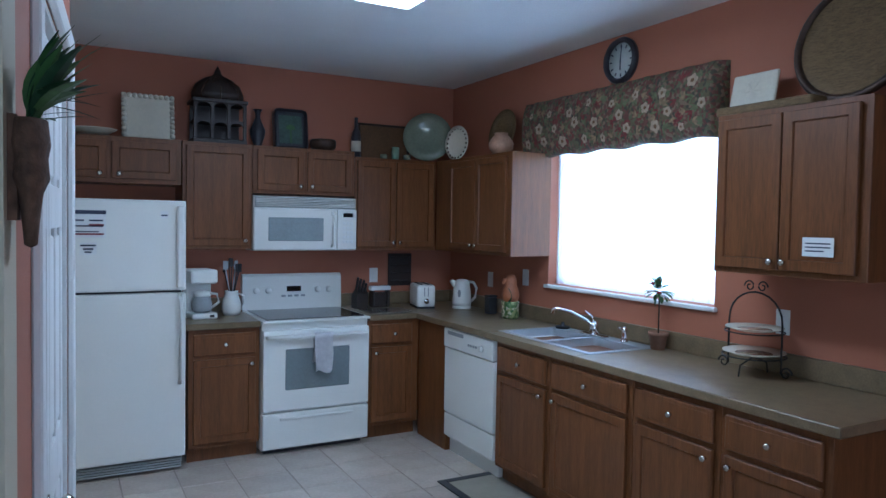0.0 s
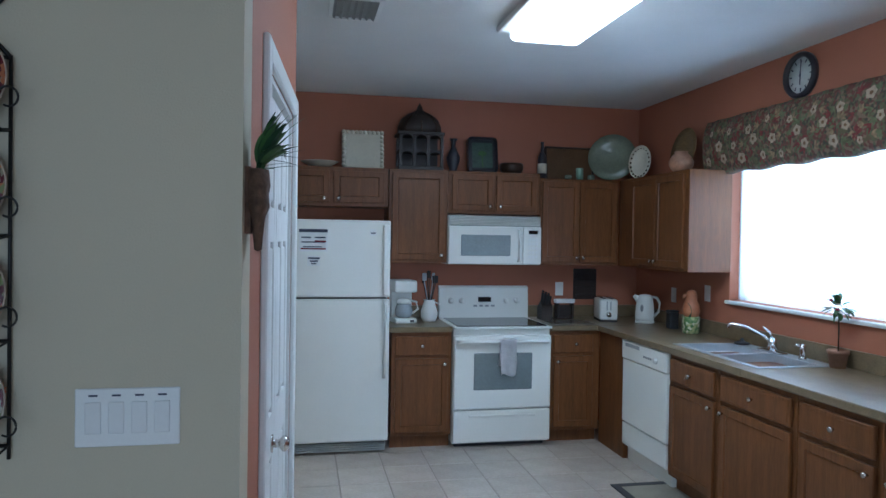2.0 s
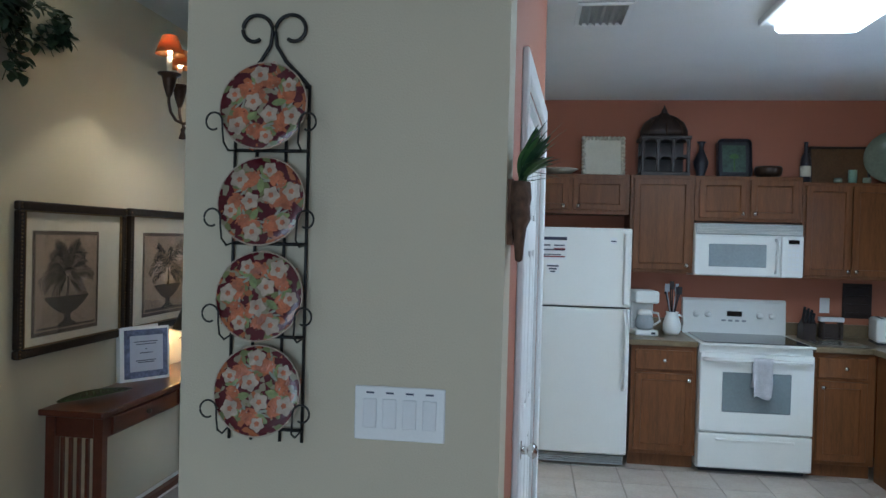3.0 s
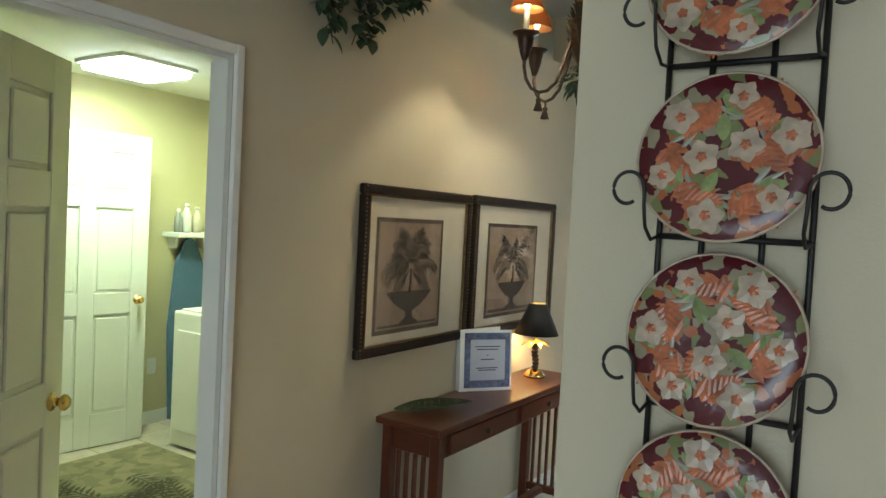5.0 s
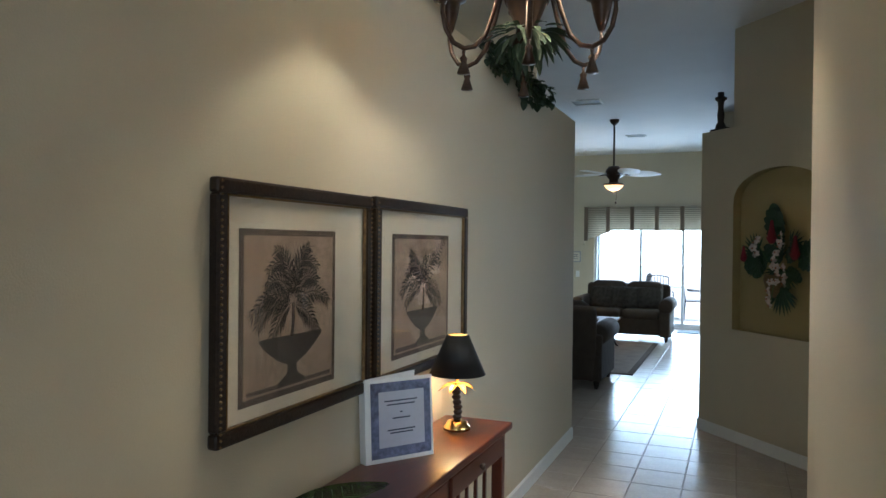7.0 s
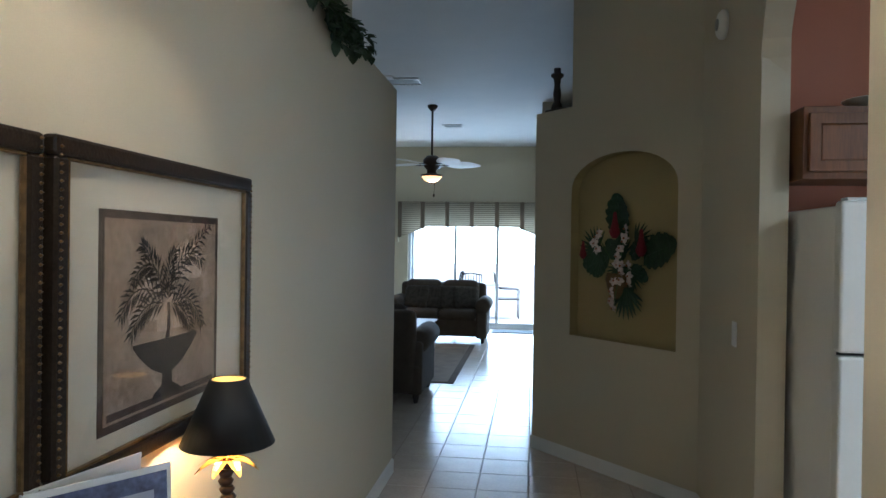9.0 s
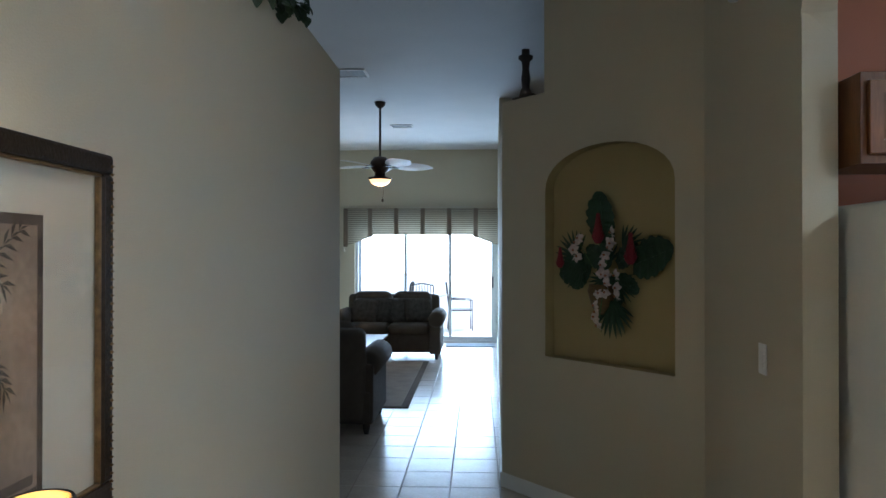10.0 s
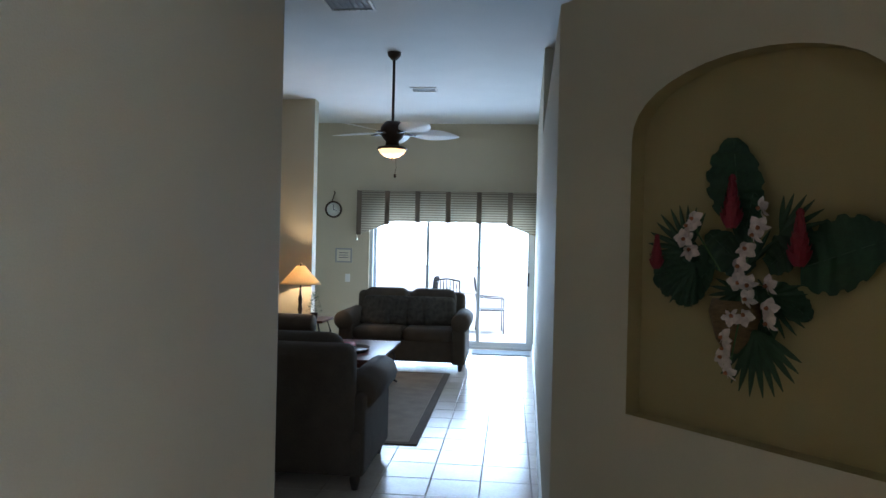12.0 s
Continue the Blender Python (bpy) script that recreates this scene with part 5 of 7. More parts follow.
for k, z in enumerate((1.228, 1.443, 1.658, 1.873)):
    part("cross_bar", tube([(-0.088, -0.014, z - 0.095), (0.088, -0.014, z - 0.095)], 0.004), iron, rk)
    for s in (-1, 1):
        hook = [(s * 0.088, -0.014, z - 0.095), (s * 0.086, -0.055, z - 0.10), (s * 0.086, -0.080, z - 0.085), (s * 0.088, -0.082, z - 0.06)]
        hook += [(s * (0.088 + 0.021 - 0.021 * math.cos(a) * (1 - 0.05 * a)), -0.082, z - 0.040 + 0.023 * math.sin(a) * (1 - 0.05 * a)) for a in [0.25 * i for i in range(1, 22)]]
        part("hook", tube(hook, 0.0023), iron, rk)
    pm = pose(-0.905, 1.95 - 0.046, z) @ pose(0, 0, 0, 80, 0, 0) @ pose(0, 0, 0, 0, 0, 70 * k)
    pl = thing("floral_plate", "round ceramic plate painted with burgundy, orange and cream flowers", "plate", pm, "plates in the rack")
    part("dish", lathe([(0, 0), (0.07, 0.001), (0.1, 0.007), (0.102, 0.010), (0.1, 0.0125), (0.07, 0.0085), (0, 0.0075)], 40), burgundy, pl)
    part("rim", tube([(0.1015 * math.cos(a), 0.1015 * math.sin(a), 0.0115) for a in [2 * math.pi * i / 40 for i in range(40)]], 0.0020, 6, closed=True), blossom_glaze, pl)

    def lay(bm, r, a, turn, lift=0.0):
        zz = 0.0080 + max(0, r - 0.062) * 0.11 + lift
        return moved(bm, pose(r * math.cos(a), r * math.sin(a), zz, 0, 0, turn))

    for q in range(6):
        a = q * 1.047 + 0.2 * k
        part("painted_fern", lay(painted_fern(0.070), 0.036, a, math.degrees(a) + 25 + 12 * ((q * 7 + k) % 3), 0.0006), rust, pl)
        tagged(part("painted_spray", lay(painted_spray(0.042, 0), 0.048, a + 0.5, math.degrees(a) + 70, 0.0004), grey_leaf, pl), kind="stuff")
        part("painted_fern", lay(painted_fern(0.050), 0.072, a + 0.1, math.degrees(a) + 118 + 20 * (q % 2), 0.0003), rust, pl)
        bl = part("painted_blossom", lay(painted_blossom(0.018 + 0.005 * (q % 2), 15 * q), 0.075, a + 0.62, 0, 0.0014), blossom_glaze, pl)
        part("blossom_eye", lay(painted_blossom(0.007, 36), 0.073, a + 0.62, 15 * q, 0.0026), rust, bl)
        for j in (-1, 1):
            part("painted_leaf", lay(flat_leaf(0.034, 0.019), 0.058, a + 0.35 * j + 0.2, math.degrees(a) + 95 * j, 0.0010), sage, pl)
    part("painted_fern", lay(painted_fern(0.05), 0.012, 2.2 + k, 130 + 40 * k, 0.0008), rust, pl)
    for q in range(2):
        a = 2.4 + q * 2.6 + k
        bl = part("painted_blossom", lay(painted_blossom(0.022, 40 * q), 0.026, a, 0, 0.0016), blossom_glaze, pl)
        part("blossom_eye", lay(painted_blossom(0.007, 36), 0.026, a, 20, 0.0028), rust, bl)
        part("painted_leaf", lay(flat_leaf(0.034, 0.017), 0.02, a + 1.2, math.degrees(a) + 60, 0.0012), sage, pl)

sw = thing("light_switch_plate", "white four-gang rocker switch plate", "light switch", pose(-0.585, 1.95, 1.182))
part("plate", box(-0.105, -0.006, -0.062, 0.105, -0.001, 0.062, 0.0025), white_paint, sw)
for i in range(4):
    x = -0.069 + 0.046 * i
    part("rocker", moved(box(x - 0.016, -0.009, -0.034, x + 0.016, -0.005, 0.034, 0.0015), pose(0, 0, 0, 1.5)), paper, sw)
    part("label_bar", box(x - 0.009, -0.0068, 0.045, x + 0.009, -0.0058, 0.049), ink, sw)

# wall pocket with plant on the pantry wall
wpk = thing("wall_planter", "bark wall pocket with green trailing plant", "planter", PB @ pose(0.055, 0, 1.635))
bark = mat("bark", (0.11, 0.06, 0.035), 0.9, vary=0.6, scale=25, bump=0.9)
pk_b = lathe([(0.0, -0.10), (0.014, -0.095), (0.020, -0.05), (0.026, -0.02), (0.040, 0.0), (0.036, 0.03), (0.042, 0.05), (0.036, 0.085), (0.028, 0.086), (0.02, 0.05), (0, 0.04)], 14)
part("pocket", moved(pk_b, pose(0, -0.027, 0) @ Matrix.Diagonal((1.15, 0.62, 1, 1))), bark, wpk)
part("bark_back", prism([(-0.03, -0.001), (0.03, -0.001), (0.022, -0.012), (-0.022, -0.012)], -0.06, 0.09), bark, wpk)
for k in range(34):
    a, e = random.uniform(-2.7, -0.4), random.uniform(0.35, 1.45)
    d = Vector((math.cos(a) * math.cos(e), 0.55 * math.sin(a) * math.cos(e), math.sin(e)))
    part("leaf", moved(leaf(random.uniform(0.08, 0.16), random.uniform(0.014, 0.030), 0.25), Matrix.Translation((random.uniform(-0.025, 0.025), -0.026, 0.07 + random.uniform(0, 0.03))) @ d.to_track_quat("X", "Z").to_matrix().to_4x4()), leaf_light if k % 4 else leaf_m, wpk)
for k in range(7):
    part("spiky_leaf", moved(leaf(random.uniform(0.07, 0.10), 0.007, 0.15), Matrix.Translation((0.01, -0.036, 0.085 + 0.008 * k)) @ Vector((random.uniform(-0.4, 0.9), -0.8, random.uniform(-0.1, 0.5))).to_track_quat("X", "Z").to_matrix().to_4x4()), leaf_m, wpk)

# framed palm prints
print_m = mat("sepia_print", (0.33, 0.245, 0.18), 0.6, vary=0.3, scale=9)
print_dark = mat("sepia_print_dark", (0.055, 0.043, 0.036), 0.6, vary=0.4, scale=14)
print_mid = mat("sepia_print_mid", (0.10, 0.072, 0.058), 0.6, vary=0.4, scale=14)
print_pale = mat("sepia_print_pale", (0.46, 0.36, 0.28), 0.6, vary=0.2, scale=30)
print_deep = mat("sepia_print_deep", (0.050, 0.038, 0.032), 0.6, vary=0.4, scale=14)
gilt_m = mat("worn_gilt_beading", (0.16, 0.095, 0.035), 0.4, metal=0.4, vary=0.5, scale=40)
mount_m = mat("cream_mount", (0.66, 0.61, 0.50), 0.7, vary=0.03)
pic_glass = bpy.data.materials.new("picture_glass")
pic_glass.use_nodes = True
_n, _l = pic_glass.node_tree.nodes, pic_glass.node_tree.links
_tp, _gl, _mx = _n.new("ShaderNodeBsdfTransparent"), _n.new("ShaderNodeBsdfGlossy"), _n.new("ShaderNodeMixShader")
_mx.inputs[0].default_value = 0.08
_gl.inputs["Roughness"].default_value = 0.03
_l.new(_tp.outputs[0], _mx.inputs[1]), _l.new(_gl.outputs[0], _mx.inputs[2])
_l.new(_mx.outputs[0], _n["Material Output"].inputs[0])


def frond(mid, tip, n=20, ll=0.085):
    """A flat palm frond in the x-z plane: an arching stem with thin leaflets on both sides."""
    bm = bmesh.new()

    def at(s):
        return Vector((2 * s * (1 - s) * mid[0] + s * s * tip[0], 0, 2 * s * (1 - s) * mid[1] + s * s * tip[1]))

    def blade(p, d, length, w):
        q = Vector((-d.z, 0, d.x)) * w
        e = p + d * length + Vector((0, 0, -0.18 * length))
        m = p + d * length * 0.45
        v = [bm.verts.new(c) for c in (p, m - q, e, m + q)]
        f = bm.faces.new(v)
        f.normal_update()
        if f.normal.y > 0:
            f.normal_flip()

    for i in range(n):
        s = 0.12 + 0.88 * i / (n - 1)
        p = at(s)
        d = (at(min(1.0, s + 0.02)) - at(s - 0.02)).normalized()
        grow = ll * (1 - 0.55 * s) * min(1.0, 0.35 + s * 2.2)
        for side in (-1, 1):
            a = side * (0.95 - 0.35 * s) + random.uniform(-0.08, 0.08)
            dd = Vector((d.x * math.cos(a) - d.z * math.sin(a), 0, d.x * math.sin(a) + d.z * math.cos(a)))
            blade(p, dd, grow * random.uniform(0.85, 1.1), 0.0040)
        blade(p, d, 0.03, 0.0022)
    return bm


def picture(y0, y1, z0, z1, py0, py1, pz0, pz1, urn):
    w, h = y1 - y0, z1 - z0
    t = thing("framed_picture", "palm-tree print in a wide cream mount and dark gilt frame", "picture", pose(XA, y0, z0, 0, 0, 90), "palm prints")
    f = 0.04
    for b in (box(0, -0.035, 0, w, -0.002, f, 0.008, 2), box(0, -0.035, h - f, w, -0.002, h, 0.008, 2), box(0, -0.0345, f, f, -0.002, h - f, 0.006), box(w - f, -0.0345, f, w, -0.002, h - f, 0.006)):
        part("frame_bar", b, frame_m, t)
    nb = []
    for i in range(int(h / 0.016)):
        for x in (0.012, w - 0.012):
            nb.append(lathe([(0, 0.004), (0.005, 0.0), (0, -0.004)], 6, (x, -0.036, 0.008 + i * 0.016)))
    tagged(part("beading", many(nb), gilt_m, t), kind="stuff")
    part("mount", box(f, -0.016, f, w - f, -0.010, h - f), mount_m, t)
    for b in (box(f, -0.031, f, w - f, -0.018, f + 0.006, 0.002), box(f, -0.031, h - f - 0.006, w - f, -0.018, h - f, 0.002), box(f, -0.031, f + 0.006, f + 0.006, -0.018, h - f - 0.006, 0.002), box(w - f - 0.006, -0.031, f + 0.006, w - f, -0.018, h - f - 0.006, 0.002)):
        part("gilt_slip", b, gilt_m, t, "thin gilt inner edge")
    a0, a1, c0, c1 = py0 - y0, py1 - y0, pz0 - z0, pz1 - z0
    part("print_border", box(a0, -0.0175, c0, a1, -0.0163, c1), print_mid, t)
    p = part("print", box(a0 + 0.018, -0.019, c0 + 0.018, a1 - 0.018, -0.0177, c1 - 0.018), print_m, t)
    cx = (a0 + a1) / 2
    if urn == 1:
        bw, bz, crown = 0.155, 0.03, 0.252
        upper = (((-0.02, 0.24), (-0.15, 0.15)), ((0.03, 0.25), (0.16, 0.16)), ((-0.01, 0.20), (-0.10, 0.22)), ((0.02, 0.20), (0.10, 0.23)), ((-0.06, 0.15), (-0.16, 0.09)), ((0.06, 0.15), (0.16, 0.10)))
        lower = (((-0.09, 0.08), (-0.185, -0.01)), ((0.10, 0.07), (0.18, 0.01)), ((-0.04, 0.02), (-0.10, -0.085)), ((0.06, 0.01), (0.13, -0.085)), ((-0.10, 0.05), (-0.16, -0.04)))
    else:
        bw, bz, crown = 0.15, 0.035, 0.25
        upper = (((0.05, 0.20), (0.19, 0.13)), ((-0.07, 0.18), (-0.17, 0.09)), ((-0.11, 0.05), (-0.18, -0.05)), ((0.12, 0.06), (0.20, -0.06)), ((-0.01, 0.09), (0.03, 0.15)), ((-0.09, 0.15), (-0.13, 0.17)))
        lower = (((0.09, 0.13), (0.21, 0.20)), ((-0.13, 0.10), (-0.20, 0.0)), ((0.07, 0.02), (0.12, -0.07)))
    urn_pts = [(-0.07, 0), (0.07, 0), (0.06, 0.012), (0.025, 0.028), (0.022, 0.055), (0.07, 0.072), (bw * 0.8, 0.105), (bw, 0.132), (bw, 0.139), (-bw, 0.139), (-bw, 0.132), (-bw * 0.8, 0.105), (-0.07, 0.072), (-0.022, 0.055), (-0.025, 0.028), (-0.06, 0.012)]
    part("printed_urn", moved(upright(prism(urn_pts, 0, 0.0006)), pose(cx, -0.0192, c0 + bz)), print_dark, p)
    part("printed_shadow", box(a0 + 0.03, -0.0196, c0 + 0.025, a1 - 0.03, -0.0191, c0 + bz + 0.006), print_mid, p)
    part("printed_trunk", tube([(cx - 0.004, -0.0197, c0 + bz + 0.135), (cx + 0.003, -0.0197, c0 + crown - 0.04), (cx, -0.0197, c0 + crown + 0.01)], 0.0065, 5), print_mid, p)
    if urn == 2:
        for dx, dz, sz in ((-0.09, 0.0, 1.5), (0.03, -0.03, 1.5), (0.09, 0.09, 1.5)):
            part("printed_blossom", many([lathe([(0, 0.0), (0.028 * sz, 0.004), (0.032 * sz, 0.03 * sz), (0.0, 0.062 * sz)], 14, (ox * sz, 0, oz * sz)) for ox, oz in ((0, 0.01), (-0.026, 0), (0.026, 0))]), print_pale, p).matrix_basis = pose(cx + dx, -0.0198, c0 + crown - 0.03 + dz) @ Matrix.Diagonal((1, 0.004, 1, 1))
    for tone, arcs, grow in ((print_deep, upper, 0.72 if urn == 1 else 0.86), (print_dark, lower, 0.98)):
        for m, e in arcs:
            part("printed_frond", moved(frond(Vector(m) * grow, Vector(e) * grow, 12, 0.074), pose(cx, -0.0205 if tone is print_deep else -0.0208, c0 + crown)), tone, p)
    g = part("glass", box(f, -0.026, f, w - f, -0.0245, h - f), pic_glass, t)
    g.visible_shadow = False
    return t


picture(3.075, 3.865, 1.025, 1.70, 3.175, 3.645, 1.105, 1.575, 1)
picture(3.895, 4.805, 1.018, 1.705, 4.05, 4.60, 1.10, 1.575, 2)

# console table
TZ = 0.785
tx0, tx1, ty0, ty1 = XA + 0.02, -2.13, 3.22, 4.58
ct = thing("console_table", "mahogany console table with slatted ends and two drawers", "table")
part("tabletop", box(tx0, ty0, TZ - 0.028, tx1, ty1, TZ, 0.006, 2), dark_wood, ct)
part("apron", box(tx0 + 0.03, ty0 + 0.05, TZ - 0.13, tx1 - 0.025, ty1 - 0.05, TZ - 0.029, 0.003), dark_wood, ct)
for y0, y1 in ((ty0 + 0.10, (ty0 + ty1) / 2 - 0.02), ((ty0 + ty1) / 2 + 0.02, ty1 - 0.10)):
    d = part("drawer_front", box(tx1 - 0.026, y0, TZ - 0.12, tx1 - 0.012, y1, TZ - 0.04, 0.003), dark_wood, ct)
    part("knob", moved(lathe([(0, 0.02), (0.012, 0.018), (0.013, 0.01), (0.006, 0)], 12), pose(tx1 - 0.012, (y0 + y1) / 2, TZ - 0.08, 0, 90, 0)), bronze, d)
for y in (ty0 + 0.055, ty1 - 0.055):
    for x in (tx0 + 0.035, tx1 - 0.045):
        part("leg", box(x - 0.022, y - 0.022, 0, x + 0.022, y + 0.022, TZ - 0.028, 0.003), dark_wood, ct)
    part("end_rail", box(tx0 + 0.05, y - 0.012, 0.13, tx1 - 0.06, y + 0.012, 0.17, 0.002), dark_wood, ct)
    for i in range(5):
        x = tx0 + 0.085 + i * 0.04
        part("slat", box(x - 0.007, y - 0.007, 0.17, x + 0.007, y + 0.007, TZ - 0.13), dark_wood, ct)
part("stretcher", box(tx0 + 0.12, ty0 + 0.067, 0.135, tx0 + 0.16, ty1 - 0.067, 0.165, 0.002), dark_wood, ct)
# lamp
la = thing("table_lamp", "small lamp with black cone shade and gilt palm-trunk base, lit", "lamp", pose(-2.305, 4.375, TZ))
part("foot", lathe([(0.055, 0), (0.056, 0.012), (0.045, 0.02), (0.04, 0.032), (0.02, 0.04), (0, 0.04)], 24), brass, la)
part("trunk", merge(*[lathe([(0.014, 0.04 + 0.02 * i), (0.020, 0.052 + 0.02 * i), (0.013, 0.060 + 0.02 * i)], 12, (0.004 * math.sin(i), 0.003 * math.cos(i), 0)) for i in range(7)]), bronze, la)
part("palm_crown", many([moved(leaf(0.075, 0.03, 0.55), pose(0, 0, 0.185, 0, -12, 45 * k)) for k in range(8)]), brass, la)
part("stem", tube([(0, 0, 0.17), (0, 0, 0.262)], 0.005), brass, la)
part("bulb", lathe([(0.008, 0.30), (0.02, 0.325), (0.021, 0.34), (0.012, 0.356), (0, 0.36)], 16), glow_warm, la)
part("lining", lathe([(0.109, 0.2275), (0.0405, 0.384), (0.039, 0.384), (0.107, 0.2275)], 32), mat("gilt_lining", (0.75, 0.52, 0.20), 0.45, vary=0.05), la, "gilt shade lining", smooth=True)
part("shade", lathe([(0.115, 0.225), (0.045, 0.385), (0.043, 0.385), (0.112, 0.226)], 32), mat("black_shade", (0.012, 0.011, 0.010), 0.6), la, "black cone shade", smooth=True)
lamp("table_lamp_bulb", "POINT", pose(-2.305, 4.375, TZ + 0.283), 6.5, (1.0, 0.66, 0.33), 0.012)
# binder
bd = thing("guest_binder", "white ring binder with blue bordered cover standing on table", "binder", pose(-2.405, 3.80, TZ, 0, 0, 55))
part("front_cover", moved(box(0, 0, 0, 0.265, 0.004, 0.285, 0.001), pose(0, 0, 0.001, -4)), white_paint, bd)
part("cover_border", moved(box(0.018, -0.0016, 0.015, 0.255, -0.0004, 0.272), pose(0, 0, 0.001, -4)), mat("blue_print", (0.13, 0.145, 0.24), 0.35, vary=0.75, scale=18), bd)
part("cover_page", moved(box(0.048, -0.0026, 0.05, 0.228, -0.0017, 0.24), pose(0, 0, 0.001, -4)), mat("pale_lavender_page", (0.50, 0.51, 0.58), 0.6, vary=0.06), bd)
for i, (a, b_, z) in enumerate(((0.07, 0.20, 0.205), (0.08, 0.19, 0.192), (0.13, 0.14, 0.165), (0.10, 0.17, 0.145), (0.08, 0.19, 0.105), (0.09, 0.18, 0.095))):
    part("text_bar", moved(box(a, -0.0034, z, b_, -0.0027, z + 0.0045), pose(0, 0, 0.001, -4)), ink, bd)
part("spine", moved(box(-0.004, 0.0, 0, 0.0, 0.045, 0.285, 0.001), pose(0, 0, 0.001, -4)), white_paint, bd)
part("back_cover", moved(box(0, 0.0, 0, 0.265, 0.004, 0.285, 0.001), pose(0, 0.046, 0.001, 3, 0, 20)), white_paint, bd)
# leaf dish
ld = thing("leaf_dish", "green ceramic leaf-shaped dish lying on table", "dish", pose(-2.40, 3.30, TZ + 0.012, 0, 0, 62))
lb = leaf(0.36, 0.15, -0.03, 0.22, 14)
bmesh.ops.solidify(lb, geom=list(lb.faces), thickness=0.006)
part("dish", lb, mat("green_glaze", (0.045, 0.075, 0.025), 0.25, vary=0.3, scale=30), ld, smooth=True)
for i in range(9):
    for s in (-1, 1):
        part("vein", tube([(0.03 + 0.034 * i, 0, 0.004), (0.055 + 0.034 * i, s * 0.05 * math.sin(0.3 + 0.28 * i), 0.004 + 0.012 * math.sin(0.3 + 0.28 * i))], 0.0012, 4), leaf_light, ld)


# ivy on the plant ledge
def ivy(name, y0, y1, n, drop, label):
    t = thing(name, label, "plant", pose(XA - 0.10, (y0 + y1) / 2, LEDGE_A))
    lv, st = [], []
    half = (y1 - y0) / 2
    for k in range(n):
        y = random.uniform(-half, half)
        reach = random.uniform(0.08, 0.17)
        length = random.uniform(0.25, 1.0) * drop * (1 - 0.5 * abs(y) / half)
        pts = [(random.uniform(-0.1, 0.0), y, 0.01), (0.04, y, random.uniform(0.05, 0.14)), (reach, y + random.uniform(-0.05, 0.05), 0.02)]
        for i in range(1, 5):
            pts.append((reach + random.uniform(-0.015, 0.03), y + random.uniform(-0.05, 0.05), -length * i / 4))
        st.append(tube(pts, 0.002, 4))
        for a, b in zip(pts[1:], pts[2:]):
            for _ in range(4):
                p = Vector(a).lerp(Vector(b), random.random())
                d = Vector((random.uniform(0.1, 1), random.uniform(-1, 1), random.uniform(-1, 0.4))).normalized()
                lv.append(moved(leaf(random.uniform(0.04, 0.07), random.uniform(0.03, 0.05), 0.3), Matrix.Translation(p) @ d.to_track_quat("X", "Z").to_matrix().to_4x4()))
    tagged(part("ivy_stem", many(st), ivy_m, t), kind="stuff")
    part("leaves", many(lv), ivy_m, t)
    part("planter_box", box(-0.16, -half * 0.5, 0.0, -0.04, half * 0.5, 0.10, 0.01), bronze, t)
    return t


ivy("ivy_plant", 2.55, 3.30, 26, 0.40, "trailing dark ivy hanging over the plant ledge above pictures")
ivy("ivy_plant", 5.15, 6.25, 26, 0.16, "leafy trailing ivy garland on plant ledge")

# chandelier
CX, CY, CZ = -1.865, 3.80, 2.04
chd = thing("chandelier", "dark bronze chandelier with six arms, small amber shades, tassels and greenery", "chandelier", pose(CX, CY, CZ))
part("rod", tube([(0, 0, 0.75), (0, 0, H_L - CZ - 0.02)], 0.008), bronze, chd)
part("canopy", lathe([(0.07, H_L - CZ), (0.06, H_L - CZ - 0.02), (0.02, H_L - CZ - 0.04), (0, H_L - CZ - 0.04)], 20), bronze, chd)
part("column", lathe([(0.0, 0.06), (0.02, 0.07), (0.045, 0.11), (0.03, 0.16), (0.055, 0.22), (0.085, 0.30), (0.09, 0.36), (0.06, 0.44), (0.03, 0.50), (0.05, 0.56), (0.02, 0.64), (0.012, 0.76)], 24), bronze, chd)
for k in range(9):
    for j in range(14):
        a = 2 * math.pi * (j + 0.5 * (k % 2)) / 14
        r = 0.052 + 0.036 * math.sin(math.pi * (k + 1.2) / 10.5)
        part("scale_leaf", moved(leaf(0.042, 0.036, 0.1, 0.25, 3), Matrix.Translation((r * math.cos(a), r * math.sin(a), 0.235 + 0.024 * k)) @ Matrix.Rotation(a, 4, "Z") @ pose(0, 0, 0, 0, -68, 0)), bronze, chd)
gv = []
for k in range(90):
    d = Vector((random.gauss(0, 1), random.gauss(0, 1), random.uniform(-1.2, 0.3))).normalized()
    gv.append(moved(leaf(random.uniform(0.05, 0.10), 0.025, 0.3), Matrix.Translation(Vector((0, 0, 0.16)) + Vector((d.x * 0.06, d.y * 0.06, d.z * 0.05))) @ d.to_track_quat("X", "Z").to_matrix().to_4x4()))
tagged(part("greenery", many(gv), ivy_m, chd, "dark green foliage under the column"), kind="stuff")
amber = bpy.data.materials.new("amber_shade")
amber.use_nodes = True
_n, _l = amber.node_tree.nodes, amber.node_tree.links
_tr, _df, _mx = _n.new("ShaderNodeBsdfTranslucent"), _n.new("ShaderNodeBsdfDiffuse"), _n.new("ShaderNodeMixShader")
_tr.inputs[0].default_value, _df.inputs[0].default_value = (0.45, 0.15, 0.035, 1), (0.4, 0.2, 0.08, 1)
_mx.inputs[0].default_value = 0.6
_l.new(_tr.outputs[0], _mx.inputs[1]), _l.new(_df.outputs[0], _mx.inputs[2])
_l.new(_mx.outputs[0], _n["Material Output"].inputs[0])
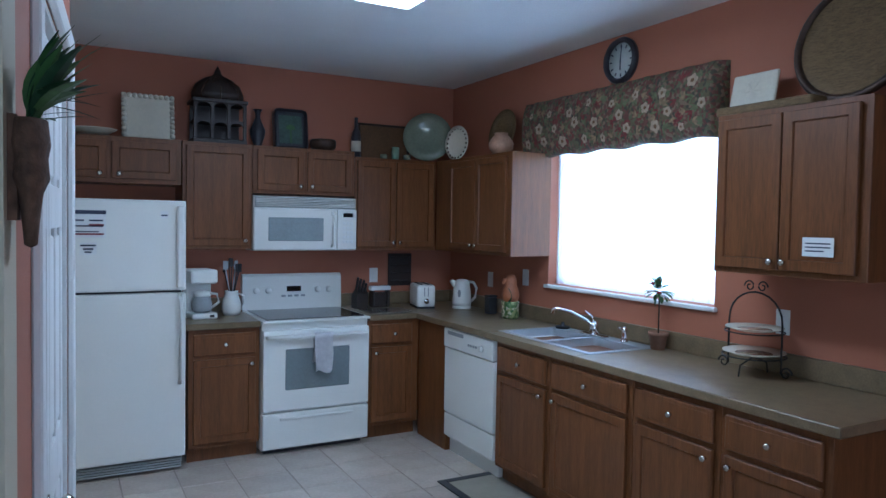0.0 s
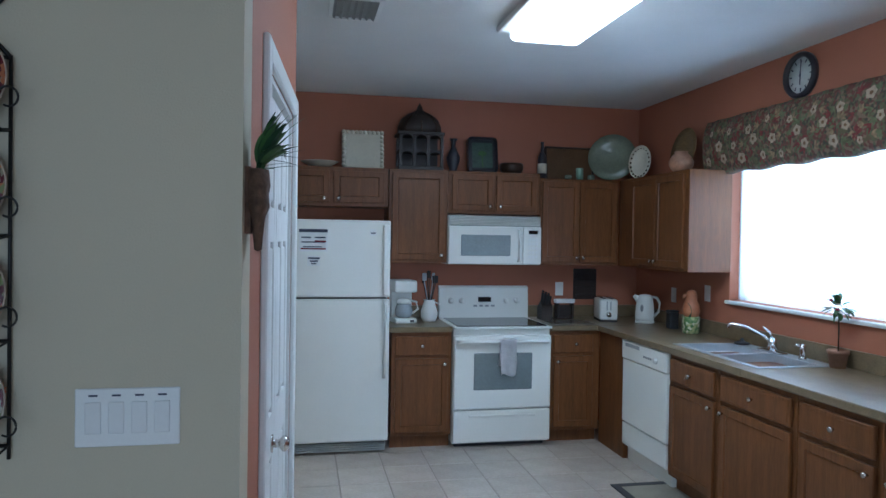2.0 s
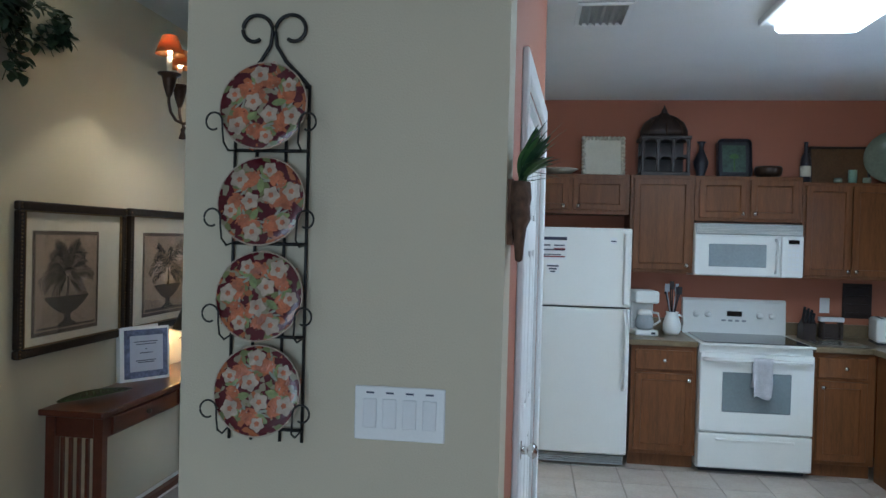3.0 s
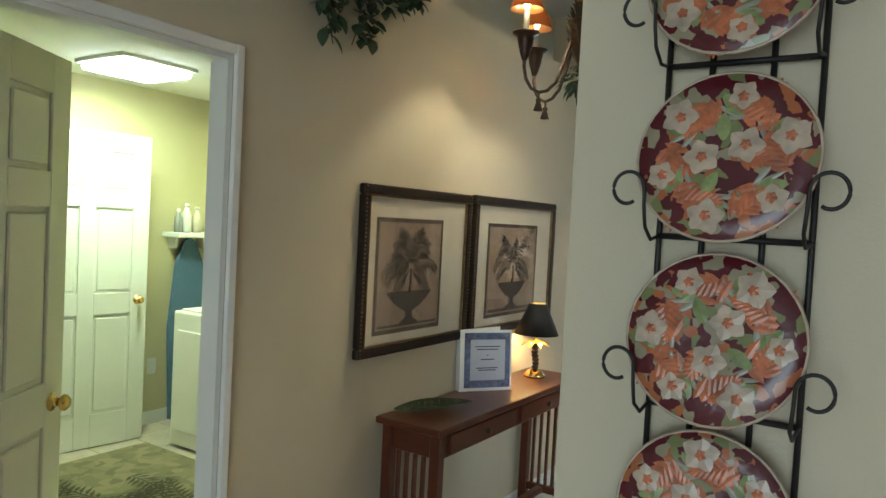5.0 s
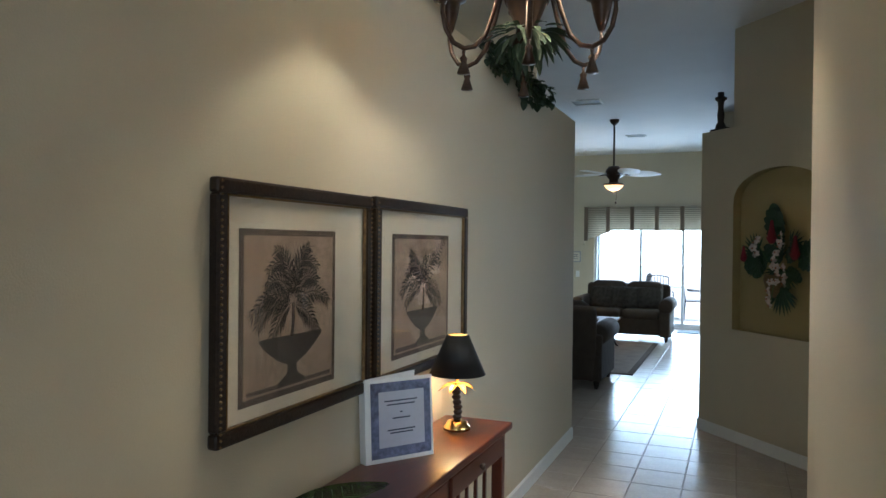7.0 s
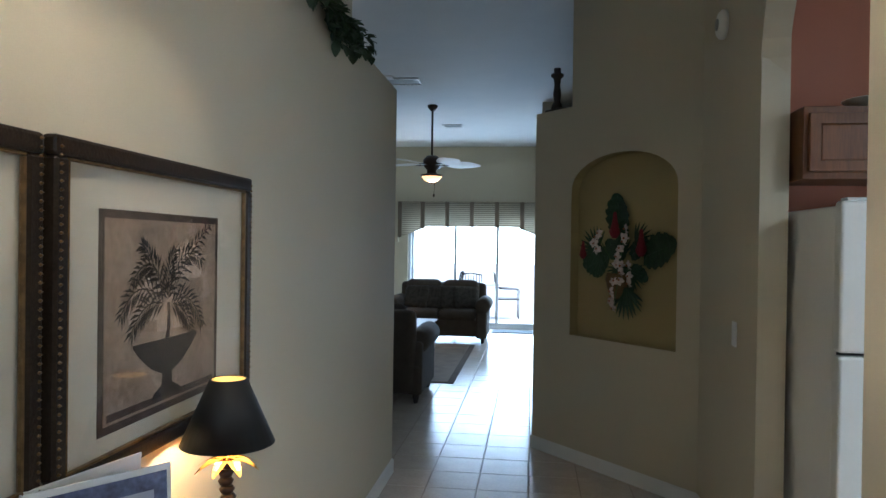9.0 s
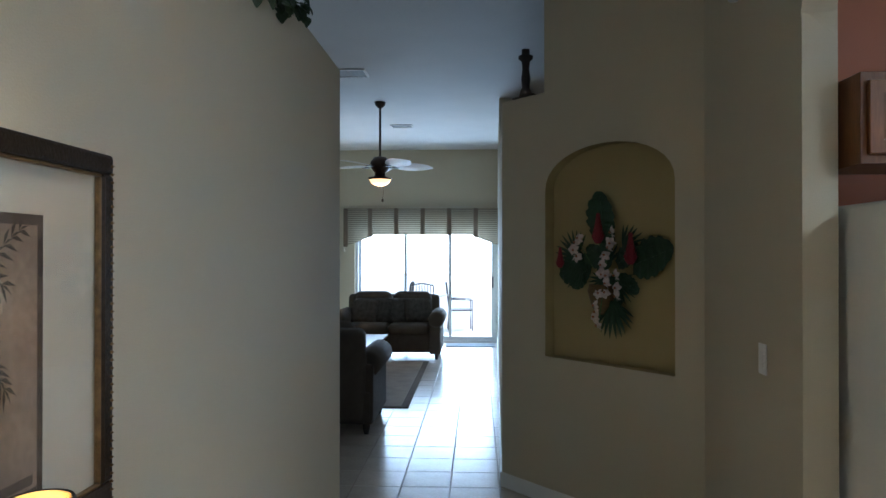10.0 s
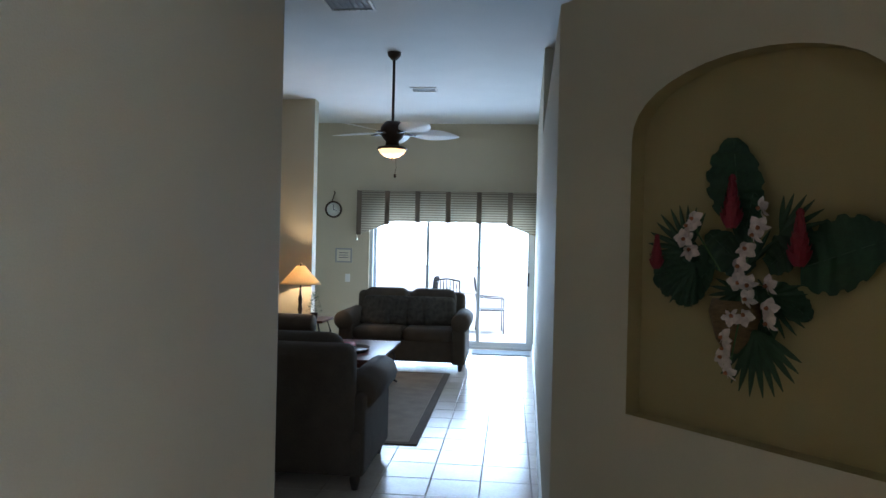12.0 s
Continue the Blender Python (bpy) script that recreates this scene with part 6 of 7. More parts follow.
for k in range(6):
    a = math.radians(60 * k + 48)
    c, s = math.cos(a), math.sin(a)
    R = 0.285
    arm = part("arm", tube([(r * c, r * s, z) for r, z in ((0.05, 0.36), (0.085, 0.30), (0.115, 0.20), (0.145, 0.12), (0.18, 0.085), (0.215, 0.075), (0.25, 0.088), (0.275, 0.125), (0.285, 0.17), (0.285, 0.21))], 0.0075), bronze, chd)
    part("cup", lathe([(0.010, 0.195), (0.017, 0.215), (0.026, 0.245), (0.032, 0.275), (0.036, 0.292), (0.054, 0.302), (0.055, 0.309), (0.040, 0.306), (0.03, 0.30), (0, 0.296)], 20, (R * c, R * s, 0)), bronze, arm)
    part("candle", lathe([(0.012, 0.298), (0.012, 0.40), (0, 0.402)], 12, (R * c, R * s, 0)), cream_ceramic, arm)
    part("bulb", lathe([(0.006, 0.402), (0.013, 0.42), (0.010, 0.445), (0, 0.465)], 10, (R * c, R * s, 0)), glow_warm, arm)
    part("shade", lathe([(0.068, 0.40), (0.034, 0.49), (0.033, 0.49), (0.066, 0.40)], 20, (R * c, R * s, 0)), amber, arm, "small amber shade", smooth=True)
    tas = part("tassel", lathe([(0.0, 0.065), (0.006, 0.062), (0.004, 0.05), (0.012, 0.04), (0.009, 0.03), (0.020, -0.005), (0.0, -0.008)], 12, (0.215 * c, 0.215 * s, 0.005)), bronze, arm)
    if k % 2:
        lamp("chandelier_bulb", "POINT", pose(CX + R * c, CY + R * s, CZ + 0.462), 19, (1.0, 0.80, 0.54), 0.010)

# alarm sounder and switch on the hall wall
al = thing("alarm_sounder", "white round alarm sounder on the wall", "alarm", pose(-0.592, 6.49, 2.66, 0, 0, -90))
part("base", moved(lathe([(0.075, 0), (0.075, 0.02), (0.06, 0.035), (0, 0.04)], 24), pose(0, 0, 0, 90)), white_paint, al)
part("grille", moved(lathe([(0.03, 0.039), (0.03, 0.044), (0, 0.045)], 16), pose(0, 0, 0, 90)), grey_plastic, al)
s2 = thing("light_switch", "white single light switch", "light switch", pose(-0.592, 6.22, 1.10, 0, 0, -90))
part("plate", box(-0.037, -0.006, -0.06, 0.037, -0.001, 0.06, 0.002), white_paint, s2)
part("rocker", box(-0.016, -0.009, -0.033, 0.016, -0.006, 0.033, 0.0015), paper, s2)

# flower arrangement in the niche, in the wall's own frame
fa = thing("flower_arrangement", "silk arrangement of white orchids, red ginger and palm leaves", "flowers", NM @ pose(0.600, -0.07, 1.405))


def lobed_leaf(length, width, notches=5):
    """A broad leaf along local x with a midrib fold and notched margins."""
    bm = bmesh.new()
    n = notches * 6
    rows = []
    for i in range(n + 1):
        q = i / n
        w = width / 2 * math.sin(math.pi * (0.10 + 0.88 * q)) ** 0.62
        w *= 1 - 0.17 * max(0.0, math.sin(2 * math.pi * notches * q)) ** 3
        rows.append([bm.verts.new((q * length + 0.20 * w * g, g * w, 0.16 * w * abs(g) + 0.004 * math.sin(2 * math.pi * notches * q + 2 * abs(g)))) for g in (-1, -0.5, 0, 0.5, 1)])
    for a, b in zip(rows, rows[1:]):
        for j in range(4):
            bm.faces.new((a[j], a[j + 1], b[j + 1], b[j]))
    for f in bm.faces:
        f.smooth = True
    return bm


def facing(bm, cx, cz, ang, y):
    return moved(bm, pose(cx, y, cz) @ Matrix.Rotation(-math.radians(ang), 4, "Y") @ pose(0, 0, 0, -90))


leaf_rib = mat("pale_leaf_rib", (0.05, 0.10, 0.05), 0.5, vary=0.2)
for cx, cz, ang, ln, wd, y in ((0.062, 0.17, 84, 0.29, 0.205, 0.016), (-0.14, 0.04, 160, 0.27, 0.22, 0.018), (0.15, 0.03, -8, 0.25, 0.20, 0.014), (0.17, 0.02, -40, 0.17, 0.13, 0.02), (0.02, 0.02, 40, 0.20, 0.14, 0.022), (-0.04, 0.04, 140, 0.18, 0.12, 0.024), (0.0, -0.02, -100, 0.20, 0.13, 0.022), (-0.05, -0.02, 215, 0.16, 0.11, 0.026), (0.04, 0.12, 100, 0.16, 0.12, 0.026)):
    bl = part("broad_leaf", facing(lobed_leaf(ln, wd), cx, cz, ang, y), leaf_m, fa)
    part("midrib", facing(tube([(0.0, 0, 0.001), (ln * 0.5, 0, 0.002), (ln * 0.97, 0, 0.001)], 0.0022, 5, taper=0.0008), cx, cz, ang, y), leaf_rib, bl)


def fan_palm(cx, cz, ang, r, n=13, spread=150, y=0.045):
    return [facing(leaf(r * (0.8 + 0.2 * math.sin(math.pi * i / (n - 1))), r * 0.12, -0.04 + 0.03 * (i % 3), 0.3, 5), cx, cz, ang + spread * (i / (n - 1) - 0.5), y + 0.004 * (i % 2)) for i in range(n)]


for cx, cz, ang, r, n, spread in ((-0.02, -0.16, -92, 0.21, 12, 120), (0.23, 0.09, 20, 0.17, 15, 190), (0.20, 0.03, -25, 0.17, 12, 120), (-0.09, 0.14, 150, 0.15, 9, 110), (0.0, 0.05, 75, 0.14, 9, 120), (0.03, -0.04, -40, 0.13, 9, 120), (-0.05, -0.05, 215, 0.15, 9, 110)):
    part("palm_fan", many(fan_palm(cx, cz, ang, r, n, spread)), leaf_m, fa)
for cx, cz, sc in ((0.056, 0.225, 1.2), (-0.165, 0.11, 1.2), (0.342, 0.065, 0.85)):
    cone = []
    for i in range(8):
        for j in range(6):
            cone.append(moved(leaf(0.046 - 0.003 * i, 0.034 - 0.002 * i, -0.25, 0.35), pose(0, 0, -0.055 + 0.017 * i) @ Matrix.Rotation(math.radians(60 * j + 30 * i), 4, "Z") @ pose(0.012 - 0.001 * i, 0, 0, 0, -50 - 4 * i, 0)))
    part("red_ginger", moved(many(cone), pose(cx, 0.075, cz) @ Matrix.Scale(sc, 4)), petal_red, fa, "red ginger flower cone")
orchid_m = mat("orchid_petal", (0.66, 0.55, 0.50), 0.6, vary=0.22, scale=30)
for k, (cx, cz) in enumerate(((0.182, 0.19), (0.196, 0.165), (0.207, 0.125), (0.194, 0.083), (-0.061, 0.221), (-0.058, 0.165), (-0.035, 0.14), (-0.012, 0.092), (0.002, 0.041), (0.017, -0.01), (-0.02, -0.012), (-0.093, -0.014), (-0.016, -0.059), (-0.09, -0.083), (0.025, -0.118), (-0.005, -0.115), (-0.091, -0.127), (0.051, -0.187), (0.055, -0.222), (0.061, -0.251), (0.032, -0.293))):
    blo = []
    tilt = pose(cx, 0.095 + 0.008 * (k % 3), cz, random.uniform(-35, 35), 0, random.uniform(-40, 40))
    for p in range(5):
        blo.append(moved(leaf(0.034, 0.030, 0.3, 0.15, 4), tilt @ Matrix.Rotation(math.radians(72 * p + 31 * k), 4, "Y") @ pose(0, 0, 0, -72)))
    ob = part("orchid_bloom", many(blo), orchid_m, fa)
    part("orchid_lip", moved(lathe([(0.0, 0.0), (0.007, 0.004), (0.005, 0.012), (0, 0.014)], 8), tilt @ pose(0, 0.004, 0, -90)), petal_orange, ob)
for pts in (((0.10, 0.06, 0.02), (0.17, 0.085, 0.14), (0.19, 0.09, 0.20)), ((0.02, 0.06, 0.02), (-0.03, 0.085, 0.14), (-0.06, 0.09, 0.23)), ((0.02, 0.06, 0.0), (0.01, 0.09, -0.12), (0.045, 0.09, -0.30)), ((-0.03, 0.06, 0.0), (-0.09, 0.085, -0.05), (-0.09, 0.09, -0.14))):
    part("orchid_stem", tube(pts, 0.003, 5), leaf_light, fa)
part("basket", lathe([(0.03, -0.24), (0.06, -0.20), (0.085, -0.11), (0.075, -0.07), (0, -0.08)], 18, (0.06, 0.03, 0)), wicker, fa, "small woven basket")

# candle holder on the niche wall's ledge
vs = thing("candlestick", "dark turned wooden candlestick on the high ledge", "candlestick", NM @ pose(1.27, -0.035, 2.491) @ Matrix.Scale(0.84, 4))
part("base_slab", box(-0.10, -0.03, 0, 0.12, 0.03, 0.02, 0.003), espresso, vs)
part("column", lathe([(0.05, 0.02), (0.045, 0.05), (0.028, 0.08), (0.035, 0.15), (0.025, 0.22), (0.032, 0.28), (0.055, 0.30), (0.055, 0.32), (0.03, 0.325), (0.03, 0.37), (0, 0.37)], 20), espresso, vs)

# ---- laundry ----
wm = thing("washing_machine", "white top-loading washing machine", "washing machine", pose(-4.70, 3.92, 0))
part("cabinet", box(0, 0, 0.02, 0.68, 0.62, 0.90, 0.012, 3), appliance, wm)
part("front_panel", box(0.06, -0.006, 0.12, 0.62, 0.002, 0.78, 0.004, 2), appliance, wm)
part("lid", box(0.04, 0.03, 0.901, 0.64, 0.48, 0.915, 0.006, 2), appliance, wm)
part("control_panel", box(0.02, 0.50, 0.90, 0.66, 0.62, 1.03, 0.012, 2), appliance, wm)
for x in (0.15, 0.34, 0.5):
    part("dial", moved(lathe([(0, 0.02), (0.02, 0.018), (0.024, 0)], 14), pose(x, 0.50, 0.97, 90)), grey_plastic, wm)
ib = thing("ironing_board", "blue covered ironing board leaning on the wall", "ironing board", pose(-5.09, 4.36, 0.0, 0, -3.5, 0))
prof = [(-0.18, 0.05), (0.18, 0.05), (0.185, 0.7), (0.12, 1.15), (0.05, 1.33), (0.0, 1.36), (-0.05, 1.33), (-0.12, 1.15), (-0.185, 0.7)]
part("board", moved(upright(prism(prof, 0, 0.03)), pose(0, 0, 0, 0, 0, 90)), mat("blue_cotton", (0.09, 0.16, 0.27), 0.9, vary=0.12, fine=120), ib)
for y in (-0.1, 0.1):
    part("leg", tube([(-0.02, y, 0.0), (-0.02, y, 1.0)], 0.01), white_paint, ib)
lsf = thing("laundry_shelf", "small white wall shelf", "shelf", pose(-5.23, 4.18, 1.36))
part("board", box(0.001, 0, 0, 0.20, 0.36, 0.035, 0.006, 2), white_paint, lsf)
for y in (0.06, 0.30):
    part("bracket", box(0.001, y - 0.01, -0.08, 0.09, y + 0.01, -0.001), white_paint, lsf)
for y, h, r, mt in ((4.24, 0.17, 0.03, grey_plastic), (4.31, 0.21, 0.035, white_paint), (4.40, 0.19, 0.035, cream_ceramic)):
    bt = thing("cleaning_bottle", "plastic cleaning bottle on the laundry shelf", "bottle", pose(-5.13, y, 1.396), "laundry bottles")
    part("bottle", lathe([(r, 0), (r, h * 0.6), (r * 0.5, h * 0.8), (r * 0.4, h * 0.86)], 16), mt, bt)
    part("cap", lathe([(r * 0.45, h * 0.86), (r * 0.45, h), (0, h)], 12), white_paint, bt)
socket(pose(-5.23, 4.13, 0.42, 0, 0, 90), "white power socket low on the laundry wall")
mat_leaf = mat("woven_leaf_green", (0.065, 0.062, 0.035), 0.95, vary=0.2)
lr = thing("laundry_mat", "olive mat with dark leaf pattern on laundry floor", "mat", pose(-4.0, 2.9, 0))
part("field", box(-0.85, -0.7, 0.001, 0.75, 0.95, 0.010, 0.003), mosaic("leaf_mat_weave", [(0.20, 0.175, 0.10), (0.17, 0.15, 0.085), (0.23, 0.20, 0.12), (0.15, 0.13, 0.075)], 16, 0.95), lr)
for k in range(16):
    part("woven_frond", moved(frond((0.04, 0.05), (0.12, 0.08), 10, 0.05), pose(-0.42 + 0.25 * (k % 4), -0.26 + 0.26 * (k // 4), 0.0125, -90, 0, 0) @ Matrix.Rotation(1.1 * k, 4, "Y") @ Matrix.Scale(3.0, 4)), mat_leaf, lr)
ll = thing("laundry_ceiling_light", "white square laundry ceiling light, lit", "ceiling light", pose(-4.55, 3.5, 2.399))
part("tray", box(-0.24, -0.24, -0.02, 0.24, 0.24, 0), white_paint, ll)
part("diffuser", box(-0.22, -0.22, -0.06, 0.22, 0.22, -0.021, 0.02, 3), glow_white, ll)

# ---- living room ----
def rolled(r, length, seg=14):
    """A roll along y with soft ends."""
    b = lathe([(0, 0), (r * 0.8, 0.0), (r, 0.02), (r, length - 0.02), (r * 0.8, length), (0, length)], seg)
    return moved(b, pose(0, 0, 0, -90))


def cushion(w, d, h, soft=0.06):
    b = box(-w / 2, 0, 0, w / 2, d, h, soft, 4)
    for v in b.verts:
        u = 1 - (2 * v.co.x / w) ** 2 * 0.6
        if v.co.z > h * 0.5:
            v.co.z += 0.03 * u * math.sin(math.pi * min(max(v.co.y / d, 0), 1))
    for f in b.faces:
        f.smooth = True
    return b


def settee(m, w, label, pillows=2):
    """Rolled-arm settee, front towards -y, centred on x."""
    t = thing("sofa", label, "sofa", m, "living room sofas")
    D = 0.92
    a = 0.20
    part("base", box(-w / 2 + 0.06, 0.06, 0.10, w / 2 - 0.06, D, 0.36, 0.025, 3), sofa_m, t)
    for sx in (-1, 1):
        for y in (0.10, D - 0.06):
            part("leg", lathe([(0.02, 0), (0.032, 0.06), (0.03, 0.10), (0, 0.10)], 12, (sx * (w / 2 - 0.10), y, 0)), espresso, t)
        arm = part("arm", box(sx * (w / 2 - a) if sx > 0 else -w / 2 + 0.04, 0.02, 0.08, w / 2 - 0.04 if sx > 0 else -(w / 2 - a), D - 0.02, 0.58, 0.03, 3), sofa_m, t)
        part("arm_roll", moved(rolled(0.115, D - 0.10), pose(sx * (w / 2 - 0.10), 0.0, 0.575)), sofa_m, arm)
    part("back", moved(box(-w / 2 + 0.10, 0, 0.10, w / 2 - 0.10, 0.20, 0.90, 0.07, 4), pose(0, D - 0.20, 0, -6) @ pose(0, 0, 0)), sofa_m, t, smooth=True)
    iw = w - 2 * a
    for k in range(2):
        x = (k - 0.5) * iw / 2
        part("seat_cushion", moved(cushion(iw / 2 - 0.01, 0.62, 0.15), pose(x, 0.03, 0.34)), sofa_m, t)
        part("back_cushion", moved(cushion(iw / 2 - 0.01, 0.24, 0.47, 0.10), pose(x, 0.55, 0.48, -13)), sofa_m, t)
    for k in range(pillows):
        x = (-1, 1)[k % 2] * (iw / 2 - 0.17 - 0.22 * (k // 2))
        p = thing("throw_pillow", "dark patterned throw pillow resting on the sofa", "pillow", m @ pose(x, 0.42, 0.50, -24, 0, (-14, 14)[k % 2]), "throw pillows")
        part("cover", cushion(0.42, 0.15, 0.38, 0.07), pillow_m, p)
    return t


settee(pose(-2.985, 13.33, 0), 1.60, "dark taupe rolled-arm loveseat with dark pillows", 4)
settee(pose(-3.34, 10.15, 0, 0, 0, 180), 1.62, "dark taupe sofa with its back to the hall", 2)
settee(pose(-3.88, 11.95, 0, 0, 0, 90), 1.90, "dark taupe sofa along the wall with patterned pillow", 2)

rg = thing("area_rug", "brown patterned area rug with dark border", "rug", pose(-3.55, 11.75, 0))
part("field", box(-1.10, -1.42, 0.001, 1.10, 1.42, 0.010, 0.003), rug_m, rg)
part("border", merge(box(-1.17, -1.48, 0.001, 1.17, -1.42, 0.009), box(-1.17, 1.42, 0.001, 1.17, 1.48, 0.009), box(-1.17, -1.42, 0.001, -1.10, 1.42, 0.009), box(1.10, -1.42, 0.001, 1.17, 1.42, 0.009)), mat("rug_border", (0.10, 0.075, 0.055), 0.95, vary=0.2), rg)
cft = thing("coffee_table", "dark coffee table with scrolled iron legs", "table", pose(-3.32, 11.95, 0.010))
part("tabletop", box(-0.45, -0.66, 0.41, 0.45, 0.66, 0.44, 0.008, 2), dark_wood, cft)
part("apron", box(-0.40, -0.61, 0.36, 0.40, 0.61, 0.41, 0.003), dark_wood, cft)
for sx in (-1, 1):
    for sy in (-1, 1):
        part("leg", tube([(sx * 0.36, sy * 0.55, 0.37), (sx * 0.40, sy * 0.58, 0.28), (sx * 0.36, sy * 0.53, 0.15), (sx * 0.39, sy * 0.57, 0.04), (sx * 0.42, sy * 0.60, 0.012)], 0.012), iron, cft)
tr = thing("serving_tray", "dark oval tray on the coffee table", "tray", pose(-3.22, 11.80, 0.452))
part("tray", moved(lathe([(0, 0), (0.17, 0.0), (0.20, 0.03), (0.205, 0.03), (0.18, -0.0), (0.175, 0.008), (0, 0.008)], 28), Matrix.Diagonal((0.8, 1.2, 1, 1))), espresso, tr)
bk = thing("book", "closed dark red book on the coffee table", "book", pose(-3.35, 12.05, 0.451, 0, 0, 15))
part("pages", box(-0.10, -0.14, 0.003, 0.10, 0.14, 0.027), paper, bk)
part("cover", merge(box(-0.105, -0.145, 0, 0.105, 0.145, 0.003), box(-0.105, -0.145, 0.027, 0.105, 0.145, 0.030), box(-0.108, -0.145, 0, -0.105, 0.145, 0.030)), petal_red, bk)

# side table with lamp and small topiary
et = thing("end_table", "dark end table with curved iron legs", "table", pose(-4.12, 13.28, 0))
part("tabletop", box(-0.27, -0.27, 0.56, 0.27, 0.27, 0.59, 0.008, 2), dark_wood, et)
for sx in (-1, 1):
    for sy in (-1, 1):
        part("leg", tube([(sx * 0.20, sy * 0.20, 0.565), (sx * 0.24, sy * 0.24, 0.42), (sx * 0.17, sy * 0.17, 0.22), (sx * 0.22, sy * 0.22, 0.03), (sx * 0.25, sy * 0.25, 0.012)], 0.012), iron, et)
tl = thing("table_lamp", "lamp with wide cream shade and dark turned base, lit", "lamp", pose(-4.20, 13.30, 0.59))
part("base", lathe([(0.075, 0), (0.07, 0.02), (0.02, 0.05), (0.03, 0.10), (0.018, 0.16), (0.028, 0.22), (0.014, 0.28), (0.008, 0.46), (0, 0.46)], 20), espresso, tl)
shade_m = bpy.data.materials.new("cream_shade")
shade_m.use_nodes = True
_n, _l = shade_m.node_tree.nodes, shade_m.node_tree.links
_tr, _df, _mx = _n.new("ShaderNodeBsdfTranslucent"), _n.new("ShaderNodeBsdfDiffuse"), _n.new("ShaderNodeMixShader")
_tr.inputs[0].default_value, _df.inputs[0].default_value = (0.85, 0.66, 0.42, 1), (0.8, 0.68, 0.5, 1)
_mx.inputs[0].default_value = 0.4
_l.new(_tr.outputs[0], _mx.inputs[1]), _l.new(_df.outputs[0], _mx.inputs[2])
_l.new(_mx.outputs[0], _n["Material Output"].inputs[0])
part("shade", lathe([(0.245, 0.40), (0.20, 0.45), (0.10, 0.56), (0.05, 0.62), (0.048, 0.62), (0.098, 0.558), (0.243, 0.402)], 32), shade_m, tl, "wide cream bell shade", smooth=True)
part("finial", lathe([(0.012, 0.62), (0.012, 0.64), (0, 0.66)], 10), bronze, tl)
part("bulb", lathe([(0.012, 0.46), (0.03, 0.50), (0.02, 0.53), (0, 0.54)], 14), glow_warm, tl)
lamp("living_lamp_bulb", "POINT", pose(-4.20, 13.30, 1.155), 16, (1.0, 0.68, 0.36), 0.012)
tp2 = thing("potted_plant", "small dark conical topiary in a pot on end table", "plant", pose(-4.00, 13.20, 0.59))
part("pot", lathe([(0.035, 0), (0.045, 0.07), (0.05, 0.075), (0.04, 0.075), (0, 0.06)], 16), espresso, tp2)
lv = []
for k in range(110):
    h = random.random()
    a = random.uniform(0, 6.28)
    r = 0.065 * (1 - h) + 0.008
    d = Vector((math.cos(a), math.sin(a), 0.5))
    lv.append(moved(leaf(0.035, 0.016), Matrix.Translation((r * math.cos(a), r * math.sin(a), 0.08 + 0.24 * h)) @ d.to_track_quat("X", "Z").to_matrix().to_4x4()))
part("foliage", many(lv), leaf_m, tp2)

# ceiling fan with palm-leaf blades
FX, FY = -2.83, 11.54
fn = thing("ceiling_fan", "bronze ceiling fan with five pale leaf blades and lit bowl", "ceiling fan", pose(FX, FY, 0))
part("canopy", lathe([(0.065, H_L), (0.06, H_L - 0.03), (0.025, H_L - 0.07), (0, H_L - 0.07)], 20), bronze, fn)
part("rod", tube([(0, 0, H_L - 0.06), (0, 0, 2.60)], 0.013), bronze, fn)
part("motor", lathe([(0.02, 2.63), (0.07, 2.62), (0.11, 2.57), (0.115, 2.52), (0.09, 2.47), (0.06, 2.44), (0.065, 2.40), (0, 2.40)], 28), bronze, fn)
part("light_collar", lathe([(0.13, 2.385), (0.14, 2.37), (0.13, 2.36), (0.05, 2.41)], 28), bronze, fn)
part("glass_bowl", lathe([(0.128, 2.362), (0.11, 2.33), (0.07, 2.30), (0.02, 2.288), (0, 2.287)], 28), glow_bowl, fn, "lit amber glass bowl", smooth=True)
part("finial", lathe([(0.012, 2.288), (0.01, 2.27), (0, 2.262)], 10), bronze, fn)
part("pull_chain", tube([(0.03, 0, 2.40), (0.04, 0, 2.20), (0.03, 0, 2.15)], 0.0025), bronze, fn)
part("pull_knob", lathe([(0, 2.15), (0.012, 2.135), (0.012, 2.11), (0, 2.10)], 10, (0.03, 0, 0)), bronze, fn)
blade_m = mat("pale_woven_blade", (0.70, 0.68, 0.63), 0.4, vary=0.1, scale=20, stretch=(1, 5, 1))
for k in range(5):
    bl = leaf(0.47, 0.24, 0.0, 0.05, 12)
    bmesh.ops.solidify(bl, geom=list(bl.faces), thickness=0.007)
    mk = Matrix.Rotation(math.radians(72 * k + 20), 4, "Z")
    b = part("blade", moved(bl, mk @ pose(0.17, 0, 2.515, -15)), blade_m, fn, "pale leaf-shaped blade")
    part("blade_arm", moved(merge(box(0.09, -0.018, 2.50, 0.22, 0.018, 2.508, 0.003), tube([(0.14, -0.03, 2.506), (0.19, 0.0, 2.513), (0.14, 0.03, 2.506)], 0.005, 6)), mk), bronze, b)
lamp("fan_bulb", "POINT", pose(FX, FY, 2.25), 5, (1.0, 0.7, 0.42), 0.06)
vent(pose(-2.95, 10.2, H_L), 0.36, 0.30, "grey louvred return vent in living room ceiling", 8)
vent(pose(-2.74, 13.05, H_L), 0.30, 0.20, "small louvred ceiling vent", 6)
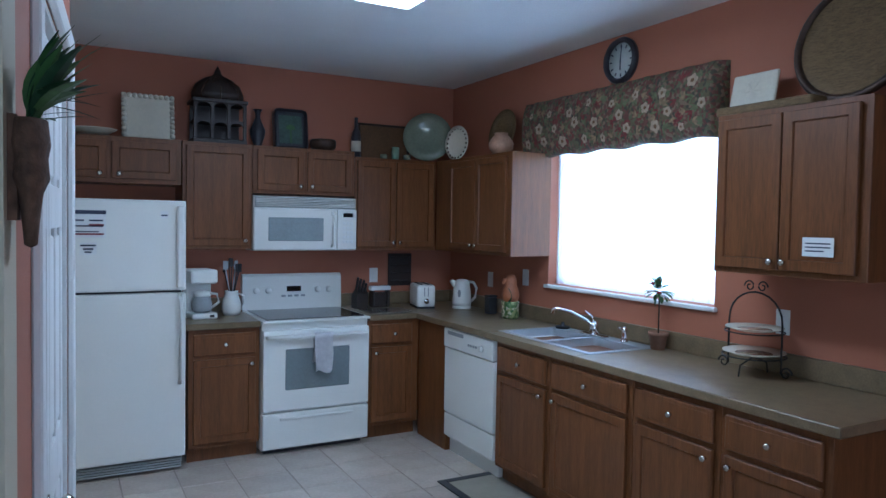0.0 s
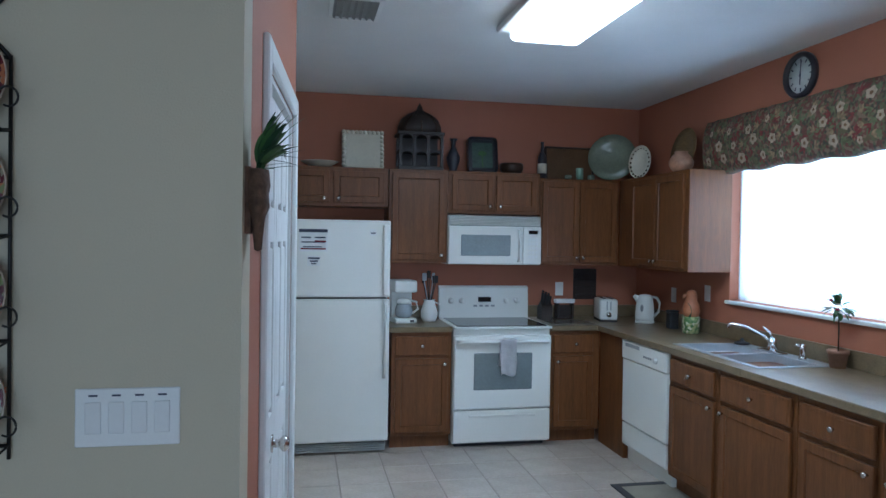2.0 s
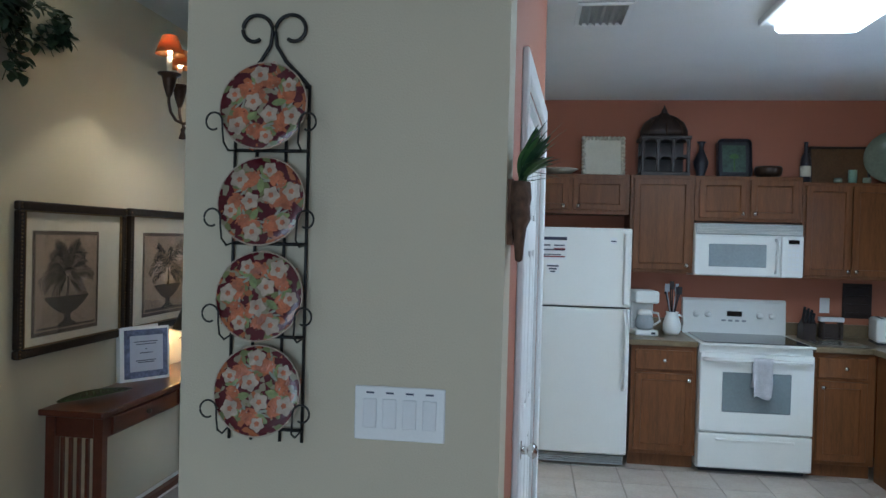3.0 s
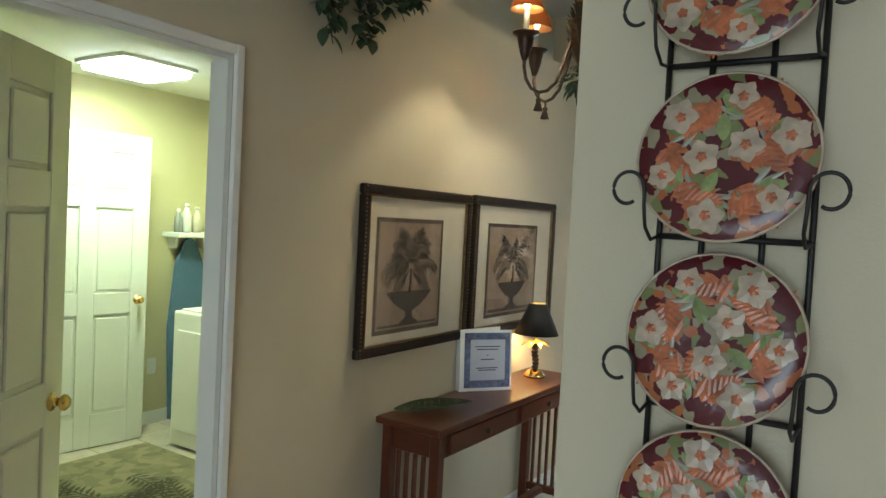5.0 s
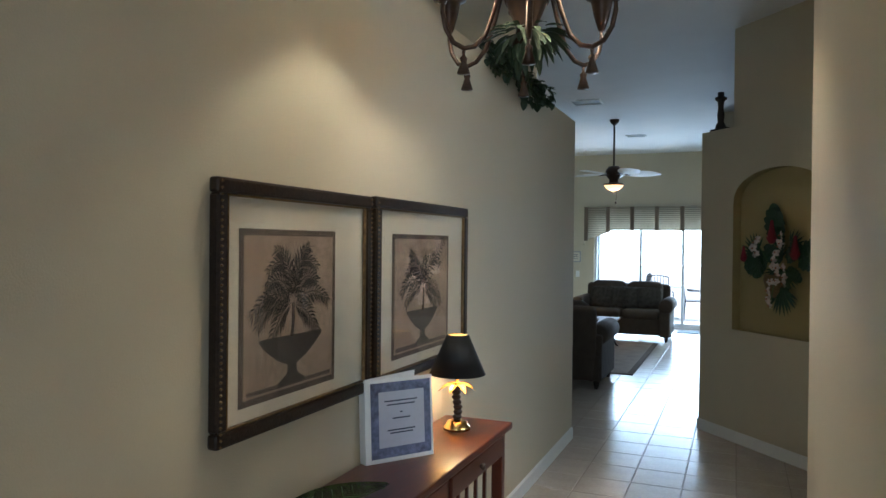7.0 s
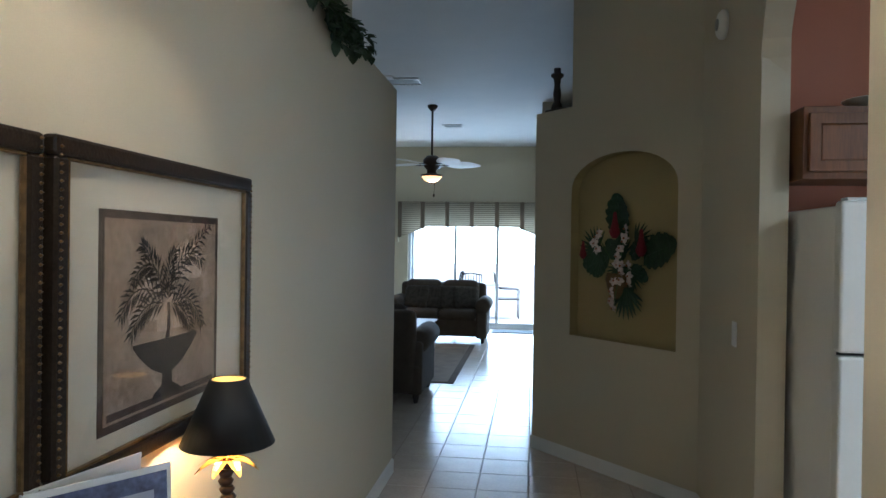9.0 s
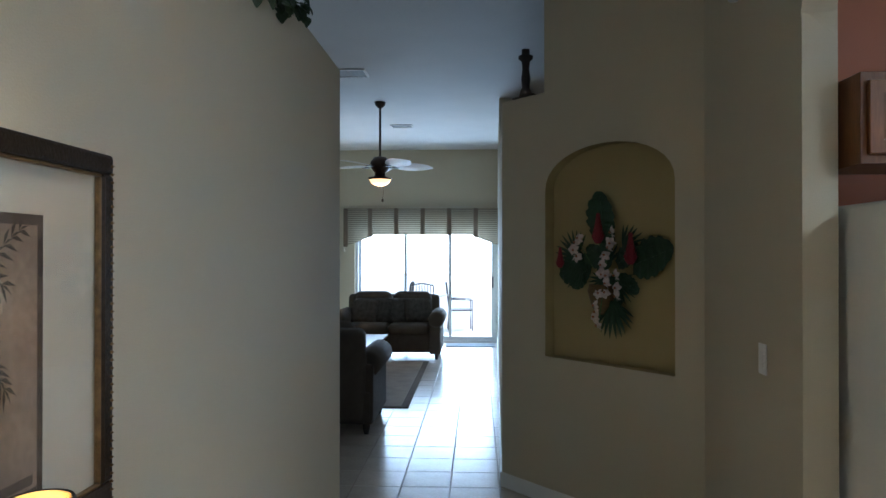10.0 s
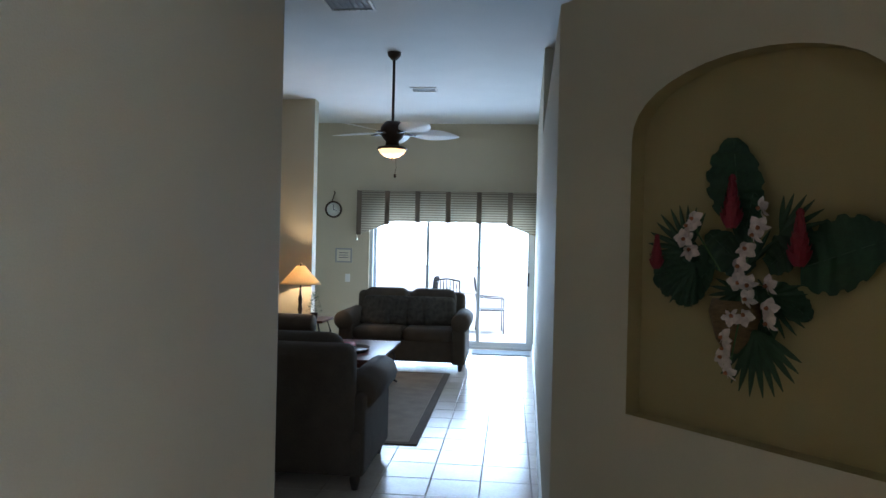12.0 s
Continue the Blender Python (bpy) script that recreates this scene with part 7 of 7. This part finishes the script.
rl = thing("recessed_light", "white square recessed ceiling light", "ceiling light", pose(-3.10, 10.0, H_L))
part("trim", box(-0.07, -0.07, -0.012, 0.07, 0.07, -0.001, 0.003), white_paint, rl)

# sliding door with valance
sd = thing("window_2", "aluminium three-panel sliding glass door to the patio", "sliding door", pose(S0, YS, 0))
sd["kind"] = "structure"
SW = S1 - S0
alu = mat("white_aluminium", (0.62, 0.64, 0.65), 0.4, metal=0.3, vary=0.04)
for nm, b in (("jamb", box(0, 0.04, 0, 0.05, 0.16, SH)), ("jamb", box(SW - 0.05, 0.04, 0, SW, 0.16, SH)), ("head_track", box(0.05, 0.04, SH - 0.05, SW - 0.05, 0.16, SH)), ("sill_track", box(0.05, 0.03, 0.0, SW - 0.05, 0.17, 0.03))):
    part(nm, b, alu, sd)
for k, (x0, x1, y) in enumerate(((0.05, 0.88, 0.12), (0.84, 1.64, 0.085), (1.60, SW - 0.05, 0.05))):
    pn = part("panel", merge(box(x0, y, 0.03, x0 + 0.045, y + 0.03, SH - 0.05), box(x1 - 0.045, y, 0.03, x1, y + 0.03, SH - 0.05), box(x0 + 0.045, y, 0.03, x1 - 0.045, y + 0.03, 0.10), box(x0 + 0.045, y, SH - 0.11, x1 - 0.045, y + 0.03, SH - 0.05)), alu, sd)
    g = part("pane", box(x0 + 0.04, y + 0.012, 0.095, x1 - 0.04, y + 0.017, SH - 0.105), glass_m, pn)
    g.visible_shadow = False
    if k == 2:
        part("handle", box(x1 - 0.04, y - 0.03, 0.92, x1 - 0.015, y - 0.001, 1.12, 0.006), dark_seam, pn)

sv = thing("slider_valance", "striped beige fabric valance with box pleats over the sliding door", "valance", pose(-3.95, YS, 0))
VW = 2.66
stripe_m = bpy.data.materials.new("striped_cloth")
stripe_m.use_nodes = True
_n, _l = stripe_m.node_tree.nodes, stripe_m.node_tree.links
_tc, _wv, _rp = _n.new("ShaderNodeTexCoord"), _n.new("ShaderNodeTexWave"), _n.new("ShaderNodeValToRGB")
_wv.bands_direction = "Z"
_wv.inputs["Scale"].default_value = 9
_wv.inputs["Distortion"].default_value = 0.4
_rp.color_ramp.elements[0].color, _rp.color_ramp.elements[1].color = (0.20, 0.16, 0.11, 1), (0.42, 0.37, 0.28, 1)
_l.new(_tc.outputs["Object"], _wv.inputs[0]), _l.new(_wv.outputs[0], _rp.inputs[0])
_df, _tr, _mx = _n.new("ShaderNodeBsdfDiffuse"), _n.new("ShaderNodeBsdfTranslucent"), _n.new("ShaderNodeMixShader")
_mx.inputs[0].default_value = 0.25
_l.new(_rp.outputs[0], _df.inputs[0]), _l.new(_rp.outputs[0], _tr.inputs[0])
_l.new(_df.outputs[0], _mx.inputs[1]), _l.new(_tr.outputs[0], _mx.inputs[2])
_l.new(_mx.outputs[0], _n["Material Output"].inputs[0])
pleat_m = mat("brown_pleat_cloth", (0.16, 0.12, 0.085), 0.9, vary=0.1)
part("board", box(0, -0.12, 2.24, VW, -0.002, 2.265), pleat_m, sv)


def valance_bottom(x):
    d = abs(x / VW - 0.5) * 2
    return 1.82 if d < 0.62 else 1.82 - 0.20 * ((d - 0.62) / 0.38) ** 0.8


NP = 6
for k in range(NP):
    xs = [VW * (k + f / 10) / NP for f in range(11)]
    bm = bmesh.new()
    rows = [[bm.verts.new((x, -0.13 - 0.008 * math.sin(math.pi * f / 10), z)) for f, x in enumerate(xs)] for z in (2.26,)]
    rows.append([bm.verts.new((x, -0.14 - 0.02 * math.sin(math.pi * f / 10), valance_bottom(x))) for f, x in enumerate(xs)])
    for f in range(10):
        bm.faces.new((rows[1][f], rows[1][f + 1], rows[0][f + 1], rows[0][f]))
    bmesh.ops.solidify(bm, geom=list(bm.faces), thickness=0.006)
    part("panel", bm, stripe_m, sv)
for k in range(NP + 1):
    x = min(max(VW * k / NP, 0.03), VW - 0.03)
    part("pleat", box(x - 0.035, -0.152, valance_bottom(x) - 0.01, x + 0.035, -0.136, 2.262, 0.003), pleat_m, sv)
for x in (0.0, VW):
    part("return_side", box(x - 0.004, -0.136, valance_bottom(x), x + 0.004, -0.002, 2.24), pleat_m, sv)
    part("tassel", lathe([(0, 0.09), (0.012, 0.08), (0.008, 0.065), (0.022, 0.0), (0, 0.0)], 12, (x, -0.14, valance_bottom(x) - 0.08)), cream_ceramic, sv)

lc = thing("wall_clock", "round dark-rimmed wall clock on a bracket", "clock", pose(-4.33, YS, 1.985))
part("rim", moved(lathe([(0.10, 0.004), (0.125, 0.0), (0.125, 0.04), (0.105, 0.045), (0.10, 0.02)], 32), pose(0, 0, 0, 90)), bronze, lc)
part("face", moved(lathe([(0, 0.02), (0.102, 0.02), (0.102, 0.002), (0, 0.002)], 32), pose(0, 0, 0, 90)), mat("pale_clock_face", (0.72, 0.72, 0.68), 0.5), lc)
part("hanger", tube([(-0.02, -0.02, 0.125), (0, -0.02, 0.2), (0.02, -0.02, 0.25), (0, -0.02, 0.27)], 0.007), bronze, lc)
part("hand", box(-0.004, -0.025, -0.01, 0.004, -0.022, 0.07), ink, lc)
part("hand", moved(box(-0.004, -0.025, -0.01, 0.004, -0.022, 0.05), Matrix.Rotation(1.9, 4, "Y")), ink, lc)
lp = thing("framed_picture", "small pale print in a thin grey frame", "picture", pose(-4.29, YS, 1.205))
part("frame", merge(box(0, -0.02, 0, 0.25, -0.002, 0.022), box(0, -0.02, 0.19, 0.25, -0.002, 0.212), box(0, -0.02, 0.022, 0.022, -0.002, 0.19), box(0.228, -0.02, 0.022, 0.25, -0.002, 0.19)), grey_plastic, lp)
part("print", box(0.022, -0.012, 0.022, 0.228, -0.004, 0.19), mount_m, lp)
for i in range(3):
    part("text_bar", box(0.06, -0.014, 0.07 + 0.035 * i, 0.19, -0.0125, 0.078 + 0.035 * i), ink, lp)
s3 = thing("light_switch", "white single light switch beside the sliding door", "light switch", pose(-4.10, YS, 0.98))
part("plate", box(-0.037, -0.006, -0.06, 0.037, -0.001, 0.06, 0.002), white_paint, s3)
part("rocker", box(-0.016, -0.009, -0.033, 0.016, -0.006, 0.033), paper, s3)
dm = thing("door_mat", "small grey mat inside the sliding door", "mat", pose(-1.82, 14.98, 0))
part("field", box(-0.40, -0.20, 0.001, 0.40, 0.20, 0.012, 0.004), mat("grey_mat", (0.14, 0.15, 0.16), 0.95, fine=150, bump=0.6), dm)


# ---- patio ----
def patio_chair(m):
    t = thing("patio_chair", "dark metal patio chair with slatted back", "chair", m, "patio chairs")
    part("seat", box(-0.24, -0.24, 0.40, 0.24, 0.24, 0.425, 0.01), iron, t)
    for sx in (-1, 1):
        part("leg", tube([(sx * 0.23, -0.22, 0), (sx * 0.23, -0.22, 0.62), (sx * 0.23, 0.2, 0.64)], 0.013), iron, t)
        part("leg", tube([(sx * 0.22, 0.26, 0), (sx * 0.22, 0.23, 0.42), (sx * 0.22, 0.30, 0.95)], 0.013), iron, t)
    part("back_rail", tube([(-0.22, 0.30, 0.95), (0, 0.31, 0.99), (0.22, 0.30, 0.95)], 0.013), iron, t)
    for i in range(7):
        x = -0.17 + 0.057 * i
        part("back_slat", tube([(x, 0.235, 0.44), (x, 0.30, 0.96)], 0.009), iron, t)
    return t


pc = patio_chair(pose(-2.75, 17.3, -0.06, 0, 0, 175))
copy_thing(pc, pose(-2.05, 17.9, -0.06, 0, 0, 95))
copy_thing(pc, pose(-3.35, 18.0, -0.06, 0, 0, 265))
pt = thing("patio_table", "white round patio table", "table", pose(-2.65, 18.0, -0.06))
part("tabletop", lathe([(0.50, 0.70), (0.50, 0.73), (0, 0.735)], 36), white_paint, pt)
part("pedestal", lathe([(0.25, 0), (0.25, 0.02), (0.05, 0.06), (0.04, 0.70), (0, 0.70)], 20), white_paint, pt)
# added emissive panel: glows in place of daylit surroundings, also brightens floor reflection
glow_backdrop = mat("glowing_backdrop", (0.8, 0.85, 0.88), 0.9, emit=(0.86, 0.96, 1.0), strength=4.5, bump=0)
structure("backdrop", box(-40, 60.0, -2, 40, 60.3, 25), glow_backdrop, "added glowing panel standing in for the bright outdoors beyond the patio")

# ---- floor tiles ----
TP, TX, TY = 0.3165, 0.180, 0.225     # pitch and grid offset
def tile_mesh():
    h = TP / 2 - 0.003
    bm = box(-h, -h, -0.009, h, h, 0, 0.0025)
    me = bpy.data.meshes.new("tile")
    bm.to_mesh(me)
    bm.free()
    me.materials.append(tile_m)
    return me


tile_me = tile_mesh()
floor_ob = bpy.data.objects["floor"]
near, rest = [], []
for i in range(-24, 10):
    for j in range(-9, 49):
        x, y = TX + i * TP, TY + j * TP
        if x > 2.6 or x < -7 or y > 15.1 or y < -2.5:
            continue
        if (-0.3 < x < 2.1 and 3.4 < y < 5.6) or (-2.45 < x < -1.3 and 6.0 < y < 13.0) or (-2.2 < x < -1.2 and 4.0 < y < 6.0):
            near.append((x, y))
        else:
            rest.append((x, y))
for x, y in near[:300]:
    t = new("tile", tile_me)
    t.parent = floor_ob
    t.location = (x, y, random.uniform(-0.0006, 0.0006))
verts, faces = [], []
h = TP / 2 - 0.003
for x, y in rest + near[300:]:
    k = len(verts)
    verts += [(x - h, y - h, 0), (x + h, y - h, 0), (x + h, y + h, 0), (x - h, y + h, 0)]
    verts += [(x - h, y - h, -0.009), (x + h, y - h, -0.009), (x + h, y + h, -0.009), (x - h, y + h, -0.009)]
    faces += [(k, k + 1, k + 2, k + 3), (k, k + 4, k + 5, k + 1), (k + 1, k + 5, k + 6, k + 2), (k + 2, k + 6, k + 7, k + 3), (k + 3, k + 7, k + 4, k)]
me = bpy.data.meshes.new("tiles")
me.from_pydata(verts, [], faces)
me.materials.append(tile_m)
rest_ob = new("tiles", me)
rest_ob.parent = floor_ob
tagged(rest_ob, kind="stuff")
